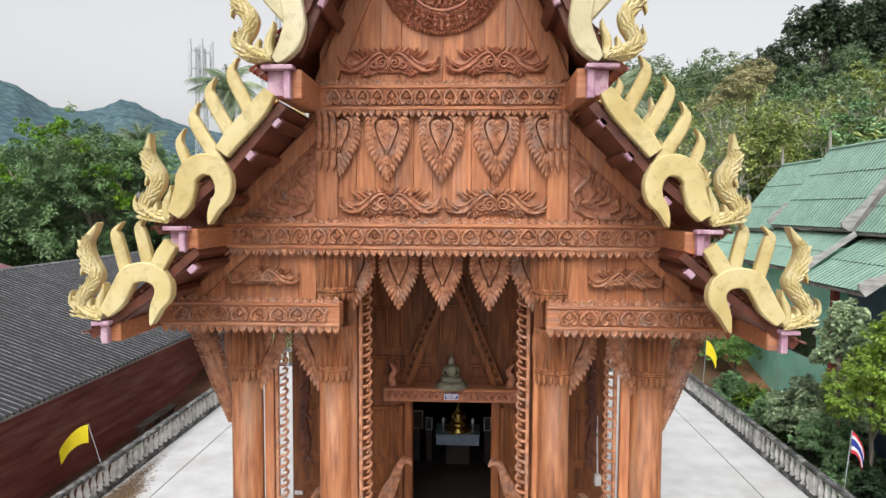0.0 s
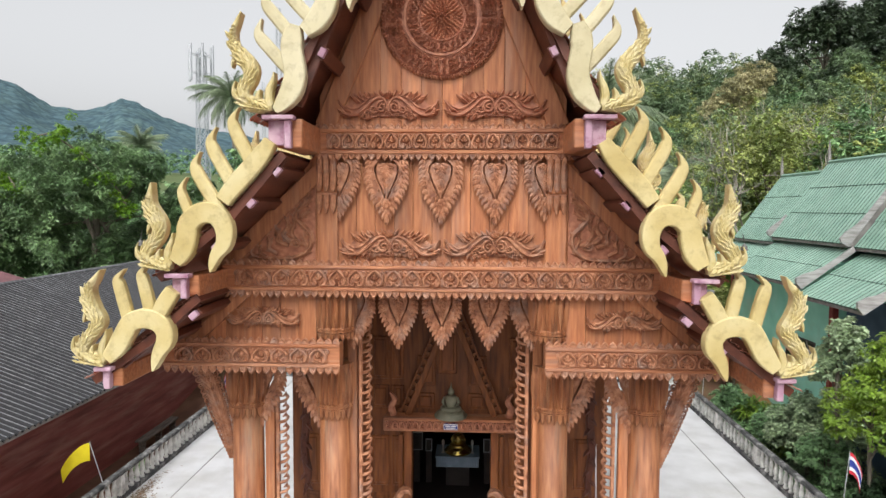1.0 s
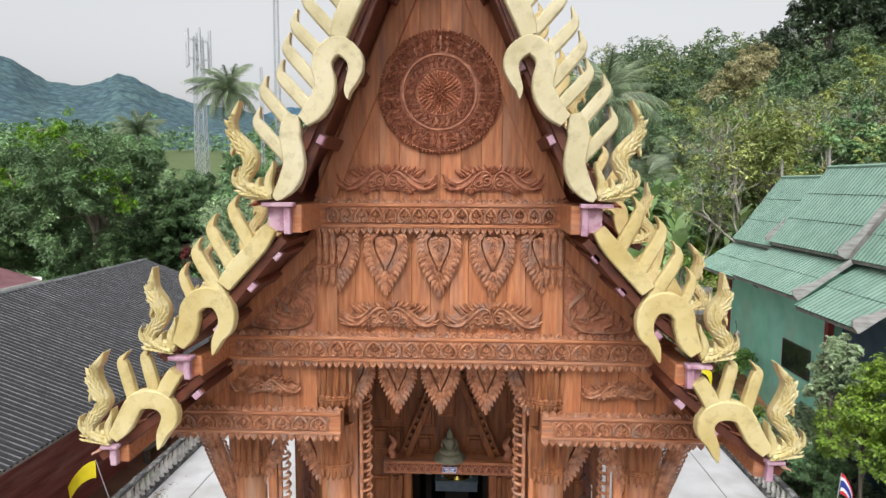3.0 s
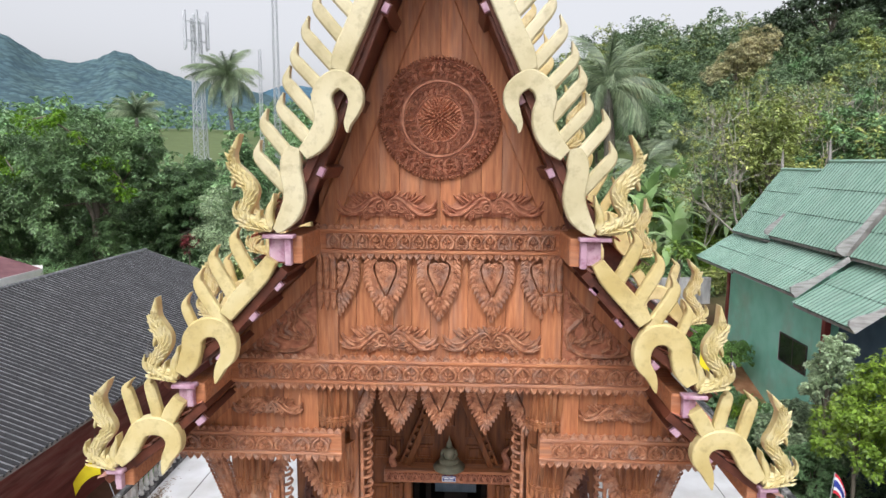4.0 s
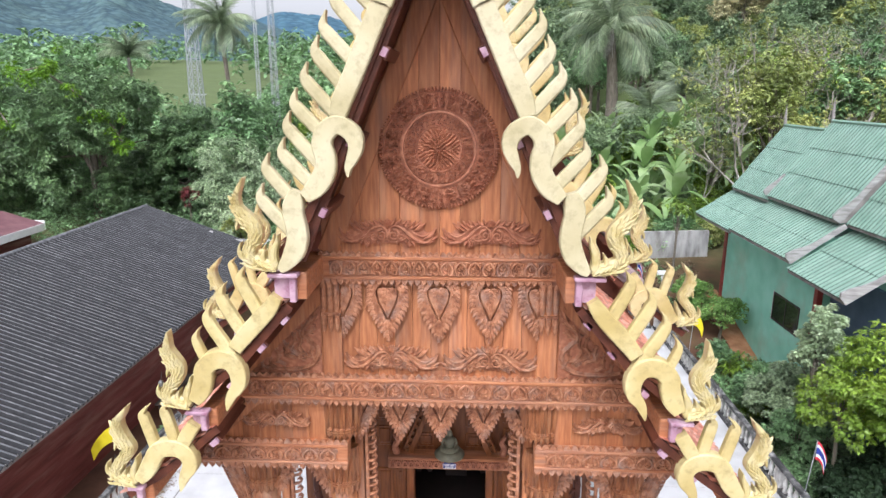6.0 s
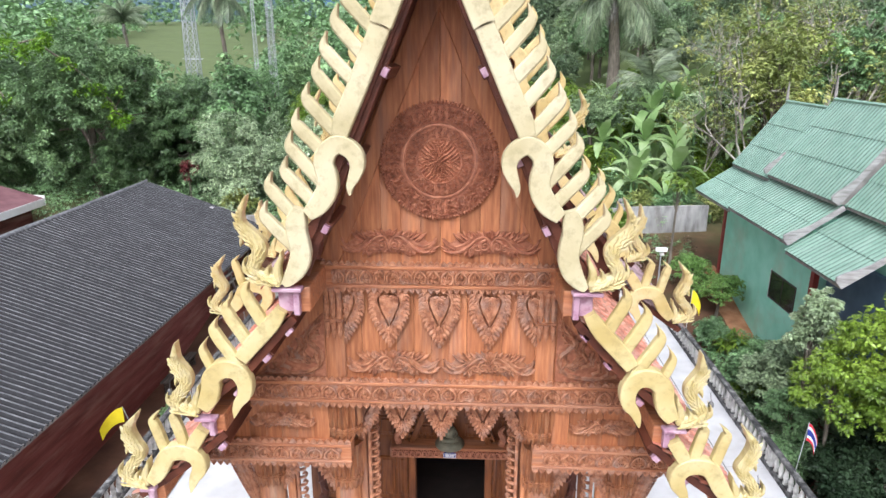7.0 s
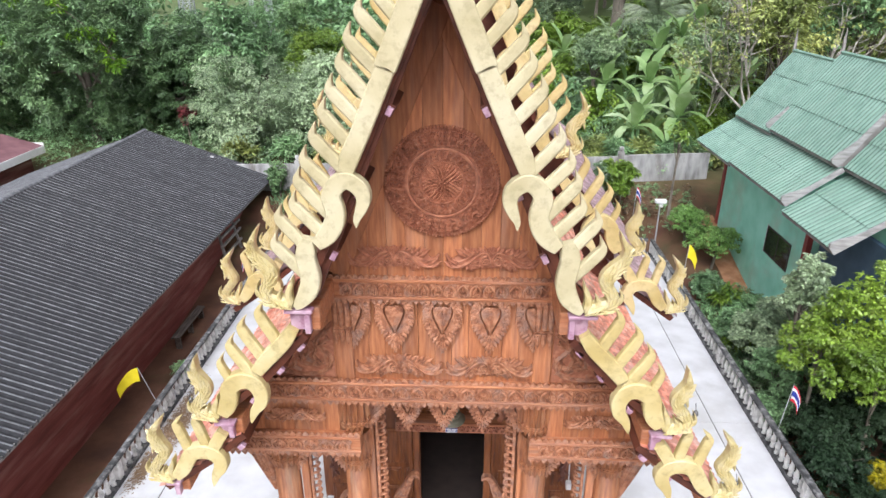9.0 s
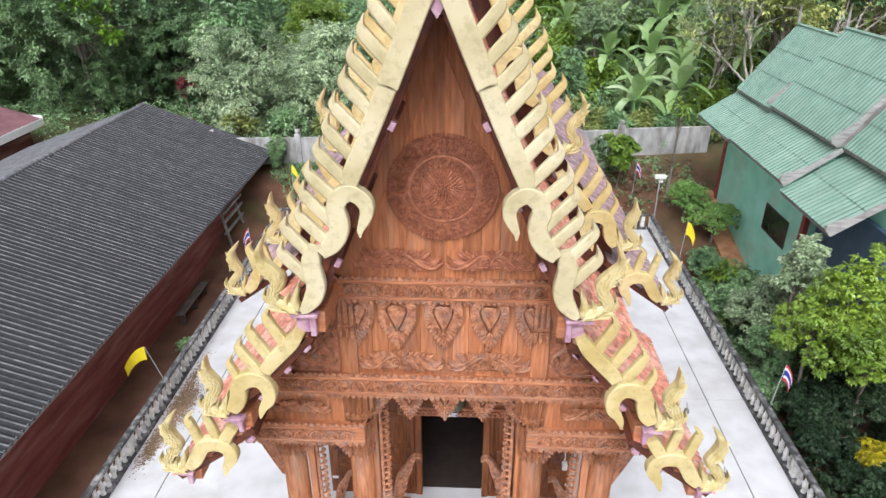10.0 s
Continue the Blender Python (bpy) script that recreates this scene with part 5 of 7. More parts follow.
for s in (1, -1):
    g = Geo()
    foot, peak = Vector((0.05 + s * 0.74, DY - 0.1, 2.66)), Vector((0.05 + s * 0.03, DY - 0.1, 4.42))
    run = (peak - foot).normalized()
    out = Vector((s * run.z, 0, -s * run.x))
    if out.x * s < 0:
        out = -out
    for off, w in ((0.075, 0.018), (-0.045, 0.05)):
        a, b = foot + out * off, peak + out * off
        g.ribbon([(a.x, a.z, w), (b.x, b.z, w)], DY - 0.14, DY - 0.06, sub=1, bev=0.2)
    length = (peak - foot).length
    for k in range(14):
        a, b = foot + run * length * (k + 0.42) / 14, foot + run * length * (k + 1.0) / 14
        q = [a + out * 0.0, b + out * 0.0, b + out * 0.065, (a + b) / 2 + out * 0.068]
        g.add([(p.x, DY - 0.125, p.z) for p in q] + [(p.x, DY - 0.07, p.z) for p in q], [(0, 1, 2, 3), (7, 6, 5, 4), (0, 4, 5, 1), (1, 5, 6, 2), (2, 6, 7, 3), (3, 7, 4, 0)])
    part("raking_fretwork", g, wood_inner, lintel, "raking rafter with a row of triangular cut-outs")
    g = Geo()
    g.ribbon([(0.05 + s * 0.92, 2.64, 0.06), (0.05 + s * 0.96, 2.78, 0.05), (0.05 + s * 0.90, 2.9, 0.04), (0.05 + s * 0.98, 3.02, 0.012)], DY - 0.2, DY - 0.12, sub=3, bev=0.4)
    part("finial", g, wood_medal, lintel, "small carved naga finial")
    # bird-headed guardians beside the door
    for x, dz, sc, yy in ((0.05 + s * 0.98, 0.0, 1.0, 9.75), (0.05 + s * 2.27, -0.2, 0.8, 9.75)):
        g = Geo()
        pts = [(0.12, 0.0, 0.10), (0.10, 0.55, 0.11), (0.02, 0.95, 0.12), (-0.10, 1.22, 0.085), (-0.17, 1.42, 0.06), (-0.24, 1.54, 0.045), (-0.33, 1.555, 0.028), (-0.385, 1.50, 0.006)]
        g.ribbon([(x + s * a * sc, b * sc * (1 + dz * 0.0) + dz, w * sc) for a, b, w in pts], yy - 0.07, yy + 0.07, sub=4, bev=0.4)
        for k in range(7):
            g.leaf(x + s * (0.08 - 0.03 * k) * sc, yy - 0.06, (0.35 + 0.15 * k) * sc + dz, 90 + s * (50 - 6 * k), 0.16 * sc, 0.07, 0.03)
            g.leaf(x + s * (0.12 - 0.035 * k) * sc, yy - 0.06, (0.3 + 0.15 * k) * sc + dz, 90 - s * (20 - 4 * k), 0.16 * sc, 0.07, 0.03)
        g.box(x - 0.12, x + 0.12, yy - 0.12, yy + 0.12, -0.02, 0.1 + max(dz + 0.2, 0.0), 0.01)
        if dz:
            g.box(x - 0.08, x + 0.08, yy - 0.06, yy + 0.06, -0.25, 0.2, 0.01)
        part("door_guardian", g, wood_carved, temple, "carved wooden bird-headed finial beside the door")

for s in (1, -1):
    g = Geo().ribbon([(s * 2.22, 3.2, 0.05), (s * 2.20, 2.7, 0.06), (s * 2.24, 2.2, 0.055), (s * 2.18, 1.75, 0.05), (s * 2.25, 1.45, 0.01)], 9.7, 9.78, sub=3, bev=0.3)
    for k in range(10):
        g.leaf(s * 2.2, 9.71, 3.1 - 0.16 * k, -90 + s * 40 * (-1) ** k, 0.16, 0.07, 0.03)
    g.box(s * 2.22 - 0.05, s * 2.22 + 0.05, 9.76, 10.26, 3.0, 3.1, 0.01)
    part("hanging_carving", g, wood_dark, temple, "dark carved hanging board beside the hall wall")

# sign on the lintel
sign = thing("door_sign", "small blue enamel sign with white border on the lintel", "sign")
part("plate", Geo().box(-0.06, 0.17, DY - 0.356, DY - 0.296, 2.485, 2.585, 0.004), blue_cloth, sign)
part("border", Geo().box(-0.055, 0.165, DY - 0.3605, DY - 0.356, 2.57, 2.58).box(-0.055, 0.165, DY - 0.3605, DY - 0.356, 2.49, 2.50)
     .box(-0.055, -0.047, DY - 0.3605, DY - 0.356, 2.50, 2.57).box(0.157, 0.165, DY - 0.3605, DY - 0.356, 2.50, 2.57), white_paint, sign)
part("text_bar", Geo().box(-0.03, 0.05, DY - 0.3605, DY - 0.356, 2.54, 2.558).box(0.065, 0.14, DY - 0.3605, DY - 0.356, 2.54, 2.558).box(-0.02, 0.13, DY - 0.3605, DY - 0.356, 2.512, 2.526), white_paint, sign)


def seated_figure(name, label, at, h, material):
    """A small seated statue as one plain mesh: lotus base, folded legs, torso, head and pointed crown."""
    k = h / 1.0
    g = Geo().lathe([(0.46, 0), (0.48, 0.05), (0.39, 0.09), (0.41, 0.13), (0.33, 0.16), (0.30, 0.2)], 18)
    g.lathe([(0.05, 0.18), (0.29, 0.2), (0.31, 0.25), (0.24, 0.31), (0.10, 0.33)], 16)
    g.lathe([(0.17, 0.28), (0.15, 0.4), (0.19, 0.55), (0.14, 0.62), (0.05, 0.64)], 14)
    g.lathe([(0.045, 0.60), (0.085, 0.67), (0.09, 0.74), (0.07, 0.80), (0.04, 0.84), (0.022, 0.9), (0.004, 1.0)], 12)
    for s in (1, -1):
        g.tube([(s * 0.17, 0, 0.56), (s * 0.23, -0.04, 0.42), (s * 0.12, -0.16, 0.32)], [0.05, 0.045, 0.035])
    g.v = [(x * k + at[0], y * k + at[1], z * k + at[2]) for x, y, z in g.v]
    ob = part(name, g, material, smooth=True)
    return tagged(ob, label, "statue")


seated_figure("seated_statue", "pale grey-green seated stone figure on the lintel", (0.05, DY - 0.16, 2.64), 0.56, jade)
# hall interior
part("hall_floor", Geo().box(-2.38, 2.38, DY + 0.2, 23.8, -0.02, 0.0), black_in, temple, "hall floor coloured near-black for the unlit interior")
altar = thing("altar_table", "altar table draped in a pleated white cloth", "table")
g = Geo()
n = 48
for k in range(n):
    x0, x1 = -0.36 + 0.90 * k / n, -0.36 + 0.90 * (k + 1) / n
    y0, y1 = 13.2 + 0.014 * (k % 2), 13.2 + 0.014 * ((k + 1) % 2)
    g.add([(x0, y0, 0.52), (x1, y1, 0.52), (x1, 13.215, 0.72), (x0, 13.215, 0.72)], [(0, 1, 2, 3)])
part("cloth_skirt", g, pale_blue_cloth, altar)
part("tabletop", Geo().box(-0.38, 0.56, 13.19, 13.9, 0.72, 0.75, 0.005), pale_blue_cloth, altar)
# Trestle coloured near-black for the dark beneath the altar.
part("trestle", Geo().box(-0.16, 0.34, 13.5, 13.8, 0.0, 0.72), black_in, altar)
seated_figure("golden_statue", "small polished gold seated figure on the altar", (0.10, 13.5, 0.75), 0.62, gold_metal)
for x in (-0.22, 0.40):
    cs = thing("candle_stand", "small pale candle holder on the altar", "candle stand", "altar candle stands")
    part("stem", Geo().lathe([(0.04, 0), (0.012, 0.03), (0.012, 0.16), (0.035, 0.2), (0.03, 0.26), (0.0, 0.3)], 10, (x, 13.42, 0.75)), white_paint, cs)
for x, z, w, h in ((-0.80, 0.72, 0.26, 0.4), (-0.54, 0.70, 0.15, 0.28), (0.72, 0.70, 0.16, 0.3)):
    fr = thing("picture_frame", "dark framed picture standing beside the altar", "picture frame")
    part("frame", Geo().box(x - w / 2, x + w / 2, 13.6, 13.63, z, z + h, 0.006), metal_grey, fr)
    part("sheet", Geo().box(x - w / 2 + 0.02, x + w / 2 - 0.02, 13.594, 13.6, z + 0.02, z + h - 0.02), black_in, fr)
    part("easel", Geo().box(x - 0.06, x + 0.06, 13.62, 13.7, 0, z), black_in, fr)
# small tags and a broom beside the door
for x, z in ((-2.30, 1.06), (2.40, 1.06)):
    t = thing("wall_tag", "small pale blue notice tag on the porch wall", "sign", "porch notice tags")
    part("plate", Geo().box(x - 0.06, x + 0.06, 9.60, 9.62, z - 0.03, z + 0.03, 0.004), white_cloth, t)
broom = thing("broom", "thin pole with a white end leaning on the porch wall", "broom")
part("handle", Geo().tube([(2.36, DY - 0.28, 1.32), (2.38, DY - 0.06, 2.2)], [0.012, 0.012]), white_paint, broom)
part("head", Geo().box(2.31, 2.41, DY - 0.36, DY - 0.24, 1.16, 1.32, 0.01), white_paint, broom)


def bell(x, y, z, side):
    b = thing("wind_bell", "small grey wind bell hanging from the naga finial", "bell", "bells under the nagas")
    part("clapper_leaf", Geo().lathe([(0.004, 0.02), (0.03, -0.01), (0.036, -0.05), (0.0, -0.06)], 8, (x, y, z)), iron, b)
    part("wire", Geo().tube([(x, y, z), (x - side * 0.02, y, z + 0.12)], [0.004, 0.004], 4), iron, b)


for side in (1, -1):
    for x, z in ((2.06, 7.2), (3.13, 5.62), (3.80, 4.55)):
        bell(side * x, BY + 0.06, z, side)


# ---- long dark-roofed hall beside the terrace ----
barn = thing("long_hall", "long low hall, blackened corrugated roof, faded red board walls", "building")
EX, EZ, RX, RZ = -9.65, 1.0, -15.85, 3.22
B0, B1 = -6.0, 31.0


def crest(t, power=0.62):
    """Profile of one wave: rounded crest, narrower valley."""
    return 2 * abs(math.cos(math.pi * t)) ** power - 1


def corrugated(w, ln, waves, amp, seg, skin, valley_dark, lip=0.016, power=0.62, dark_width=1.0):
    """One corrugated sheet, waves across y, running down along x from 0 to ln (local), with thickness at its edge;
    shade and grime are coloured into the valleys, lap shade onto the cut edge.
    """
    g = Geo()
    n = waves * seg
    for i in range(2):
        for k in range(n + 1):
            g.v.append((ln * i, w * k / n, amp * crest(k / seg, power)))
    for drop in (0.0, lip):
        for k in range(n + 1):
            g.v.append((ln, w * k / n, amp * crest(k / seg, power) - drop))
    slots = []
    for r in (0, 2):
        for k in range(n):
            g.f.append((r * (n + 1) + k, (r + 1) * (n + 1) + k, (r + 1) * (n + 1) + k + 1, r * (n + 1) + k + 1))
            slots.append(1 if r == 2 or abs(k % seg + 0.5 - seg / 2) < dark_width else 0)
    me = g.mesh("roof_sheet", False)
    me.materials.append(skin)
    me.materials.append(valley_dark)
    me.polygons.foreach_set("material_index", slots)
    return me


slope_len = math.hypot(EX - RX, RZ - EZ)
tilt = math.degrees(math.atan2(RZ - EZ, EX - RX))
rows = 5
sheet_l = slope_len / rows
cols = 37
sheet_w = (B1 - B0) / cols
me = corrugated(sheet_w + 0.02, sheet_l + 0.10, 5, 0.045, 8, corr_black, corr_valley, dark_width=2.6)
rng = random.Random(5)
for r in range(rows):
    f = r / rows
    for c in range(cols):
        part("roof_sheet", me, corr_black, barn, at=(RX + (EX - RX) * f, B0 + c * sheet_w, RZ + (EZ - RZ) * f + 0.012 + 0.002 * r), turn=(0, tilt + 0.12 + rng.uniform(0.0, 0.05), rng.uniform(-0.12, 0.12)))
g = Geo()
g.add([(RX, B0, RZ), (RX, B1, RZ), (RX - 6.5, B1, RZ - 2.25), (RX - 6.5, B0, RZ - 2.25)], [(0, 1, 2, 3)])
part("far_slope", g, corr_black, barn)
part("ridge_cap", Geo().tube([(RX, B0, RZ + 0.02), (RX, B1 + 0.05, RZ + 0.02)], [0.09, 0.09], 8), corr_black, barn, "blackened ridge capping")
part("eaves_board", Geo().box(EX + 0.02, EX + 0.05, B0, B1, EZ - 0.12, EZ - 0.01, 0.004), ridge_mat, barn)
part("wall", Geo().box(-10.75, -10.62, B0, B1 - 0.5, -2.3, 1.15).box(-21.5, -10.75, B1 - 0.62, B1 - 0.5, -2.3, 0.9), red_board, barn, "scuffed oxblood-red hall wall")
bench = thing("bench", "dark weathered plank bench beside the hall wall", "bench")
part("seat", Geo().box(-10.15, -9.85, 19.2, 21.6, -1.42, -1.36, 0.008), old_wood, bench)
for y in (19.35, 20.4, 21.4):
    part("leg", Geo().box(-10.1, -9.9, y, y + 0.08, ground_z(-10, y) - 0.05, -1.42), old_wood, bench)
shelf = thing("wood_rack", "grey wooden rack leaning by the hall's corner", "rack")
for y in (24.6, 26.2):
    part("upright", Geo().beam((-9.9, y, ground_z(-9.9, y)), (-10.2, y, 0.4), 0.09), ridge_mat, shelf)
for z in (-0.6, -0.1, 0.3):
    part("crosspiece", Geo().beam((-10.0, 24.3, z), (-10.0, 26.6, z), 0.09), ridge_mat, shelf)

# a hut behind it
hut = thing("hut", "small hut with a maroon metal roof and white fascia", "building", at=(-0.8, 0, -0.6))
part("roof", Geo().add([(-22.0, 27.0, 2.45), (-22.0, 33.2, 2.45), (-26, 33.2, 3.6), (-26, 27.0, 3.6), (-22.0, 27.0, 2.37), (-22.0, 33.2, 2.37), (-26, 33.2, 3.5), (-26, 27.0, 3.5)],
                      [(0, 1, 2, 3), (7, 6, 5, 4), (0, 4, 5, 1), (1, 5, 6, 2), (2, 6, 7, 3)]), mat("maroon_metal", [(0.16, 0.07, 0.08), (0.24, 0.12, 0.13)], 0.6, 2), hut)
part("fascia", Geo().box(-22.02, -21.96, 27.0, 33.2, 2.05, 2.44, 0.01).box(-26, -21.96, 33.2, 33.26, 2.05, 2.6, 0.01), white_paint, hut)
part("wall", Geo().box(-27, -22.4, 27.5, 32.6, -2.2, 2.4), red_wall, hut)

# ---- mint-green house with stepped roofs ----
house = thing("green_house", "mint-green house with steep stepped green metal roofs", "house")
HX = 11.72
part("wall", Geo().box(HX, 16.5, 20.6, 28.5, -2.3, 4.3).box(HX + 0.5, 16.5, 16.6, 20.6, -2.3, 3.9), house_green, house, "mint-green painted wall with damp foot")
part("blue_wall", Geo().box(HX + 0.3, HX + 0.48, 16.7, 20.4, -2.3, 3.3), house_blue, house, "slate-blue porch wall")
for y in (28.42, 20.6):
    part("corner_post", Geo().box(HX - 0.07, HX + 0.12, y - 0.1, y + 0.12, -2.3, 3.9, 0.01), red_trim, house, "dark red corner post")
W0, W1, WZ0, WZ1 = 21.55, 23.5, 0.52, 1.58
win = part("window", Geo().box(HX - 0.03, HX + 0.05, W0, W1, WZ0, WZ0 + 0.06, 0.005).box(HX - 0.03, HX + 0.05, W0, W1, WZ1 - 0.06, WZ1, 0.005)
           .box(HX - 0.03, HX + 0.05, W0, W0 + 0.06, WZ0 + 0.06, WZ1 - 0.06, 0.005).box(HX - 0.03, HX + 0.05, W1 - 0.06, W1, WZ0 + 0.06, WZ1 - 0.06, 0.005)
           .box(HX - 0.02, HX + 0.04, 22.5, 22.55, WZ0 + 0.06, WZ1 - 0.06, 0.005), black_in, house, "black window frame")
part("pane", Geo().box(HX - 0.012, HX - 0.004, W0 + 0.06, 22.5, WZ0 + 0.06, WZ1 - 0.06), dark_glass, win)
part("pane", Geo().box(HX - 0.012, HX - 0.004, 22.55, W1 - 0.06, WZ0 + 0.06, WZ1 - 0.06), dark_glass, win)
part("window_trim", Geo().box(HX - 0.02, HX + 0.03, W1 + 0.003, W1 + 0.05, WZ0 - 0.03, WZ1 + 0.03, 0.004), white_paint, house, "white painted strip beside the window")
part("brace", Geo().beam((HX, 25.8, 3.05), (HX - 1.0, 25.8, 3.75), 0.09), ridge_mat, house)


def metal_roof(x0, z0, x1, z1, y0, y1, n_sheets, tiers):
    """Corrugated slope from the high edge (x0, z0) to the eaves (x1, z1)."""
    ln = math.hypot(x0 - x1, z0 - z1)
    w = (y1 - y0) / n_sheets
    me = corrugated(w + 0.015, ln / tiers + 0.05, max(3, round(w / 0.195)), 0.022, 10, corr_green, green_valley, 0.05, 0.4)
    ang = math.degrees(math.atan2(z0 - z1, x0 - x1))
    for r in range(tiers):
        f = r / tiers
        for c in range(n_sheets):
            part("roof_sheet", me, corr_green, house, at=(x0 + (x1 - x0) * f, y0 + (c + 1) * w, z0 + (z1 - z0) * f + 0.01 + 0.004 * r), turn=(0, ang - 1.6, 180))
    part("eaves_board", Geo().box(x1 - 0.015, x1 + 0.03, y0, y1, z1 - 0.12, z1 - 0.015, 0.005), ridge_mat, house)


def verge(y, pts):
    g = Geo()
    for (xa, za), (xb, zb) in zip(pts[:-1], pts[1:]):
        g.beam((xa, y, za + 0.01), (xb, y, zb + 0.01), 0.06, 0.17)
    (xa, za), (xb, zb) = pts[-2:]
    d = Vector((xb - xa, 0, zb - za)).normalized()
    up = Vector((-d.z, 0, d.x)) * (1 if d.x > 0 else -1)
    e = Vector((xb, 0, zb + 0.01))
    prof = [e - d * 0.95 + up * 0.075, e - d * 0.6 + up * 0.13, e - d * 0.28 + up * 0.24, e - d * 0.02 + up * 0.27, e + d * 0.06 + up * 0.16, e + d * 0.03 - up * 0.10, e - d * 0.95 - up * 0.08]
    m = len(prof)
    g.add([(p.x, y - 0.042, p.z) for p in prof] + [(p.x, y + 0.042, p.z) for p in prof],
          [tuple(range(m)), tuple(range(2 * m - 1, m - 1, -1))] + [(k, k + m, (k + 1) % m + m, (k + 1) % m) for k in range(m)])
    part("verge_board", g, silver_wood, house, "silvered timber verge board with a flared end")


metal_roof(13.75, 7.72, 11.75, 4.95, 20.1, 25.0, 5, 3)
metal_roof(11.95, 4.78, 10.42, 3.66, 20.1, 25.0, 5, 2)
metal_roof(13.75, 7.38, 11.85, 4.75, 25.0, 28.7, 4, 3)
metal_roof(12.05, 4.62, 10.45, 3.55, 25.0, 28.9, 4, 2)
metal_roof(13.75, 7.2, 12.05, 4.85, 15.6, 20.1, 5, 3)
metal_roof(12.25, 4.62, 10.42, 3.38, 16.9, 20.1, 4, 2)
part("far_slope", Geo().add([(13.75, 15.6, 7.2), (13.75, 28.7, 7.35), (16.5, 28.7, 3.6), (16.5, 15.6, 3.6)], [(0, 1, 2, 3)]), corr_green, house)
part("ridge_cap", Geo().tube([(13.75, 20.1, 7.76), (13.75, 25.0, 7.76)], [0.07, 0.07], 6).tube([(13.75, 25.0, 7.42), (13.75, 28.7, 7.42)], [0.07, 0.07], 6), corr_green, house)
verge(20.08, [(13.75, 7.72), (11.73, 4.93)])
verge(20.06, [(11.97, 4.78), (10.40, 3.64)])
verge(16.88, [(12.25, 4.62), (10.40, 3.36)])
verge(25.02, [(12.2, 5.6), (11.75, 4.95)])
# Infill takes the greyed trim colour for the verge board and shade there.
part("gable_infill", Geo().add([(13.75, 20.2, 7.6), (11.75, 20.2, 4.85), (15.8, 20.2, 4.85)], [(0, 1, 2)]), ridge_mat, house)
part("gable_infill", Geo().add([(13.75, 28.6, 7.3), (11.85, 28.6, 4.7), (15.7, 28.6, 4.7)], [(0, 1, 2)])
     .add([(10.6, 28.6, 3.55), (12.0, 28.6, 4.6), (16, 28.6, 4.6), (16, 28.6, 3.55)], [(0, 1, 2, 3)]), house_green, house)
for y, z in ((25.0, 7.7), (28.7, 7.36)):
    part("finial", Geo().tube([(13.75, y, z), (13.75, y + 0.03, z + 0.5), (13.72, y - 0.02, z + 0.9)], [0.07, 0.05, 0.012], 6), ridge_mat, house, "greyed timber roof finial")

# ---- rear boundary wall ----
wall = thing("boundary_wall", "streaked pale concrete boundary wall with ball-topped posts", "wall", kind="structure")
pts = [(-12.5, 30.6), (-8.3, 30.9), (-3.0, 31.2), (2.0, 31.5), (7.9, 32.2), (12.5, 32.8)]
for (xa, ya), (xb, yb) in zip(pts[:-1], pts[1:]):
    za, zb = ground_z(xa, ya), ground_z(xb, yb)
    top = max(za, zb) + 1.32
    g = Geo()
    d = Vector((xb - xa, yb - ya, 0)).normalized()
    s = Vector((-d.y, d.x, 0)) * 0.09
    lo = min(za, zb) - 0.3
    p = [Vector((xa, ya, lo)) - s, Vector((xb, yb, lo)) - s, Vector((xb, yb, lo)) + s, Vector((xa, ya, lo)) + s]
    q = [Vector((v.x, v.y, top)) for v in p]
    g.add(p + q, [(0, 1, 5, 4), (1, 2, 6, 5), (2, 3, 7, 6), (3, 0, 4, 7), (4, 5, 6, 7)])
    part("wall_panel", g, wall_mat, wall)
    g = Geo().box(xa - 0.15, xa + 0.15, ya - 0.15, ya + 0.15, za - 0.3, top + 0.2, 0.02)
    g.lathe([(0.03, 0), (0.10, 0.04), (0.13, 0.13), (0.10, 0.22), (0.0, 0.26)], 10, (xa, ya, top + 0.2))
    part("post", g, wall_mat, wall)


# ---- flags and camera post ----
def flag(x, y, z0, z1, lean, kind, ln=0.75, h=0.5, drop=0.3):
    f = thing("flag", {"yellow": "bright yellow cloth flag on a thin pole at the balustrade", "national": "red, white and blue striped flag on a thin pole"}[kind], "flag")
    top = (x + lean, y, z1)
    part("pole", Geo().tube([(x, y, z0), top], [0.012, 0.010], 6), metal_grey, f)
    stripes = [(0, 1, yellow_cloth)] if kind == "yellow" else [(0, 1 / 6, red_cloth), (1 / 6, 2 / 6, white_cloth), (2 / 6, 4 / 6, blue_cloth), (4 / 6, 5 / 6, white_cloth), (5 / 6, 1, red_cloth)]
    sx = math.copysign(1, lean)
    for a, b, m in stripes:
        g = Geo()
        n = 12
        for k in range(n + 1):
            t = k / n
            for v in (a, b):
                wave = 0.05 * math.sin(t * 6 + v * 2) * t
                fall = drop * t * t
                g.v.append((top[0] + sx * t * ln * 0.8, y + wave - 0.25 * t * ln, z1 - 0.03 - h * v * (1 - 0.2 * t) - fall))
        g.f = [(2 * k, 2 * k + 1, 2 * k + 3, 2 * k + 2) for k in range(n)]
        part("cloth" if kind == "yellow" else "stripe", g, m, f, smooth=True)


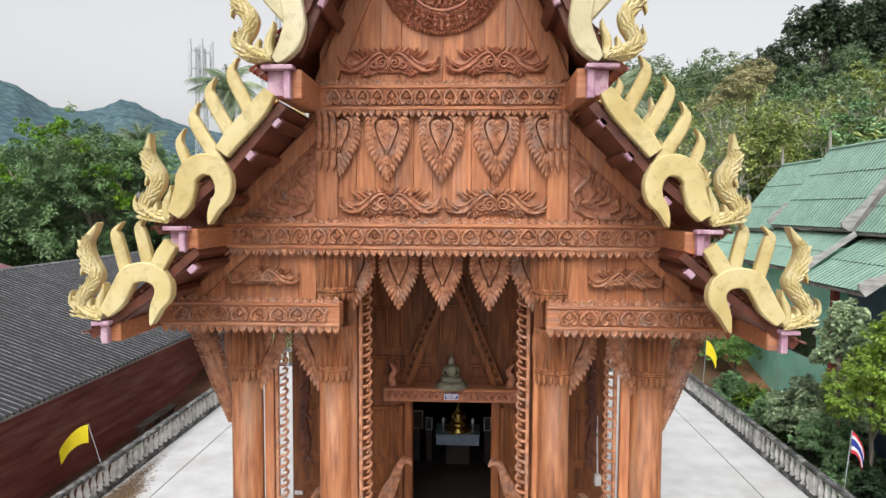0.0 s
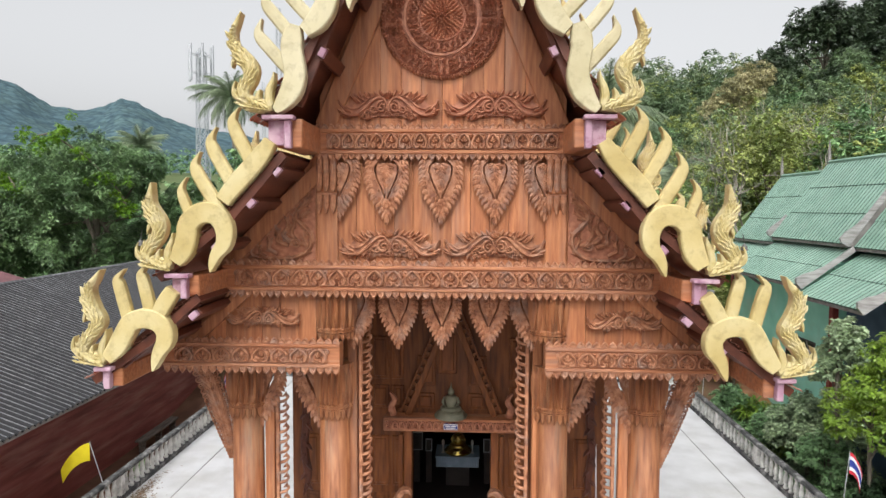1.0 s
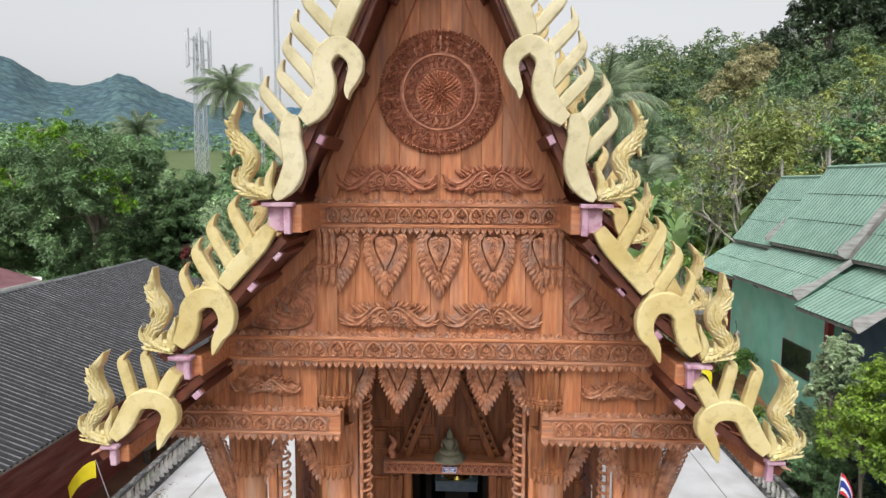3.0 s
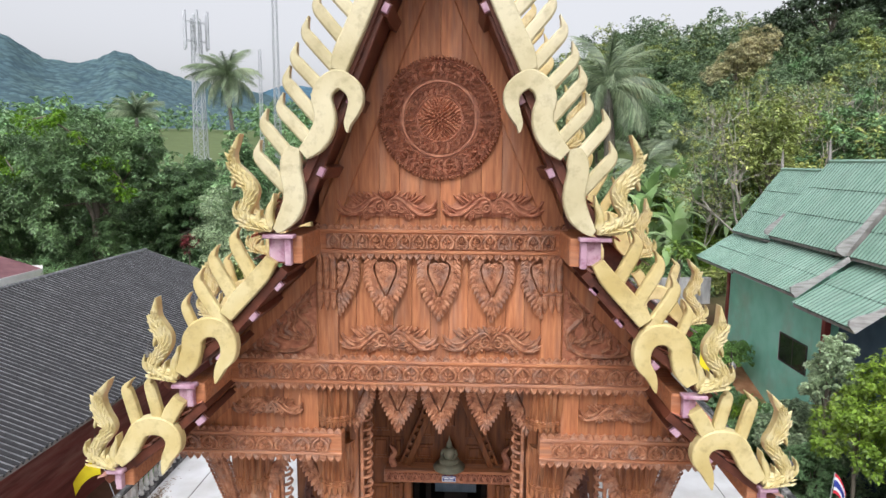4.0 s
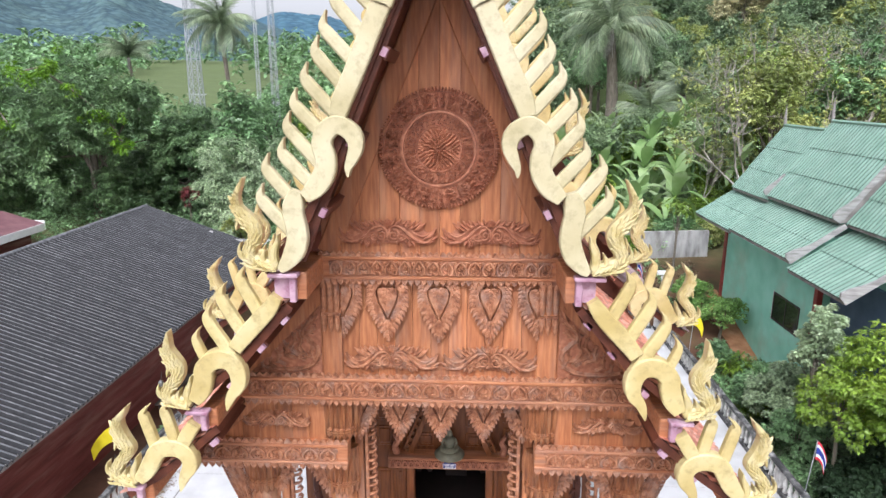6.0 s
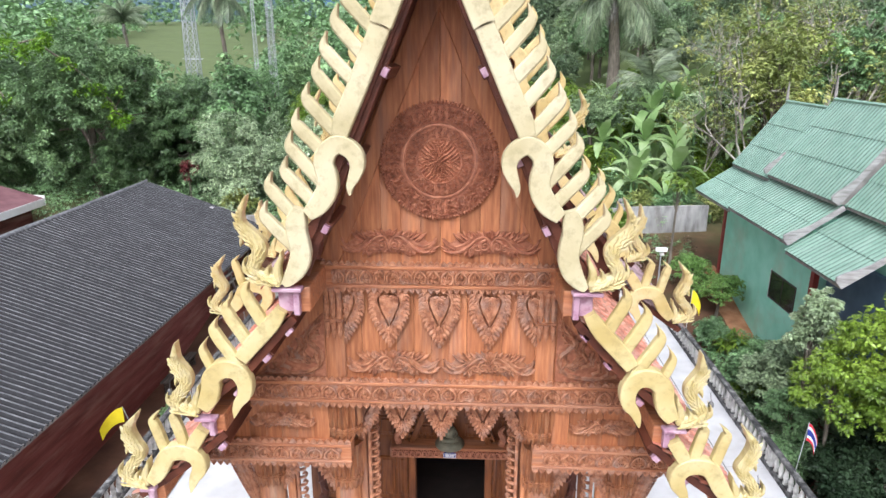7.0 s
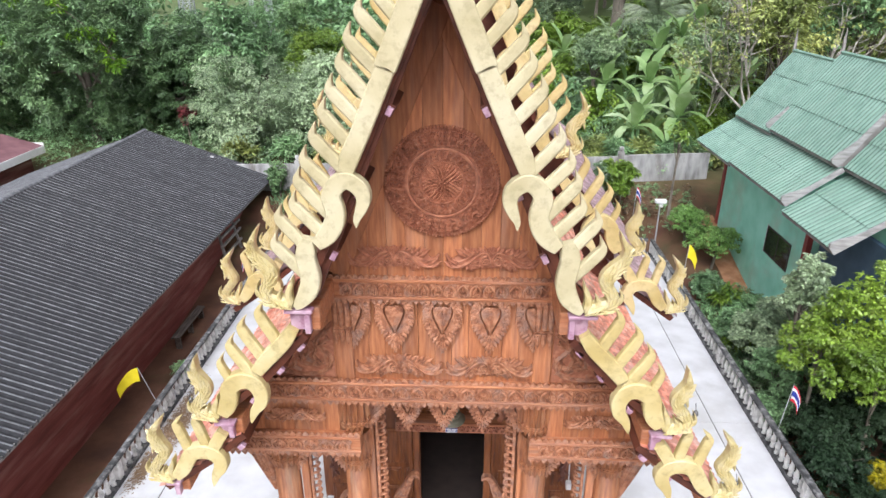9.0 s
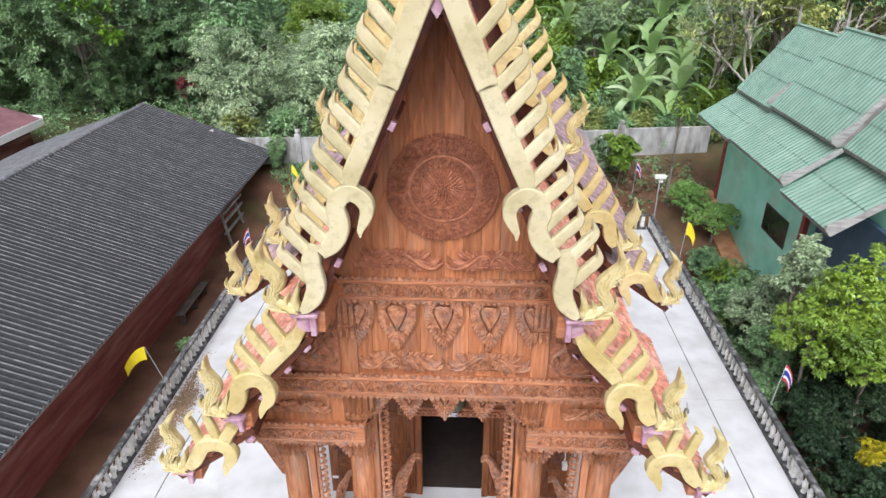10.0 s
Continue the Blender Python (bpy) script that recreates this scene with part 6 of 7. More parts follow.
flag(-8.72, 15.25, -1.3, 0.10, -0.42, "yellow", 0.78, 0.46, 0.62)
flag(8.66, 23.2, -1.3, 0.86, 0.10, "yellow", 0.42, 0.55, 0.6)
flag(8.72, 14.5, -1.3, 0.58, 0.16, "national", 0.30, 0.50, 0.5)
flag(-8.62, 23.5, -1.3, 0.1, -0.06, "national", 0.3, 0.5, 0.55)
flag(8.0, 29.0, -0.6, 1.3, 0.05, "national", 0.3, 0.5, 0.55)
flag(-8.05, 28.2, -1.3, 1.2, 0.05, "yellow", 0.36, 0.42, 0.4)
post = thing("security_light", "white security lamp on a slim grey pole", "lamp post")
part("pole", Geo().tube([(8.72, 27.4, -1.4), (8.72, 27.4, 1.0)], [0.035, 0.03], 8), metal_grey, post)
part("head", Geo().box(8.45, 8.95, 27.2, 27.4, 1.08, 1.26, 0.03), white_paint, post)
part("bracket", Geo().box(8.66, 8.84, 27.3, 27.42, 0.88, 1.02, 0.02), white_paint, post)


# ---- vegetation ----
def leaf_cloud(rng, lobes, n, ln, w, droop=0.2, sprays=9):
    """Leaves in small sprays on the skins of lobes (x, y, z, r), tilted to the sky; returns one mesh."""
    lobes = np.array(lobes)
    m = max(len(lobes), min(n // 7, len(lobes) * sprays))
    vol = lobes[:, 3] ** 2
    of = rng.choice(len(lobes), m, p=vol / vol.sum())
    d = rng.normal(size=(m, 3))
    d[:, 2] = d[:, 2] * 0.9 + 0.3
    d /= np.linalg.norm(d, axis=1)[:, None]
    heart = lobes[of, :3] + d * (lobes[of, 3] * rng.uniform(0.62, 1.12, m))[:, None]
    reach = np.maximum(lobes[of, 3] * rng.uniform(0.24, 0.46, m), ln * 0.55)
    pick = rng.choice(m, n)
    e = rng.normal(size=(n, 3))
    e[:, 2] = e[:, 2] * 0.75 + 0.35
    e += d[pick] * 0.7
    e /= np.linalg.norm(e, axis=1)[:, None]
    c = heart[pick] + e * (reach[pick] * rng.uniform(0.35, 1.0, n))[:, None]
    up = e * 0.55 + rng.normal(size=(n, 3)) * 0.30
    up[:, 2] += 0.75
    up /= np.linalg.norm(up, axis=1)[:, None]
    along = e + rng.normal(size=(n, 3)) * 0.55
    along[:, 2] = along[:, 2] * 0.5 - droop * 1.3
    along -= up * (along * up).sum(1)[:, None] * 0.8
    along /= np.linalg.norm(along, axis=1)[:, None] + 1e-6
    side = np.cross(along, up)
    side /= np.linalg.norm(side, axis=1)[:, None] + 1e-6
    size = rng.uniform(0.6, 1.35, n)[:, None]
    a = c
    tip = c + along * ln * size - up * ln * 0.12
    mid = c + along * ln * 0.45 * size
    l = mid + side * w * 0.5 * size + up * w * 0.12
    r = mid - side * w * 0.5 * size + up * w * 0.12
    v = np.stack([a, l, tip, r], 1).reshape(-1, 3)
    k = np.arange(n)[:, None] * 4
    tri = np.concatenate([k + np.array([0, 1, 2]), k + np.array([0, 2, 3])], 1).reshape(-1, 3)
    me = bpy.data.meshes.new("crown")
    me.vertices.add(len(v))
    me.vertices.foreach_set("co", v.ravel())
    me.loops.add(len(tri) * 3)
    me.loops.foreach_set("vertex_index", tri.ravel())
    me.polygons.add(len(tri))
    me.polygons.foreach_set("loop_start", np.arange(len(tri)) * 3)
    me.polygons.foreach_set("loop_total", np.full(len(tri), 3))
    me.update(calc_edges=True)
    return me


def crown_lobes(rng, rx, rz, z, n, lobe, full=False):
    out = []
    for _ in range(n):
        d = rng.normal(size=3)
        d /= np.linalg.norm(d)
        if d[2] < -0.35 and not full:
            d[2] *= -0.6
        q = rng.uniform(0.55, 0.98)
        out.append((d[0] * rx * q, d[1] * rx * q, z + d[2] * rz * q, lobe * rng.uniform(0.6, 1.15)))
    return out


def tree(name, label, at, height, rx, rz, lobes, leaves, ln, w, leaf, seed, lobe=None, trunk=0.2, sparse=False, droop=0.25, category="tree", group="", low=False):
    """A tapered trunk with limbs and an uneven crown of leaf clumps."""
    rng = np.random.RandomState(seed)
    t = thing(name, label, category, group, at=(at[0], at[1], at[2] if len(at) > 2 else ground_z(at[0], at[1]) - 0.05))
    lobe = lobe or rx * 0.33
    zc = height - rz - lobe * 0.5
    if low:
        rz = (height - lobe * 0.4) / 2
        zc = rz
    cl = crown_lobes(rng, rx - lobe * 0.4, rz, zc, lobes, lobe, low)
    g = Geo()
    bend = rng.uniform(-0.3, 0.3, 2)
    g.tube([(0, 0, -0.3), (bend[0] * 0.4, bend[1] * 0.4, zc * 0.45), (bend[0], bend[1], zc * 0.9), (bend[0], bend[1], zc + rz * 0.3)], [trunk * 1.25, trunk * 0.9, trunk * 0.65, trunk * 0.25], 8)
    for i in rng.permutation(len(cl))[:14 if sparse else 9]:
        x, y, z, _ = cl[i]
        z0 = zc * rng.uniform(0.55, 0.95)
        g.tube([(bend[0] * z0 / zc, bend[1] * z0 / zc, z0), (x * 0.5, y * 0.5, (z + z0) / 2 + 0.1), (x, y, z)], [trunk * 0.42, trunk * 0.25, trunk * 0.06], 5)
    if category != "creeper":
        part("trunk", g, bark, t, smooth=True)
    part("crown", leaf_cloud(rng, cl, leaves, ln, w, droop), leaf, t)
    return t


# broad mango trees beyond the long hall
for k, (x, y, h, rx, rz, m) in enumerate(((-23.0, 38.8, 10.7, 4.7, 5.2, leaf_mango), (-30.0, 39.5, 9.0, 4.4, 5.0, leaf_mango), (-18.0, 41.5, 7.0, 3.4, 4.2, leaf_mango), (-28.5, 46, 9.0, 4.6, 5.5, leaf_mango),
                                          (-37, 43, 8.8, 5.0, 5.0, leaf_mango), (-14.6, 47.0, 8.4, 2.6, 4.4, leaf_mid), (-21, 50, 7.5, 3.6, 4.2, leaf_mango), (-11.6, 45.0, 8.2, 2.0, 3, leaf_mango), (-17.2, 46, 6.8, 2.6, 3, leaf_grey))):
    tree("mango_tree", "dense dark-green broadleaf tree behind the long hall", (x, y), h, rx, rz, 84, 72000 if y < 44 else 26000, 0.22, 0.080, m, 10 + k, lobe=rx * 0.25, trunk=0.3, group="mango trees", low=True)
vr = np.random.RandomState(61)
for trail in (((-22.8, 35.0, 9.7), (-21.6, 34.8, 9.0), (-20.4, 35.0, 7.9), (-19.6, 35.3, 6.8), (-19.2, 35.6, 5.6)), ((-25.0, 35.6, 9.4), (-24.0, 35.0, 9.9), (-23.0, 35.6, 10.2)), ((-26.4, 35.8, 7.6), (-25.6, 35.2, 7.0))):
    lobes = []
    for x, y, z in trail:
        for _ in range(4):
            lobes.append((x + vr.normal() * 0.45 - trail[0][0], y + vr.normal() * 0.2 - trail[0][1], z + vr.normal() * 0.4 - trail[0][2], vr.uniform(0.2, 0.38)))
    v = thing("vine", "bright green creeper draped over the tree crown", "creeper", "creepers", at=trail[0])
    part("stem", Geo().tube([(x - trail[0][0], y - trail[0][1] + 0.3, z - trail[0][2]) for x, y, z in trail], [0.05] * len(trail), 5), bark, v)
    part("foliage", leaf_cloud(vr, lobes, 260 * len(trail), 0.20, 0.10, 0.3), leaf_vine, v)
for k, (x, y, h, rx, m) in enumerate(((-12.2, 36.4, 5.6, 3.5, leaf_feather), (-7.6, 36.6, 5.8, 3.4, leaf_feather), (-9.5, 41.5, 6.8, 2.6, leaf_lime), (-4.5, 40, 7, 3.0, leaf_mid), (0.5, 44, 8, 3.4, leaf_mid))):
    tree("fruit_tree", "rounded grey-green fruit tree behind the boundary wall", (x, y), h, rx, rx * 0.85, 70, 34000, 0.18, 0.070, m, 30 + k, trunk=0.16, group="fruit trees", low=True)
tree("tall_tree", "tall narrow mid-green tree before the palm", (-13.4, 38.4), 9.4, 1.6, 4.0, 44, 9000, 0.28, 0.12, leaf_mid, 48, lobe=0.6, trunk=0.12, low=True)
tree("shrub", "dark blue-green climber on the wall beside the hall", (-9.2, 30.25), 1.95, 0.55, 0.95, 18, 3600, 0.13, 0.065, leaf_mango, 41, trunk=0.05, category="shrub", low=True)
tree("shrub", "red-leaved shrub beside the hut", (-16.3, 37.0), 3.3, 0.5, 1.1, 8, 420, 0.22, 0.10, leaf_red, 42, trunk=0.05, category="shrub")
# behind the temple, right side
tree("fruit_tree", "round dusky grey-green tree behind the boundary wall", (8.3, 43.0), 5.9, 1.75, 1.5, 50, 14000, 0.16, 0.07, leaf_grey, 43, lobe=0.5, trunk=0.14)
tree("young_tree", "leafy light-green young tree at the terrace corner", (7.4, 29.6), 2.7, 0.95, 1.2, 16, 3600, 0.22, 0.10, leaf_lime, 44, trunk=0.05)
tree("young_tree", "bushy grey-green young tree at the terrace corner", (6.2, 29.4), 2.3, 0.9, 1.1, 16, 3600, 0.2, 0.07, leaf_grey, 45, trunk=0.05)
tree("young_tree", "tall slim tree behind the hall roof", (5.2, 33.5), 5.2, 1.3, 2.2, 18, 4500, 0.22, 0.10, leaf_mid, 46, trunk=0.07)
tree("slim_tree", "slim bare-stemmed sapling before the boundary wall", (9.7, 29.2), 4.9, 0.7, 1.2, 9, 190, 0.24, 0.10, leaf_lime, 47, trunk=0.06, sparse=True)
# garden right of the terrace
def planted(beds, seed):
    """Shrubs and small trees of one bed: x, y, height, radius, half depth of the crown, leaf, leaf length, label."""
    for k, (x, y, h, r, rz, m, ln, lab) in enumerate(beds):
        tree("garden_shrub" if h < 2 else "garden_tree", lab, (x, y), h + 0.25, r, rz, 26, 14000 if r > 1.1 else 7000, ln * 0.72, ln * 0.42, m, seed + k, lobe=r * 0.30, trunk=0.06, category="shrub" if h < 2 else "tree")


house_bed = [
    (10.6, 25.4, 1.9, 1.05, 0.8, leaf_lush, 0.13, "bushy bright-green shrub beside the terrace"),
    (10.0, 27.2, 1.5, 0.85, 0.6, leaf_lush, 0.13, "bushy bright-green shrub beside the terrace"),
    (11.0, 22.2, 0.9, 0.7, 0.4, leaf_mid, 0.15, "low green shrub under the house wall"),
    (10.0, 20.6, 1.3, 0.9, 0.6, leaf_mid, 0.16, "leafy green shrub beside the balustrade"),
    (9.8, 23.4, 1.0, 0.8, 0.5, leaf_mid, 0.15, "low green shrub beside the balustrade"),
    (11.4, 19.4, 2.6, 1.2, 1.1, leaf_feather, 0.17, "feathery grey-green shrub beside the house"),
    (10.1, 18.6, 2.5, 1.15, 1.0, leaf_feather, 0.17, "feathery grey-green shrub in the garden"),
    (10.0, 16.9, 5.5, 0.8, 1.7, leaf_feather, 0.17, "slender feathery grey-green tree beside the house"),
    (9.7, 16.9, 2.0, 0.9, 0.8, leaf_mid, 0.15, "leafy green shrub in the garden"),
    (9.75, 15.1, 3.9, 1.1, 0.9, leaf_lime, 0.15, "spreading lime-green tree beside the balustrade"),
    (10.8, 15.3, 5.3, 1.1, 1.4, leaf_lime, 0.15, "spreading lime-green tree in the garden"),
    (10.7, 13.9, 4.5, 1.15, 1.2, leaf_lime, 0.15, "spreading lime-green tree in the garden"),
    (12.2, 14.7, 5.0, 1.3, 1.5, leaf_lime, 0.15, "spreading lime-green tree in the garden"),
    (11.6, 16.0, 3.4, 1.3, 1.2, leaf_mid, 0.16, "dense green tree in the garden")]
planted(house_bed, 70)
garden_bed = [
    (13.0, 12.6, 1.9, 1.6, 0.9, leaf_shade, 0.16, "garden shrub with leaves darkened for the shade"),
    (10.3, 11.6, 1.3, 1.2, 0.8, leaf_shade, 0.16, "garden shrub with leaves darkened for the shade"),
    (10.4, 9.8, 1.0, 1.2, 0.7, leaf_shade, 0.16, "garden shrub with leaves darkened for the shade"),
    (11.3, 14.7, 2.6, 1.2, 1.2, leaf_shade, 0.16, "tall shrub with leaves darkened for the shade of the garden trees"),
    (12.4, 13.6, 2.8, 1.3, 1.3, leaf_shade, 0.16, "tall shrub with leaves darkened for the shade of the garden trees"),
    (10.1, 14.6, 1.7, 0.9, 0.8, leaf_shade, 0.16, "garden shrub with leaves darkened for the shade"),
    (9.9, 13.6, 1.3, 0.9, 0.7, leaf_shade, 0.16, "garden shrub with leaves darkened for the shade"),
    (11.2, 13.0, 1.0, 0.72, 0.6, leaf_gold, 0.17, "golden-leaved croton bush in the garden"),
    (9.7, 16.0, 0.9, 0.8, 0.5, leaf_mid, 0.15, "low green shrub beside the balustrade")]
planted(garden_bed, 90)
tree("shrub", "low weeds on the bare earth", (-9.25, 17.6), 0.6, 0.4, 0.3, 6, 500, 0.14, 0.06, leaf_mid, 93, trunk=0.02, category="weeds")


# grass and litter on the ground, one loose layer
def tufts(name, label, x0, x1, y0, y1, n, h, leaf, seed):
    rng = np.random.RandomState(seed)
    g = Geo()
    for _ in range(n):
        x, y = rng.uniform(x0, x1), rng.uniform(y0, y1)
        z = ground_z(x, y)
        for _ in range(4):
            a, b = rng.uniform(0, 6.28), rng.uniform(0.4, 1.2)
            dx, dy = math.cos(a), math.sin(a)
            hh = h * rng.uniform(0.5, 1.4)
            w = hh * 0.16
            g.add([(x - dy * w, y + dx * w, z - 0.02), (x + dy * w, y - dx * w, z - 0.02), (x + dx * hh * b, y + dy * hh * b, z + hh)], [(0, 1, 2)])
    return tagged(part(name, g, leaf), label, "grass", kind="stuff")


tufts("grass", "patchy green grass behind the terrace", -9.5, -4, 27.8, 31, 1800, 0.16, leaf_mid, 1)
def ground_cover(name, label, x0, x1, y0, y1, clumps, size, leaves, ln, leaf, seed, category="undergrowth"):
    """Low leafy growth: many small mounds of leaves on the ground."""
    rng = np.random.RandomState(seed)
    mounds = []
    for x, y in zip(rng.uniform(x0, x1, clumps), rng.uniform(y0, y1, clumps)):
        q = size * rng.uniform(0.5, 1.4)
        mounds.append((x, y, ground_z(x, y) + q * 0.35, q))
    return tagged(part(name, leaf_cloud(rng, mounds, leaves, ln, ln * 0.45, 0.1, 5), leaf), label, category, kind="stuff")


ground_cover("undergrowth", "mixed green undergrowth in the garden", 8.95, 11.4, 16.5, 24, 170, 0.26, 17000, 0.11, leaf_mid, 2)
ground_cover("undergrowth", "pale grey-green weeds in the garden", 9.2, 12.5, 17.0, 21, 90, 0.34, 12000, 0.12, leaf_feather, 22)
ground_cover("undergrowth", "undergrowth coloured dark for the shade beneath the garden trees", 8.95, 18, 5.5, 16.5, 420, 0.42, 42000, 0.14, leaf_shade, 12)
ground_cover("undergrowth", "weeds before the boundary wall", 5.5, 11.2, 27.9, 31.6, 120, 0.16, 9000, 0.09, leaf_mid, 3)
ground_cover("leaf_litter", "dead leaves on the ground before the boundary wall", 5.5, 11.4, 27.8, 31.8, 220, 0.10, 9000, 0.10, leaf_litter, 23, "leaf litter")
g = Geo()
lr = np.random.RandomState(13)
for cx, cy, sx, sy, n in ((-7.95, 14.5, 0.17, 0.50, 2600), (-8.08, 12.9, 0.11, 0.38, 1200), (-8.12, 15.7, 0.08, 0.6, 600)):
    for _ in range(n):
        x, y, a, q = lr.normal(cx, sx), lr.normal(cy, sy), lr.uniform(0, 6.28), lr.uniform(0.012, 0.04)
        dx, dy, lift = q * math.cos(a), q * math.sin(a), lr.uniform(0.0, 0.012)
        g.add([(x - dx, y - dy, TZ + 0.004), (x + dy * 0.6, y - dx * 0.6, TZ + 0.004 + lift), (x + dx, y + dy, TZ + 0.006 + lift), (x - dy * 0.6, y + dx * 0.6, TZ + 0.004)], [(0, 1, 2, 3)])
tagged(part("leaf_litter", g, leaf_litter), "dry brown moss and litter on the pale terrace", "leaf litter", kind="stuff")
ground_cover("undergrowth", "rank green undergrowth beyond the boundary wall", -34, 30, 32.8, 50, 1500, 0.75, 110000, 0.17, leaf_mid, 4)


# banana plants
def blade(ln, w, arch, tear, rng):
    """One banana leaf along +x, arching down, with torn edges."""
    g = Geo()
    n = 12
    vs = []
    for k in range(n + 1):
        t = k / n
        x = ln * (t - 0.12 * arch * t * t)
        z = ln * (0.55 * t - arch * t * t)
        hw = w * math.sin(math.pi * (0.08 + 0.90 * t)) ** 0.7
        e1, e2 = rng.uniform(1 - tear, 1, 2)
        vs += [(x, hw * e1, z + hw * 0.28), (x, 0, z), (x, -hw * e2, z + hw * 0.28)]
    fs = []
    for k in range(n):
        fs += [(3 * k, 3 * k + 1, 3 * k + 4, 3 * k + 3), (3 * k + 1, 3 * k + 2, 3 * k + 5, 3 * k + 4)]
    return g.add(vs, fs)


brng = np.random.RandomState(8)
BLADES = [blade(1.8, 0.34, a, 0.4, brng) for a in (0.35, 0.6, 0.85, 1.1)]
BLADES = [b.mesh("banana_leaf", True) for b in BLADES]
for b in BLADES:
    b.materials.append(leaf_banana)


def banana(x, y, h, n, seed, size=1.0):
    rng = random.Random(seed)
    p = thing("banana_plant", "banana plant with broad bright-green arching leaves", "banana plant", "banana plants", at=(x, y, ground_z(x, y)))
    part("stem", Geo().tube([(0, 0, -0.1), (0.03, 0, h * 0.6), (0.02, 0.02, h)], [0.13, 0.10, 0.07], 8), leaf_mid, p)
    for k in range(n):
        ob = part("leaf", BLADES[min(3, k * 4 // n)], leaf_banana, p, at=(0.02, 0.02, h - 0.03 * k), turn=(rng.uniform(-12, 12), -50 + 84 * k / n + rng.uniform(-8, 8), k * 137.5 + rng.uniform(-20, 20)))
        ob.scale = (size * rng.uniform(0.85, 1.15),) * 3


for k, (x, y, h, s) in enumerate(((9.0, 34.9, 2.2, 1.1), (11.3, 35.0, 2.7, 1.15), (9.9, 37.4, 2.2, 1.0), (12.6, 39.4, 2.6, 1.1), (13.2, 41, 3.0, 1.2), (11.0, 40.5, 3.0, 1.2), (14.8, 43, 3.2, 1.2),
                                  (8.6, 41.5, 2.8, 1.1), (-4.0, 35.8, 2.4, 1.0), (-5.6, 36.8, 2.6, 1.0), (9.8, 46, 3, 1.2), (13, 47, 3.2, 1.3), (16.5, 40.2, 2.8, 1.0), (7.0, 50, 3, 1.2), (10.5, 51, 3, 1.2), (15.5, 50, 3.2, 1.3), (18.0, 47, 3, 1.2), (17.2, 52, 3.2, 1.3))):
    banana(x, y, h, 10, 100 + k, s)
for k, (x, y) in enumerate(((8.1, 33.6), (9.3, 33.8), (10.3, 33.9), (7.3, 34.4), (11.6, 34.6), (-7, 33.5), (-9.6, 34), (-12, 33.6))):
    tree("shrub", "spiky variegated shrub behind the boundary wall", (x, y), 1.7, 0.8, 0.7, 12, 1500, 0.45, 0.07, leaf_olive if k % 2 else leaf_mid, 120 + k, trunk=0.04, category="shrub", droop=-0.2, group="border shrubs")


pale_bark = mat("pale_grey_bark", [(0.26, 0.235, 0.20), (0.44, 0.41, 0.36)], 0.9, 5, (2, 2, 0.4), 0.5, 25)


def forked_tree(x, y, h, seed, leaf, leaves, label):
    """A slender tree of forking pale limbs with a thin scatter of leaves at its ends."""
    rng = np.random.RandomState(seed)
    t = thing("forked_tree", label, "tree", "pale-barked trees", at=(x, y, ground_z(x, y) - 0.1))
    g, tips = Geo(), []

    def limb(p, d, ln, r, depth):
        q = p + d * ln * 0.5 + Vector(rng.normal(size=3) * 0.05 * ln)
        e = p + d * ln
        g.tube([p, q, e], [r, r * 0.82, r * 0.62], 5)
        if depth == 0:
            tips.append(e)
            return
        for _ in range(3 if depth > 1 else 2):
            n = (d + Vector(rng.normal(size=3) * 0.42) + Vector((0, 0, 0.12))).normalized()
            limb(e, n, ln * rng.uniform(0.6, 0.85), r * 0.6, depth - 1)
        if depth < 3:
            tips.append(e)
    limb(Vector((0, 0, 0)), Vector((rng.normal() * 0.06, rng.normal() * 0.06, 1)).normalized(), h * 0.36, h * 0.0135, 4)
    part("trunk", g, pale_bark, t, smooth=True)
    part("crown", leaf_cloud(rng, [(*p, h * 0.055) for p in tips], leaves, 0.20, 0.10, 0.25, 2), leaf, t)
    return t


for k, (x, y, h, m, n) in enumerate(((14.6, 33.6, 9.0, leaf_olive, 1500), (16.9, 34.4, 9.8, leaf_olive, 1800), (18.6, 37.0, 9.5, leaf_lime, 1500), (21.8, 40.5, 10.5, leaf_olive, 1500), (24.5, 44.0, 11.0, leaf_grey, 900),
                                     (15.4, 40.0, 8.0, leaf_grey, 900), (13.4, 36.8, 5.6, leaf_olive, 700), (19.6, 46.5, 10.0, leaf_olive, 1200), (27.0, 38.0, 11.0, leaf_lime, 1600))):
    forked_tree(x, y, h, 300 + k, m, n, "slender pale-barked tree with thin yellow-green leaves on the slope")


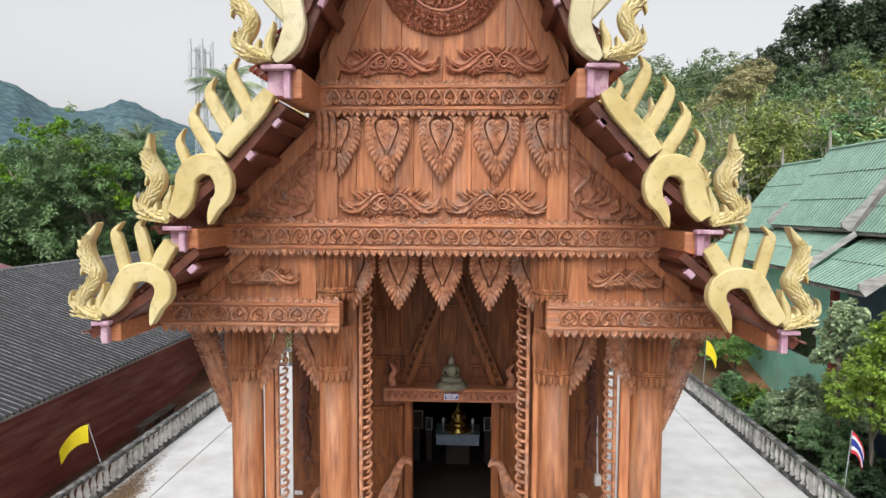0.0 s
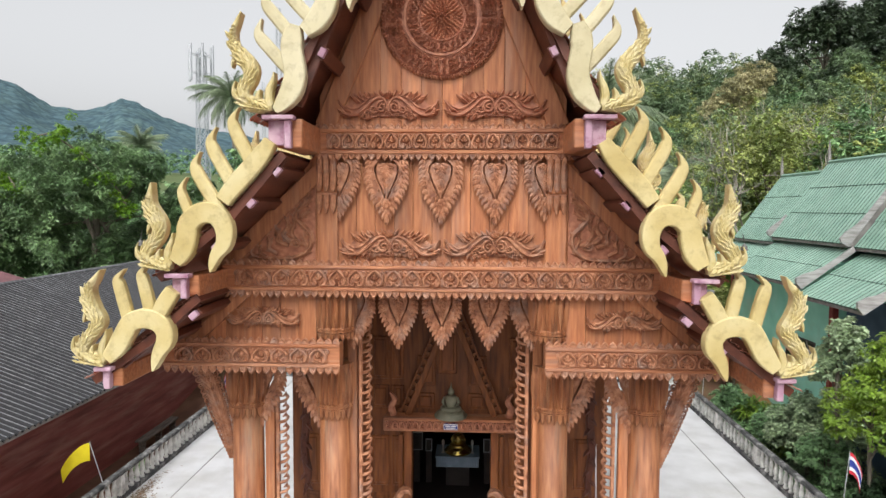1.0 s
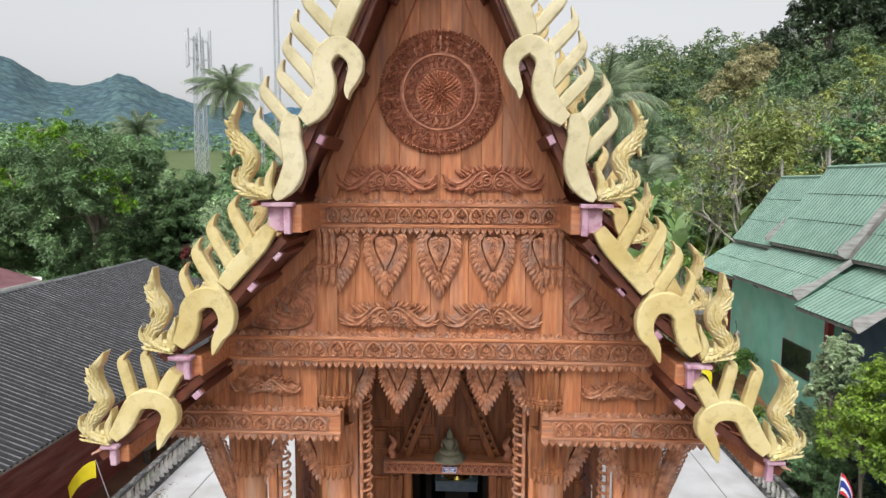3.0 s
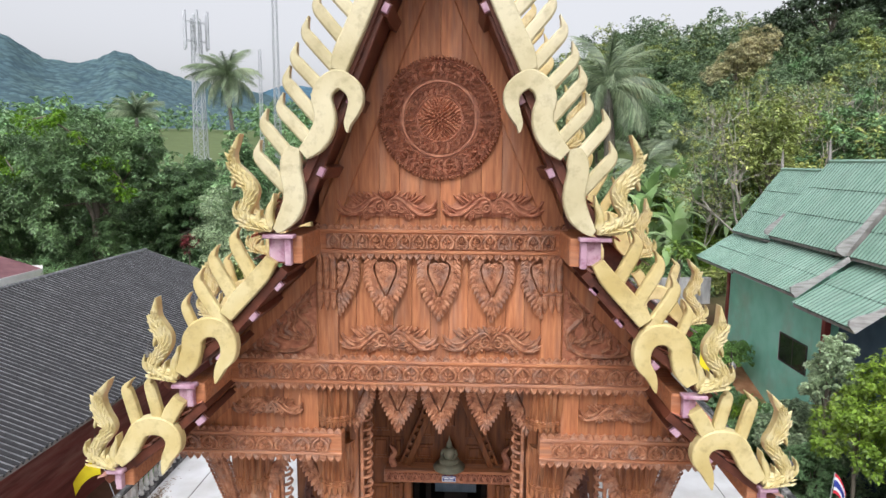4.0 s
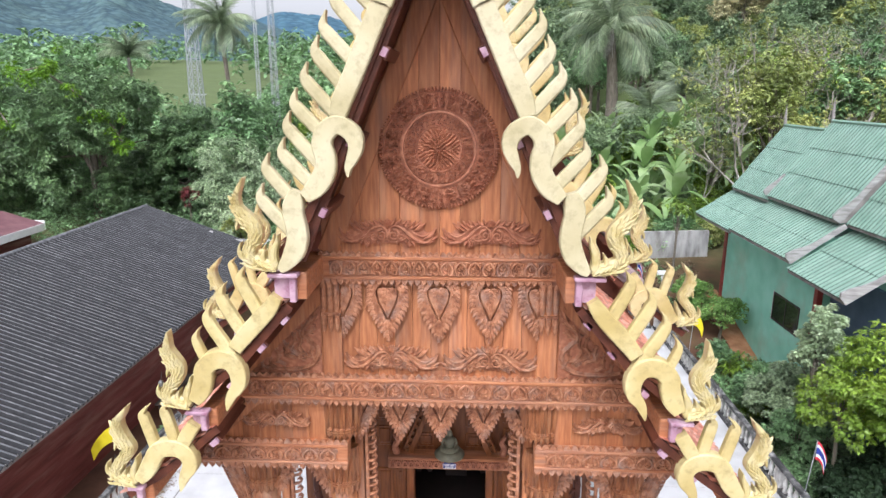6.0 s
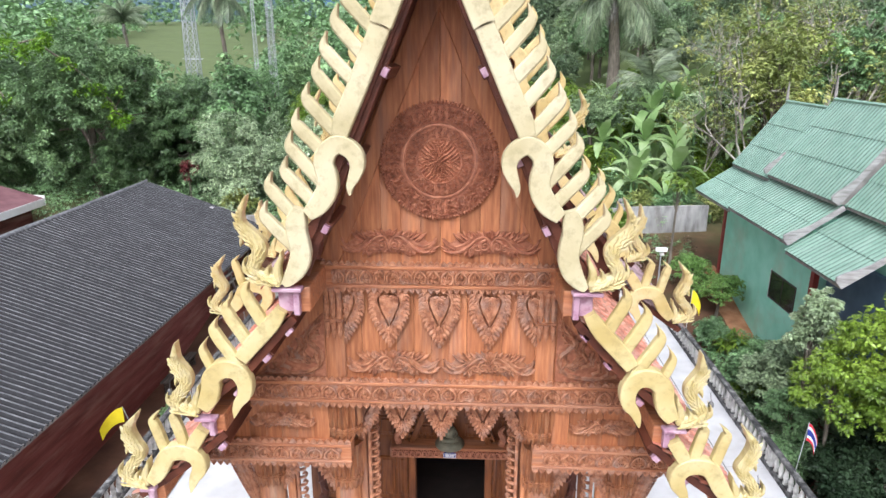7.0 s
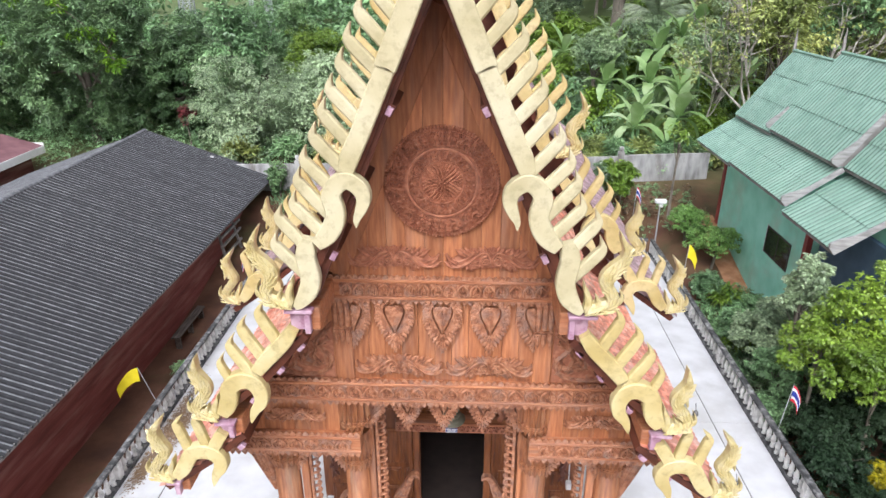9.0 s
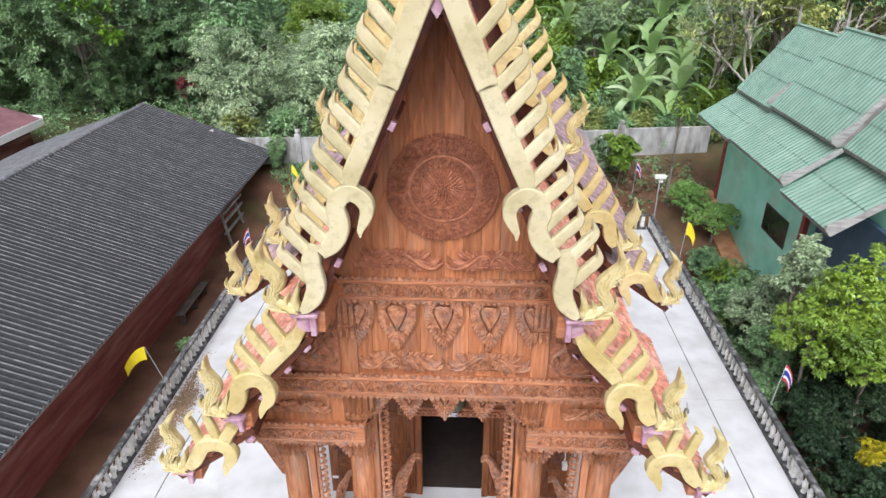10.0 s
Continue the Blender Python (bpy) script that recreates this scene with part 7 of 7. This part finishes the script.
def dracaena(x, y, h, seed):
    """A clump of upright canes with tufts of strap leaves."""
    rng = np.random.RandomState(seed)
    t = thing("dracaena", "clump of strap-leaved dracaena by the boundary wall", "shrub", "dracaena clumps", at=(x, y, ground_z(x, y) - 0.05))
    g, lv = Geo(), Geo()
    for _ in range(6):
        bx, by, top = rng.uniform(-0.35, 0.35), rng.uniform(-0.3, 0.3), h * rng.uniform(0.45, 0.95)
        g.tube([(bx * 0.6, by * 0.6, 0), (bx, by, top)], [0.025, 0.018], 5)
        for k in range(22):
            a, lift, ln = rng.uniform(0, 6.28), rng.uniform(-0.1, 1.1), rng.uniform(0.4, 0.62)
            dx, dy = math.cos(a), math.sin(a)
            zb = top - 0.012 * k
            w = 0.032
            lv.add([(bx - dy * w, by + dx * w, zb), (bx + dy * w, by - dx * w, zb), (bx + dx * ln * 0.55 + dy * w, by + dy * ln * 0.55 - dx * w, zb + ln * 0.5 * lift), (bx + dx * ln * 0.55 - dy * w, by + dy * ln * 0.55 + dx * w, zb + ln * 0.5 * lift),
                    (bx + dx * ln, by + dy * ln, zb + ln * (0.7 * lift - 0.28))], [(0, 1, 2, 3), (3, 2, 4)])
    part("canes", g, bark, t)
    part("strap_leaves", lv, leaf_olive if seed % 3 else leaf_lime, t)


for k in range(16):
    dracaena(6.6 + 0.36 * k + 0.1 * math.sin(k * 2.3), 33.1 + 0.07 * k + 0.35 * math.sin(k * 1.9), 1.2 + 0.35 * math.sin(k * 3.1), 400 + k)

dracaena(10.3, 22.6, 1.15, 402)
dracaena(9.9, 19.9, 0.9, 402)
g = Geo()
n = 40
for k in range(n + 1):
    y = 19.0 + 10.0 * k / n
    for j in range(4):
        x = 10.75 + 0.32 * j + (0.18 * noise.noise((y * 0.7, 3.0, 0)) if j == 0 else 0.0)
        g.v.append((x, y, ground_z(x, y) + 0.05 - (0.09 if j == 0 else 0.0)))
g.f = [(4 * k + j, 4 * k + j + 1, 4 * k + j + 5, 4 * k + j + 4) for k in range(n) for j in range(3)]
path_mat = mat("orange_laterite", [(0.34, 0.155, 0.075), (0.44, 0.21, 0.11), (0.50, 0.27, 0.155)], 0.95, 2.5, (1, 1, 1), 0.4, 20, stain=(0.20, 0.11, 0.06), stain_scale=1.5, stain_amount=0.6)
tagged(part("path", g, path_mat, smooth=True), "bare orange earth path along the house wall", "path", kind="structure")


# coconut palms
def frond_mesh(ln, seed):
    rng = np.random.RandomState(seed)
    g = Geo()
    n = 26
    sp = []
    for k in range(n + 1):
        t = k / n
        sp.append(Vector((ln * (t - 0.18 * t * t), 0, ln * (0.34 * t - 0.72 * t * t))))
    g.tube(sp[::3], [0.035 * (1 - 0.8 * k / 9) for k in range(len(sp[::3]))], 4)
    for k in range(2, n):
        t = k / n
        d = (sp[k + 1] - sp[k - 1]).normalized()
        ll = ln * 0.24 * math.sin(math.pi * (0.12 + 0.8 * t))
        for s in (1, -1):
            for j in range(3):
                p = sp[k] + d * (0.33 * j * ln / n)
                e = p + d * ll * rng.uniform(0.4, 0.8) + Vector((0, s * ll * rng.uniform(0.25, 0.75), -ll * rng.uniform(0.5, 1.25)))
                wv = d * 0.026 * ln / 3
                g.add([p - wv, p + wv, e], [(0, 1, 2)])
    me = g.mesh("frond")
    me.materials.append(leaf_palm)
    return me


FRONDS = [frond_mesh(3.6, s) for s in (1, 2, 3)]


def palm(x, y, top, seed, size=1.0, n=34, girth=0.2, label="tall coconut palm with a ragged crown"):
    rng = random.Random(seed)
    z0 = ground_z(x, y)
    p = thing("coconut_palm", label, "palm tree", "coconut palms", at=(x, y, z0))
    h = top - z0
    pts = [(0.25 * math.sin(k * 0.5), 0, h * k / 8) for k in range(9)]
    off = pts[-1][0]
    part("trunk", Geo().tube([(a - off, b, c) for a, b, c in pts], [girth * (1.2 - 0.06 * k) for k in range(9)], 8), bark, p, smooth=True)
    g = Geo()
    for k in range(10 if girth < 0.3 else 40):
        a = k * 0.63 + 0.2 * (k // 10)
        r0 = girth * 0.6
        d = h - 0.1 - (0.35 * (k // 10) if girth > 0.3 else 0.0)
        g.tube([(r0 * math.cos(a), r0 * math.sin(a), d), (r0 * 1.7 * math.cos(a), r0 * 1.7 * math.sin(a), d - 0.9 - 0.3 * (k % 3))], [0.06 * size, 0.02], 4)
    part("dead_thatch", g, ridge_mat, p, "grey hanging dead leaf bases")
    for k in range(n):
        ob = part("frond", FRONDS[k % 3], leaf_palm, p, at=(0, 0, h), turn=(rng.uniform(-25, 25), -84 + (134 if n > 30 else 70) * (k / n) ** 0.9 + rng.uniform(-10, 10), k * 137.5 + rng.uniform(-15, 15)))
        ob.scale = (size * rng.uniform(0.75, 1.12),) * 3


palm(11.6, 56.2, 13.8, 1, 1.7, 34, 0.50, "coconut palm with a shaggy grey trunk and wide crown")
palm(-14.9, 40.2, 12.7, 2, 0.74, 38, 0.15)
palm(-38.5, 74, 12.5, 3, 1.0, 30)
palm(14.9, 55.0, 6.6, 5, 1.1, 20, 0.2, "young coconut palm with long arching fronds")
palm(18.5, 58.0, 8.5, 6, 1.1, 20, 0.2, "young coconut palm with long arching fronds")


# hillside wood: some nearer trees one by one, the rest as one mass
wr = np.random.RandomState(77)
KINDS = [tree("forest_tree", "leafy hillside tree with an uneven crown", (40 + 5 * k, 62 + 4 * k), 9.0, 3.1, 3.4, 34, 6500, 0.32, 0.15, m, 200 + k, lobe=0.95, trunk=0.2, sparse=sp, group="hillside trees")
         for k, (m, sp) in enumerate(((leaf_wood, False), (leaf_mid, False), (leaf_olive, True), (leaf_wood, False), (leaf_grey, False)))]
NEAR = [tree("hillside_tree", lab, at, h, rx, rz, 34, 5200 if sp else 11000, 0.24, 0.11, m, 220 + k, lobe=0.85, trunk=0.13, sparse=sp, group="slope trees")
        for k, (lab, at, h, rx, rz, m, sp) in enumerate((("thin-leaved yellow-green tree with bare grey branches", (15.6, 34.0), 10.6, 2.2, 3.4, leaf_olive, True), ("bright mid-green tree on the slope", (20.6, 35.6), 10.8, 2.9, 4.2, leaf_mid, False),
                                                         ("grey-green tree on the slope", (16.2, 43.5), 6.6, 2.4, 2.6, leaf_grey, True), ("pale yellow-green bushy tree on the slope", (19.5, 44.0), 7.4, 2.6, 2.8, leaf_olive, False)))]
SHRUBS = [tree("slope_shrub", lab, at, h, rx, rx * 0.8, 16, 2600, ln, ln * 0.45, m, 240 + k, lobe=rx * 0.4, trunk=0.05, category="shrub", group="slope shrubs", low=True)
          for k, (lab, at, h, rx, m, ln) in enumerate((("rank mid-green shrub on the slope", (14.0, 36.2), 2.2, 1.3, leaf_lime, 0.24), ("grey-green shrub on the slope", (16.0, 35.0), 1.9, 1.2, leaf_feather, 0.2),
                                                       ("yellow-green shrub on the slope", (13.0, 34.6), 1.6, 1.0, leaf_olive, 0.22), ("bright green shrub on the slope", (6.5, 40.5), 2.4, 1.3, leaf_lime, 0.26)))]
for k in range(96):
    x, y = (wr.uniform(4.5, 30), wr.uniform(34.5, 50)) if k < 46 else (wr.uniform(5, 24), wr.uniform(45, 66))
    s = wr.uniform(0.7, 1.3) * (1.0 if k < 46 else 1.35)
    copy_thing(SHRUBS[k % 4], pose(x, y, ground_z(x, y) - 0.1, 0, 0, wr.uniform(0, 360)) @ Matrix.Diagonal((s, s, s, 1)))
spots = []
tries = 0
while len(spots) < 110 and tries < 4000:
    tries += 1
    x, y = wr.uniform(8, 75), wr.uniform(46, 104)
    if x < y * 0.12 or (x < 21 and y < 62) or x > y * 0.85 + 4 or (x < 19 and y < 47) or any((x - a) ** 2 + (y - b) ** 2 < 13 for a, b in spots):
        continue
    spots.append((x, y))
for k, (x, y) in enumerate(spots):
    s = wr.uniform(0.6, 1.0) * (1.25 if x > 40 else 1.0)
    copy_thing(KINDS[(k * 3 + int(y)) % 5], pose(x, y, ground_z(x, y) - 0.2, 0, 0, wr.uniform(0, 360)) @ Matrix.Diagonal((s, s, s * wr.uniform(0.9, 1.2), 1)))
for k, (x, y, s) in enumerate(((25, 39, 1.0), (23.5, 47, 1.0), (28.5, 35.0, 1.1), (31, 42, 1.1), (35, 37, 1.2), (19.0, 50, 0.9), (13.0, 49, 0.9), (27, 50, 1.0))):
    copy_thing(NEAR[[3, 0, 1, 2, 1, 0, 2, 3][k]], pose(x, y, ground_z(x, y) - 0.2, 0, 0, 50 * k) @ Matrix.Diagonal((s, s, s, 1)))


for x, y, h, rx in ((31.5, 80.0, 10.5, 3.6), (34.5, 82.0, 12.5, 3.0), (20.0, 84.0, 10.0, 2.6)):
    tree("blossoming_tree", "pale cream-yellow flowering tree in the hillside wood", (x, y), h, rx, 3.4, 34, 9000, 0.30, 0.14, leaf_cream, int(300 + x), lobe=0.95, trunk=0.2, group="blossoming trees")


def wood_mass(name, label, pts, leaves, ln, leaf, seed, rad):
    """Many tree crowns in one loose mass: tall, uneven stacks of small clumps."""
    rng = np.random.RandomState(seed)
    lobes = []
    for x, y in pts:
        z = ground_z(x, y)
        r = rad * rng.uniform(0.6, 1.35)
        tall = rng.uniform(0.8, 1.5)
        for _ in range(11):
            h = rng.uniform(0.3, 2.3)
            spread = r * (0.75 if h < 1.6 else 0.45)
            lobes.append((x + rng.normal() * spread, y + rng.normal() * spread, z + r * h * tall, r * rng.uniform(0.22, 0.46)))
    return tagged(part(name, leaf_cloud(rng, lobes, leaves, ln, ln * 0.55, 0.2, 6), leaf), label, "woodland", kind="stuff")


def spread_points(x0, x1, y0, y1, n, keep):
    return [(x, y) for x, y in zip(wr.uniform(x0, x1, n), wr.uniform(y0, y1, n)) if keep(x, y)]


def on_hill(x, y):
    return x > y * 0.04 - 8 and x < y * 0.85 + 8


wood_mass("woodland", "dense mixed green wood covering the hill", spread_points(-8, 110, 82, 128, 330, on_hill), 260000, 0.46, leaf_wood, 5, 3.0)
wood_mass("woodland", "pale yellow-green trees in the hillside wood", spread_points(0, 110, 82, 150, 90, on_hill), 60000, 0.45, leaf_olive, 15, 3.0)
wood_mass("woodland", "dark green wood along the hill's crest", spread_points(0, 130, 126, 168, 330, on_hill), 150000, 0.62, leaf_wood, 25, 2.7)
near = list(zip(wr.uniform(-48, -3, 62), wr.uniform(50, 64, 62)))
wood_mass("woodland", "mixed green orchard trees beyond the hall", near, 60000, 0.42, leaf_mid, 16, 1.6)
wood_mass("woodland", "scattered green woods on the valley floor", spread_points(-75, 5, 60, 125, 240, lambda x, y: x < -0.05 * y and not (-0.50 * y < x < -0.33 * y and y > 72)), 52000, 0.7, leaf_mid, 6, 2.2)
wood_mass("woodland", "distant tree belt at the foot of the mountains", spread_points(-330, -20, 180, 380, 620, lambda x, y: not (-0.50 * y < x < -0.33 * y and y < 330)), 40000, 2.0, leaf_mid, 7, 4.0)

# ---- mountains ----
def mountain(name, label, az0, az1, dist, profile, seed, material):
    """A wooded ridge: profile gives the elevation angle (tangent) at each azimuth in degrees."""
    g = Geo()
    n, m = 420, 44
    for i in range(n + 1):
        az = az0 + (az1 - az0) * i / n
        e = np.interp(az, [p[0] for p in profile], [p[1] for p in profile])
        for j in range(m + 1):
            t = j / m
            d = dist * (0.62 + 0.38 * t)
            x, y = d * math.sin(radians(az)), d * math.cos(radians(az))
            z = e * dist * (t ** 0.9) * (1 + 0.16 * (1 - t) * noise.fractal((x * 0.008, y * 0.008, seed), 1.0, 2.0, 4))
            z += (2 + 3 * (1 - t)) * noise.fractal((x * 0.02, y * 0.02, seed), 0.8, 2.0, 3) * min(1, t * 3)
            z += 1.6 * noise.noise((x * 0.11, y * 0.11, seed)) * t ** 6
            g.v.append((x, y, z))
    g.f = [(i * (m + 1) + j, (i + 1) * (m + 1) + j, (i + 1) * (m + 1) + j + 1, i * (m + 1) + j + 1) for i in range(n) for j in range(m)]
    return tagged(part(name, g, material, smooth=True), label, "mountain", kind="structure")


def forest_skin(name, dark, mid, light, cell):
    """Distant forest: one cell a crown, shade between crowns painted dark, each crown its own tone."""
    m = mat(name, [mid, light], 0.95, cell * 0.15, (1, 1, 1), 0, spec=0.05)
    n, l = m.node_tree.nodes, m.node_tree.links
    b = n["Principled BSDF"]
    src = b.inputs["Base Color"].links[0].from_socket
    geo = n.new("ShaderNodeNewGeometry")
    vor = n.new("ShaderNodeTexVoronoi")
    vor.inputs["Scale"].default_value = cell
    l.new(geo.outputs["Position"], vor.inputs["Vector"])
    gap = n.new("ShaderNodeMapRange")
    gap.inputs["From Min"].default_value, gap.inputs["From Max"].default_value = 0.35, 0.85
    l.new(vor.outputs["Distance"], gap.inputs["Value"])
    mx = n.new("ShaderNodeMix")
    mx.data_type = "RGBA"
    l.new(gap.outputs[0], mx.inputs["Factor"])
    l.new(src, mx.inputs["A"])
    mx.inputs["B"].default_value = (*dark, 1)
    tone = n.new("ShaderNodeSeparateColor")
    l.new(vor.outputs["Color"], tone.inputs[0])
    mr = n.new("ShaderNodeMapRange")
    mr.inputs["To Min"].default_value, mr.inputs["To Max"].default_value = 0.78, 1.22
    l.new(tone.outputs[0], mr.inputs["Value"])
    hs = n.new("ShaderNodeHueSaturation")
    l.new(mr.outputs[0], hs.inputs["Value"])
    l.new(mx.outputs["Result"], hs.inputs["Color"])
    l.new(hs.outputs["Color"], b.inputs["Base Color"])
    bp = n.new("ShaderNodeBump")
    bp.invert = True
    bp.inputs["Strength"].default_value, bp.inputs["Distance"].default_value = 0.22, 2.0
    l.new(vor.outputs["Distance"], bp.inputs["Height"])
    l.new(bp.outputs[0], b.inputs["Normal"])
    return m


# Distance haze is mixed into these base colours as blue.
mount_mat = forest_skin("hazy_blue_green_forest", (0.050, 0.084, 0.104), (0.070, 0.115, 0.136), (0.096, 0.150, 0.150), 0.15)
mount_far = forest_skin("hazy_far_forest", (0.05, 0.10, 0.15), (0.065, 0.13, 0.18), (0.08, 0.155, 0.20), 0.08)
mountain("backdrop_mountain", "distant wooded mountain ridge, haze painted in as blue-green", -62, -6, 900, [(-62, 0.18), (-38, 0.172), (-35.8, 0.162), (-33.8, 0.138), (-31.5, 0.134), (-30.2, 0.140), (-29, 0.154), (-27.8, 0.15), (-26, 0.132), (-23.5, 0.118), (-20, 0.112), (-16, 0.095), (-6, 0.04)], 3.0, mount_mat)
mountain("backdrop_mountain", "far mountain painted pale blue for haze", -30, 10, 1500, [(-30, 0.03), (-22, 0.08), (-16, 0.115), (-12, 0.11), (-4, 0.07), (10, 0.03)], 9.0, mount_far)


# ---- masts ----
DARK = tree("forest_tree", "tall dark-leaved tree on the hill shoulder", (48, 88), 11.0, 3.4, 3.8, 40, 9000, 0.34, 0.16, leaf_dark, 260, lobe=0.95, trunk=0.22, group="hillside trees")
for k, (x, y, sc) in enumerate(((50, 92, 1.0), (62, 98, 1.35), (44, 97, 1.2), (52, 100, 1.7), (58, 104, 1.6), (64, 108, 1.7), (56, 94, 1.3), (70, 106, 1.7))):
    copy_thing(DARK, pose(x, y, ground_z(x, y) - 0.2, 0, 0, 70 * k) @ Matrix.Diagonal((sc, sc, sc * 1.1, 1)))


def lattice_mast(name, label, x, y, top, w, bays, antennas):
    z0 = ground_z(x, y) - 0.3
    t = thing(name, label, "mast", at=(x, y, z0))
    h = top - z0
    c = [(-1, -1), (1, -1), (1, 1), (-1, 1)]
    g = Geo()

    def leg(k, f):
        ww = w * (1 - 0.45 * f) / 2
        return (c[k][0] * ww, c[k][1] * ww, h * f)
    for k in range(4):
        g.beam(leg(k, 0), leg(k, 1), w * 0.06)
    part("leg", g, metal_grey, t)
    g = Geo()
    for b in range(bays):
        f0, f1 = b / bays, (b + 1) / bays
        for k in range(4):
            g.beam(leg(k, f0), leg((k + 1) % 4, f1), w * 0.035)
            g.beam(leg((k + 1) % 4, f0), leg(k, f1), w * 0.035)
            g.beam(leg(k, f1), leg((k + 1) % 4, f1), w * 0.035)
    part("bracing", g, metal_grey, t)
    for k in range(antennas):
        a = k * 6.28 / max(antennas, 1)
        r = w * 0.95
        for f in (0.985, 0.90):
            gg = Geo().box(r * math.cos(a) - 0.09, r * math.cos(a) + 0.09, r * math.sin(a) - 0.1, r * math.sin(a) + 0.1, h * f - 0.8, h * f + 1.0, 0.03)
            gg.beam((0, 0, h * f), (r * math.cos(a), r * math.sin(a), h * f), 0.06)
            part("antenna", gg, metal_grey, t, "pale grey panel antenna")
    return t


lattice_mast("cell_tower", "grey steel lattice phone tower with panel antennas", -26.9, 64.2, 21.3, 1.25, 20, 6)
lattice_mast("radio_mast", "slim grey lattice mast above the trees", -21.4, 66.5, 18.8, 0.4, 34, 0)
lattice_mast("radio_mast", "slim grey lattice mast above the trees", -20.5, 69.0, 27.0, 0.7, 40, 0)
hut2 = thing("distant_shed", "far shed with a pale metal roof and blue wall", "building")
part("wall", Geo().box(-70.5, -64.5, 151, 156, 5.0, 6.9), blue_cloth, hut2)
part("roof", Geo().add([(-71.2, 150, 6.8), (-63.8, 150, 6.8), (-63.8, 157, 8.0), (-71.2, 157, 8.0), (-71.2, 150, 6.65), (-63.8, 150, 6.65), (-63.8, 157, 7.85), (-71.2, 157, 7.85)], [(0, 1, 2, 3), (7, 6, 5, 4), (0, 4, 5, 1), (1, 5, 6, 2), (3, 7, 4, 0)]), metal_grey, hut2)
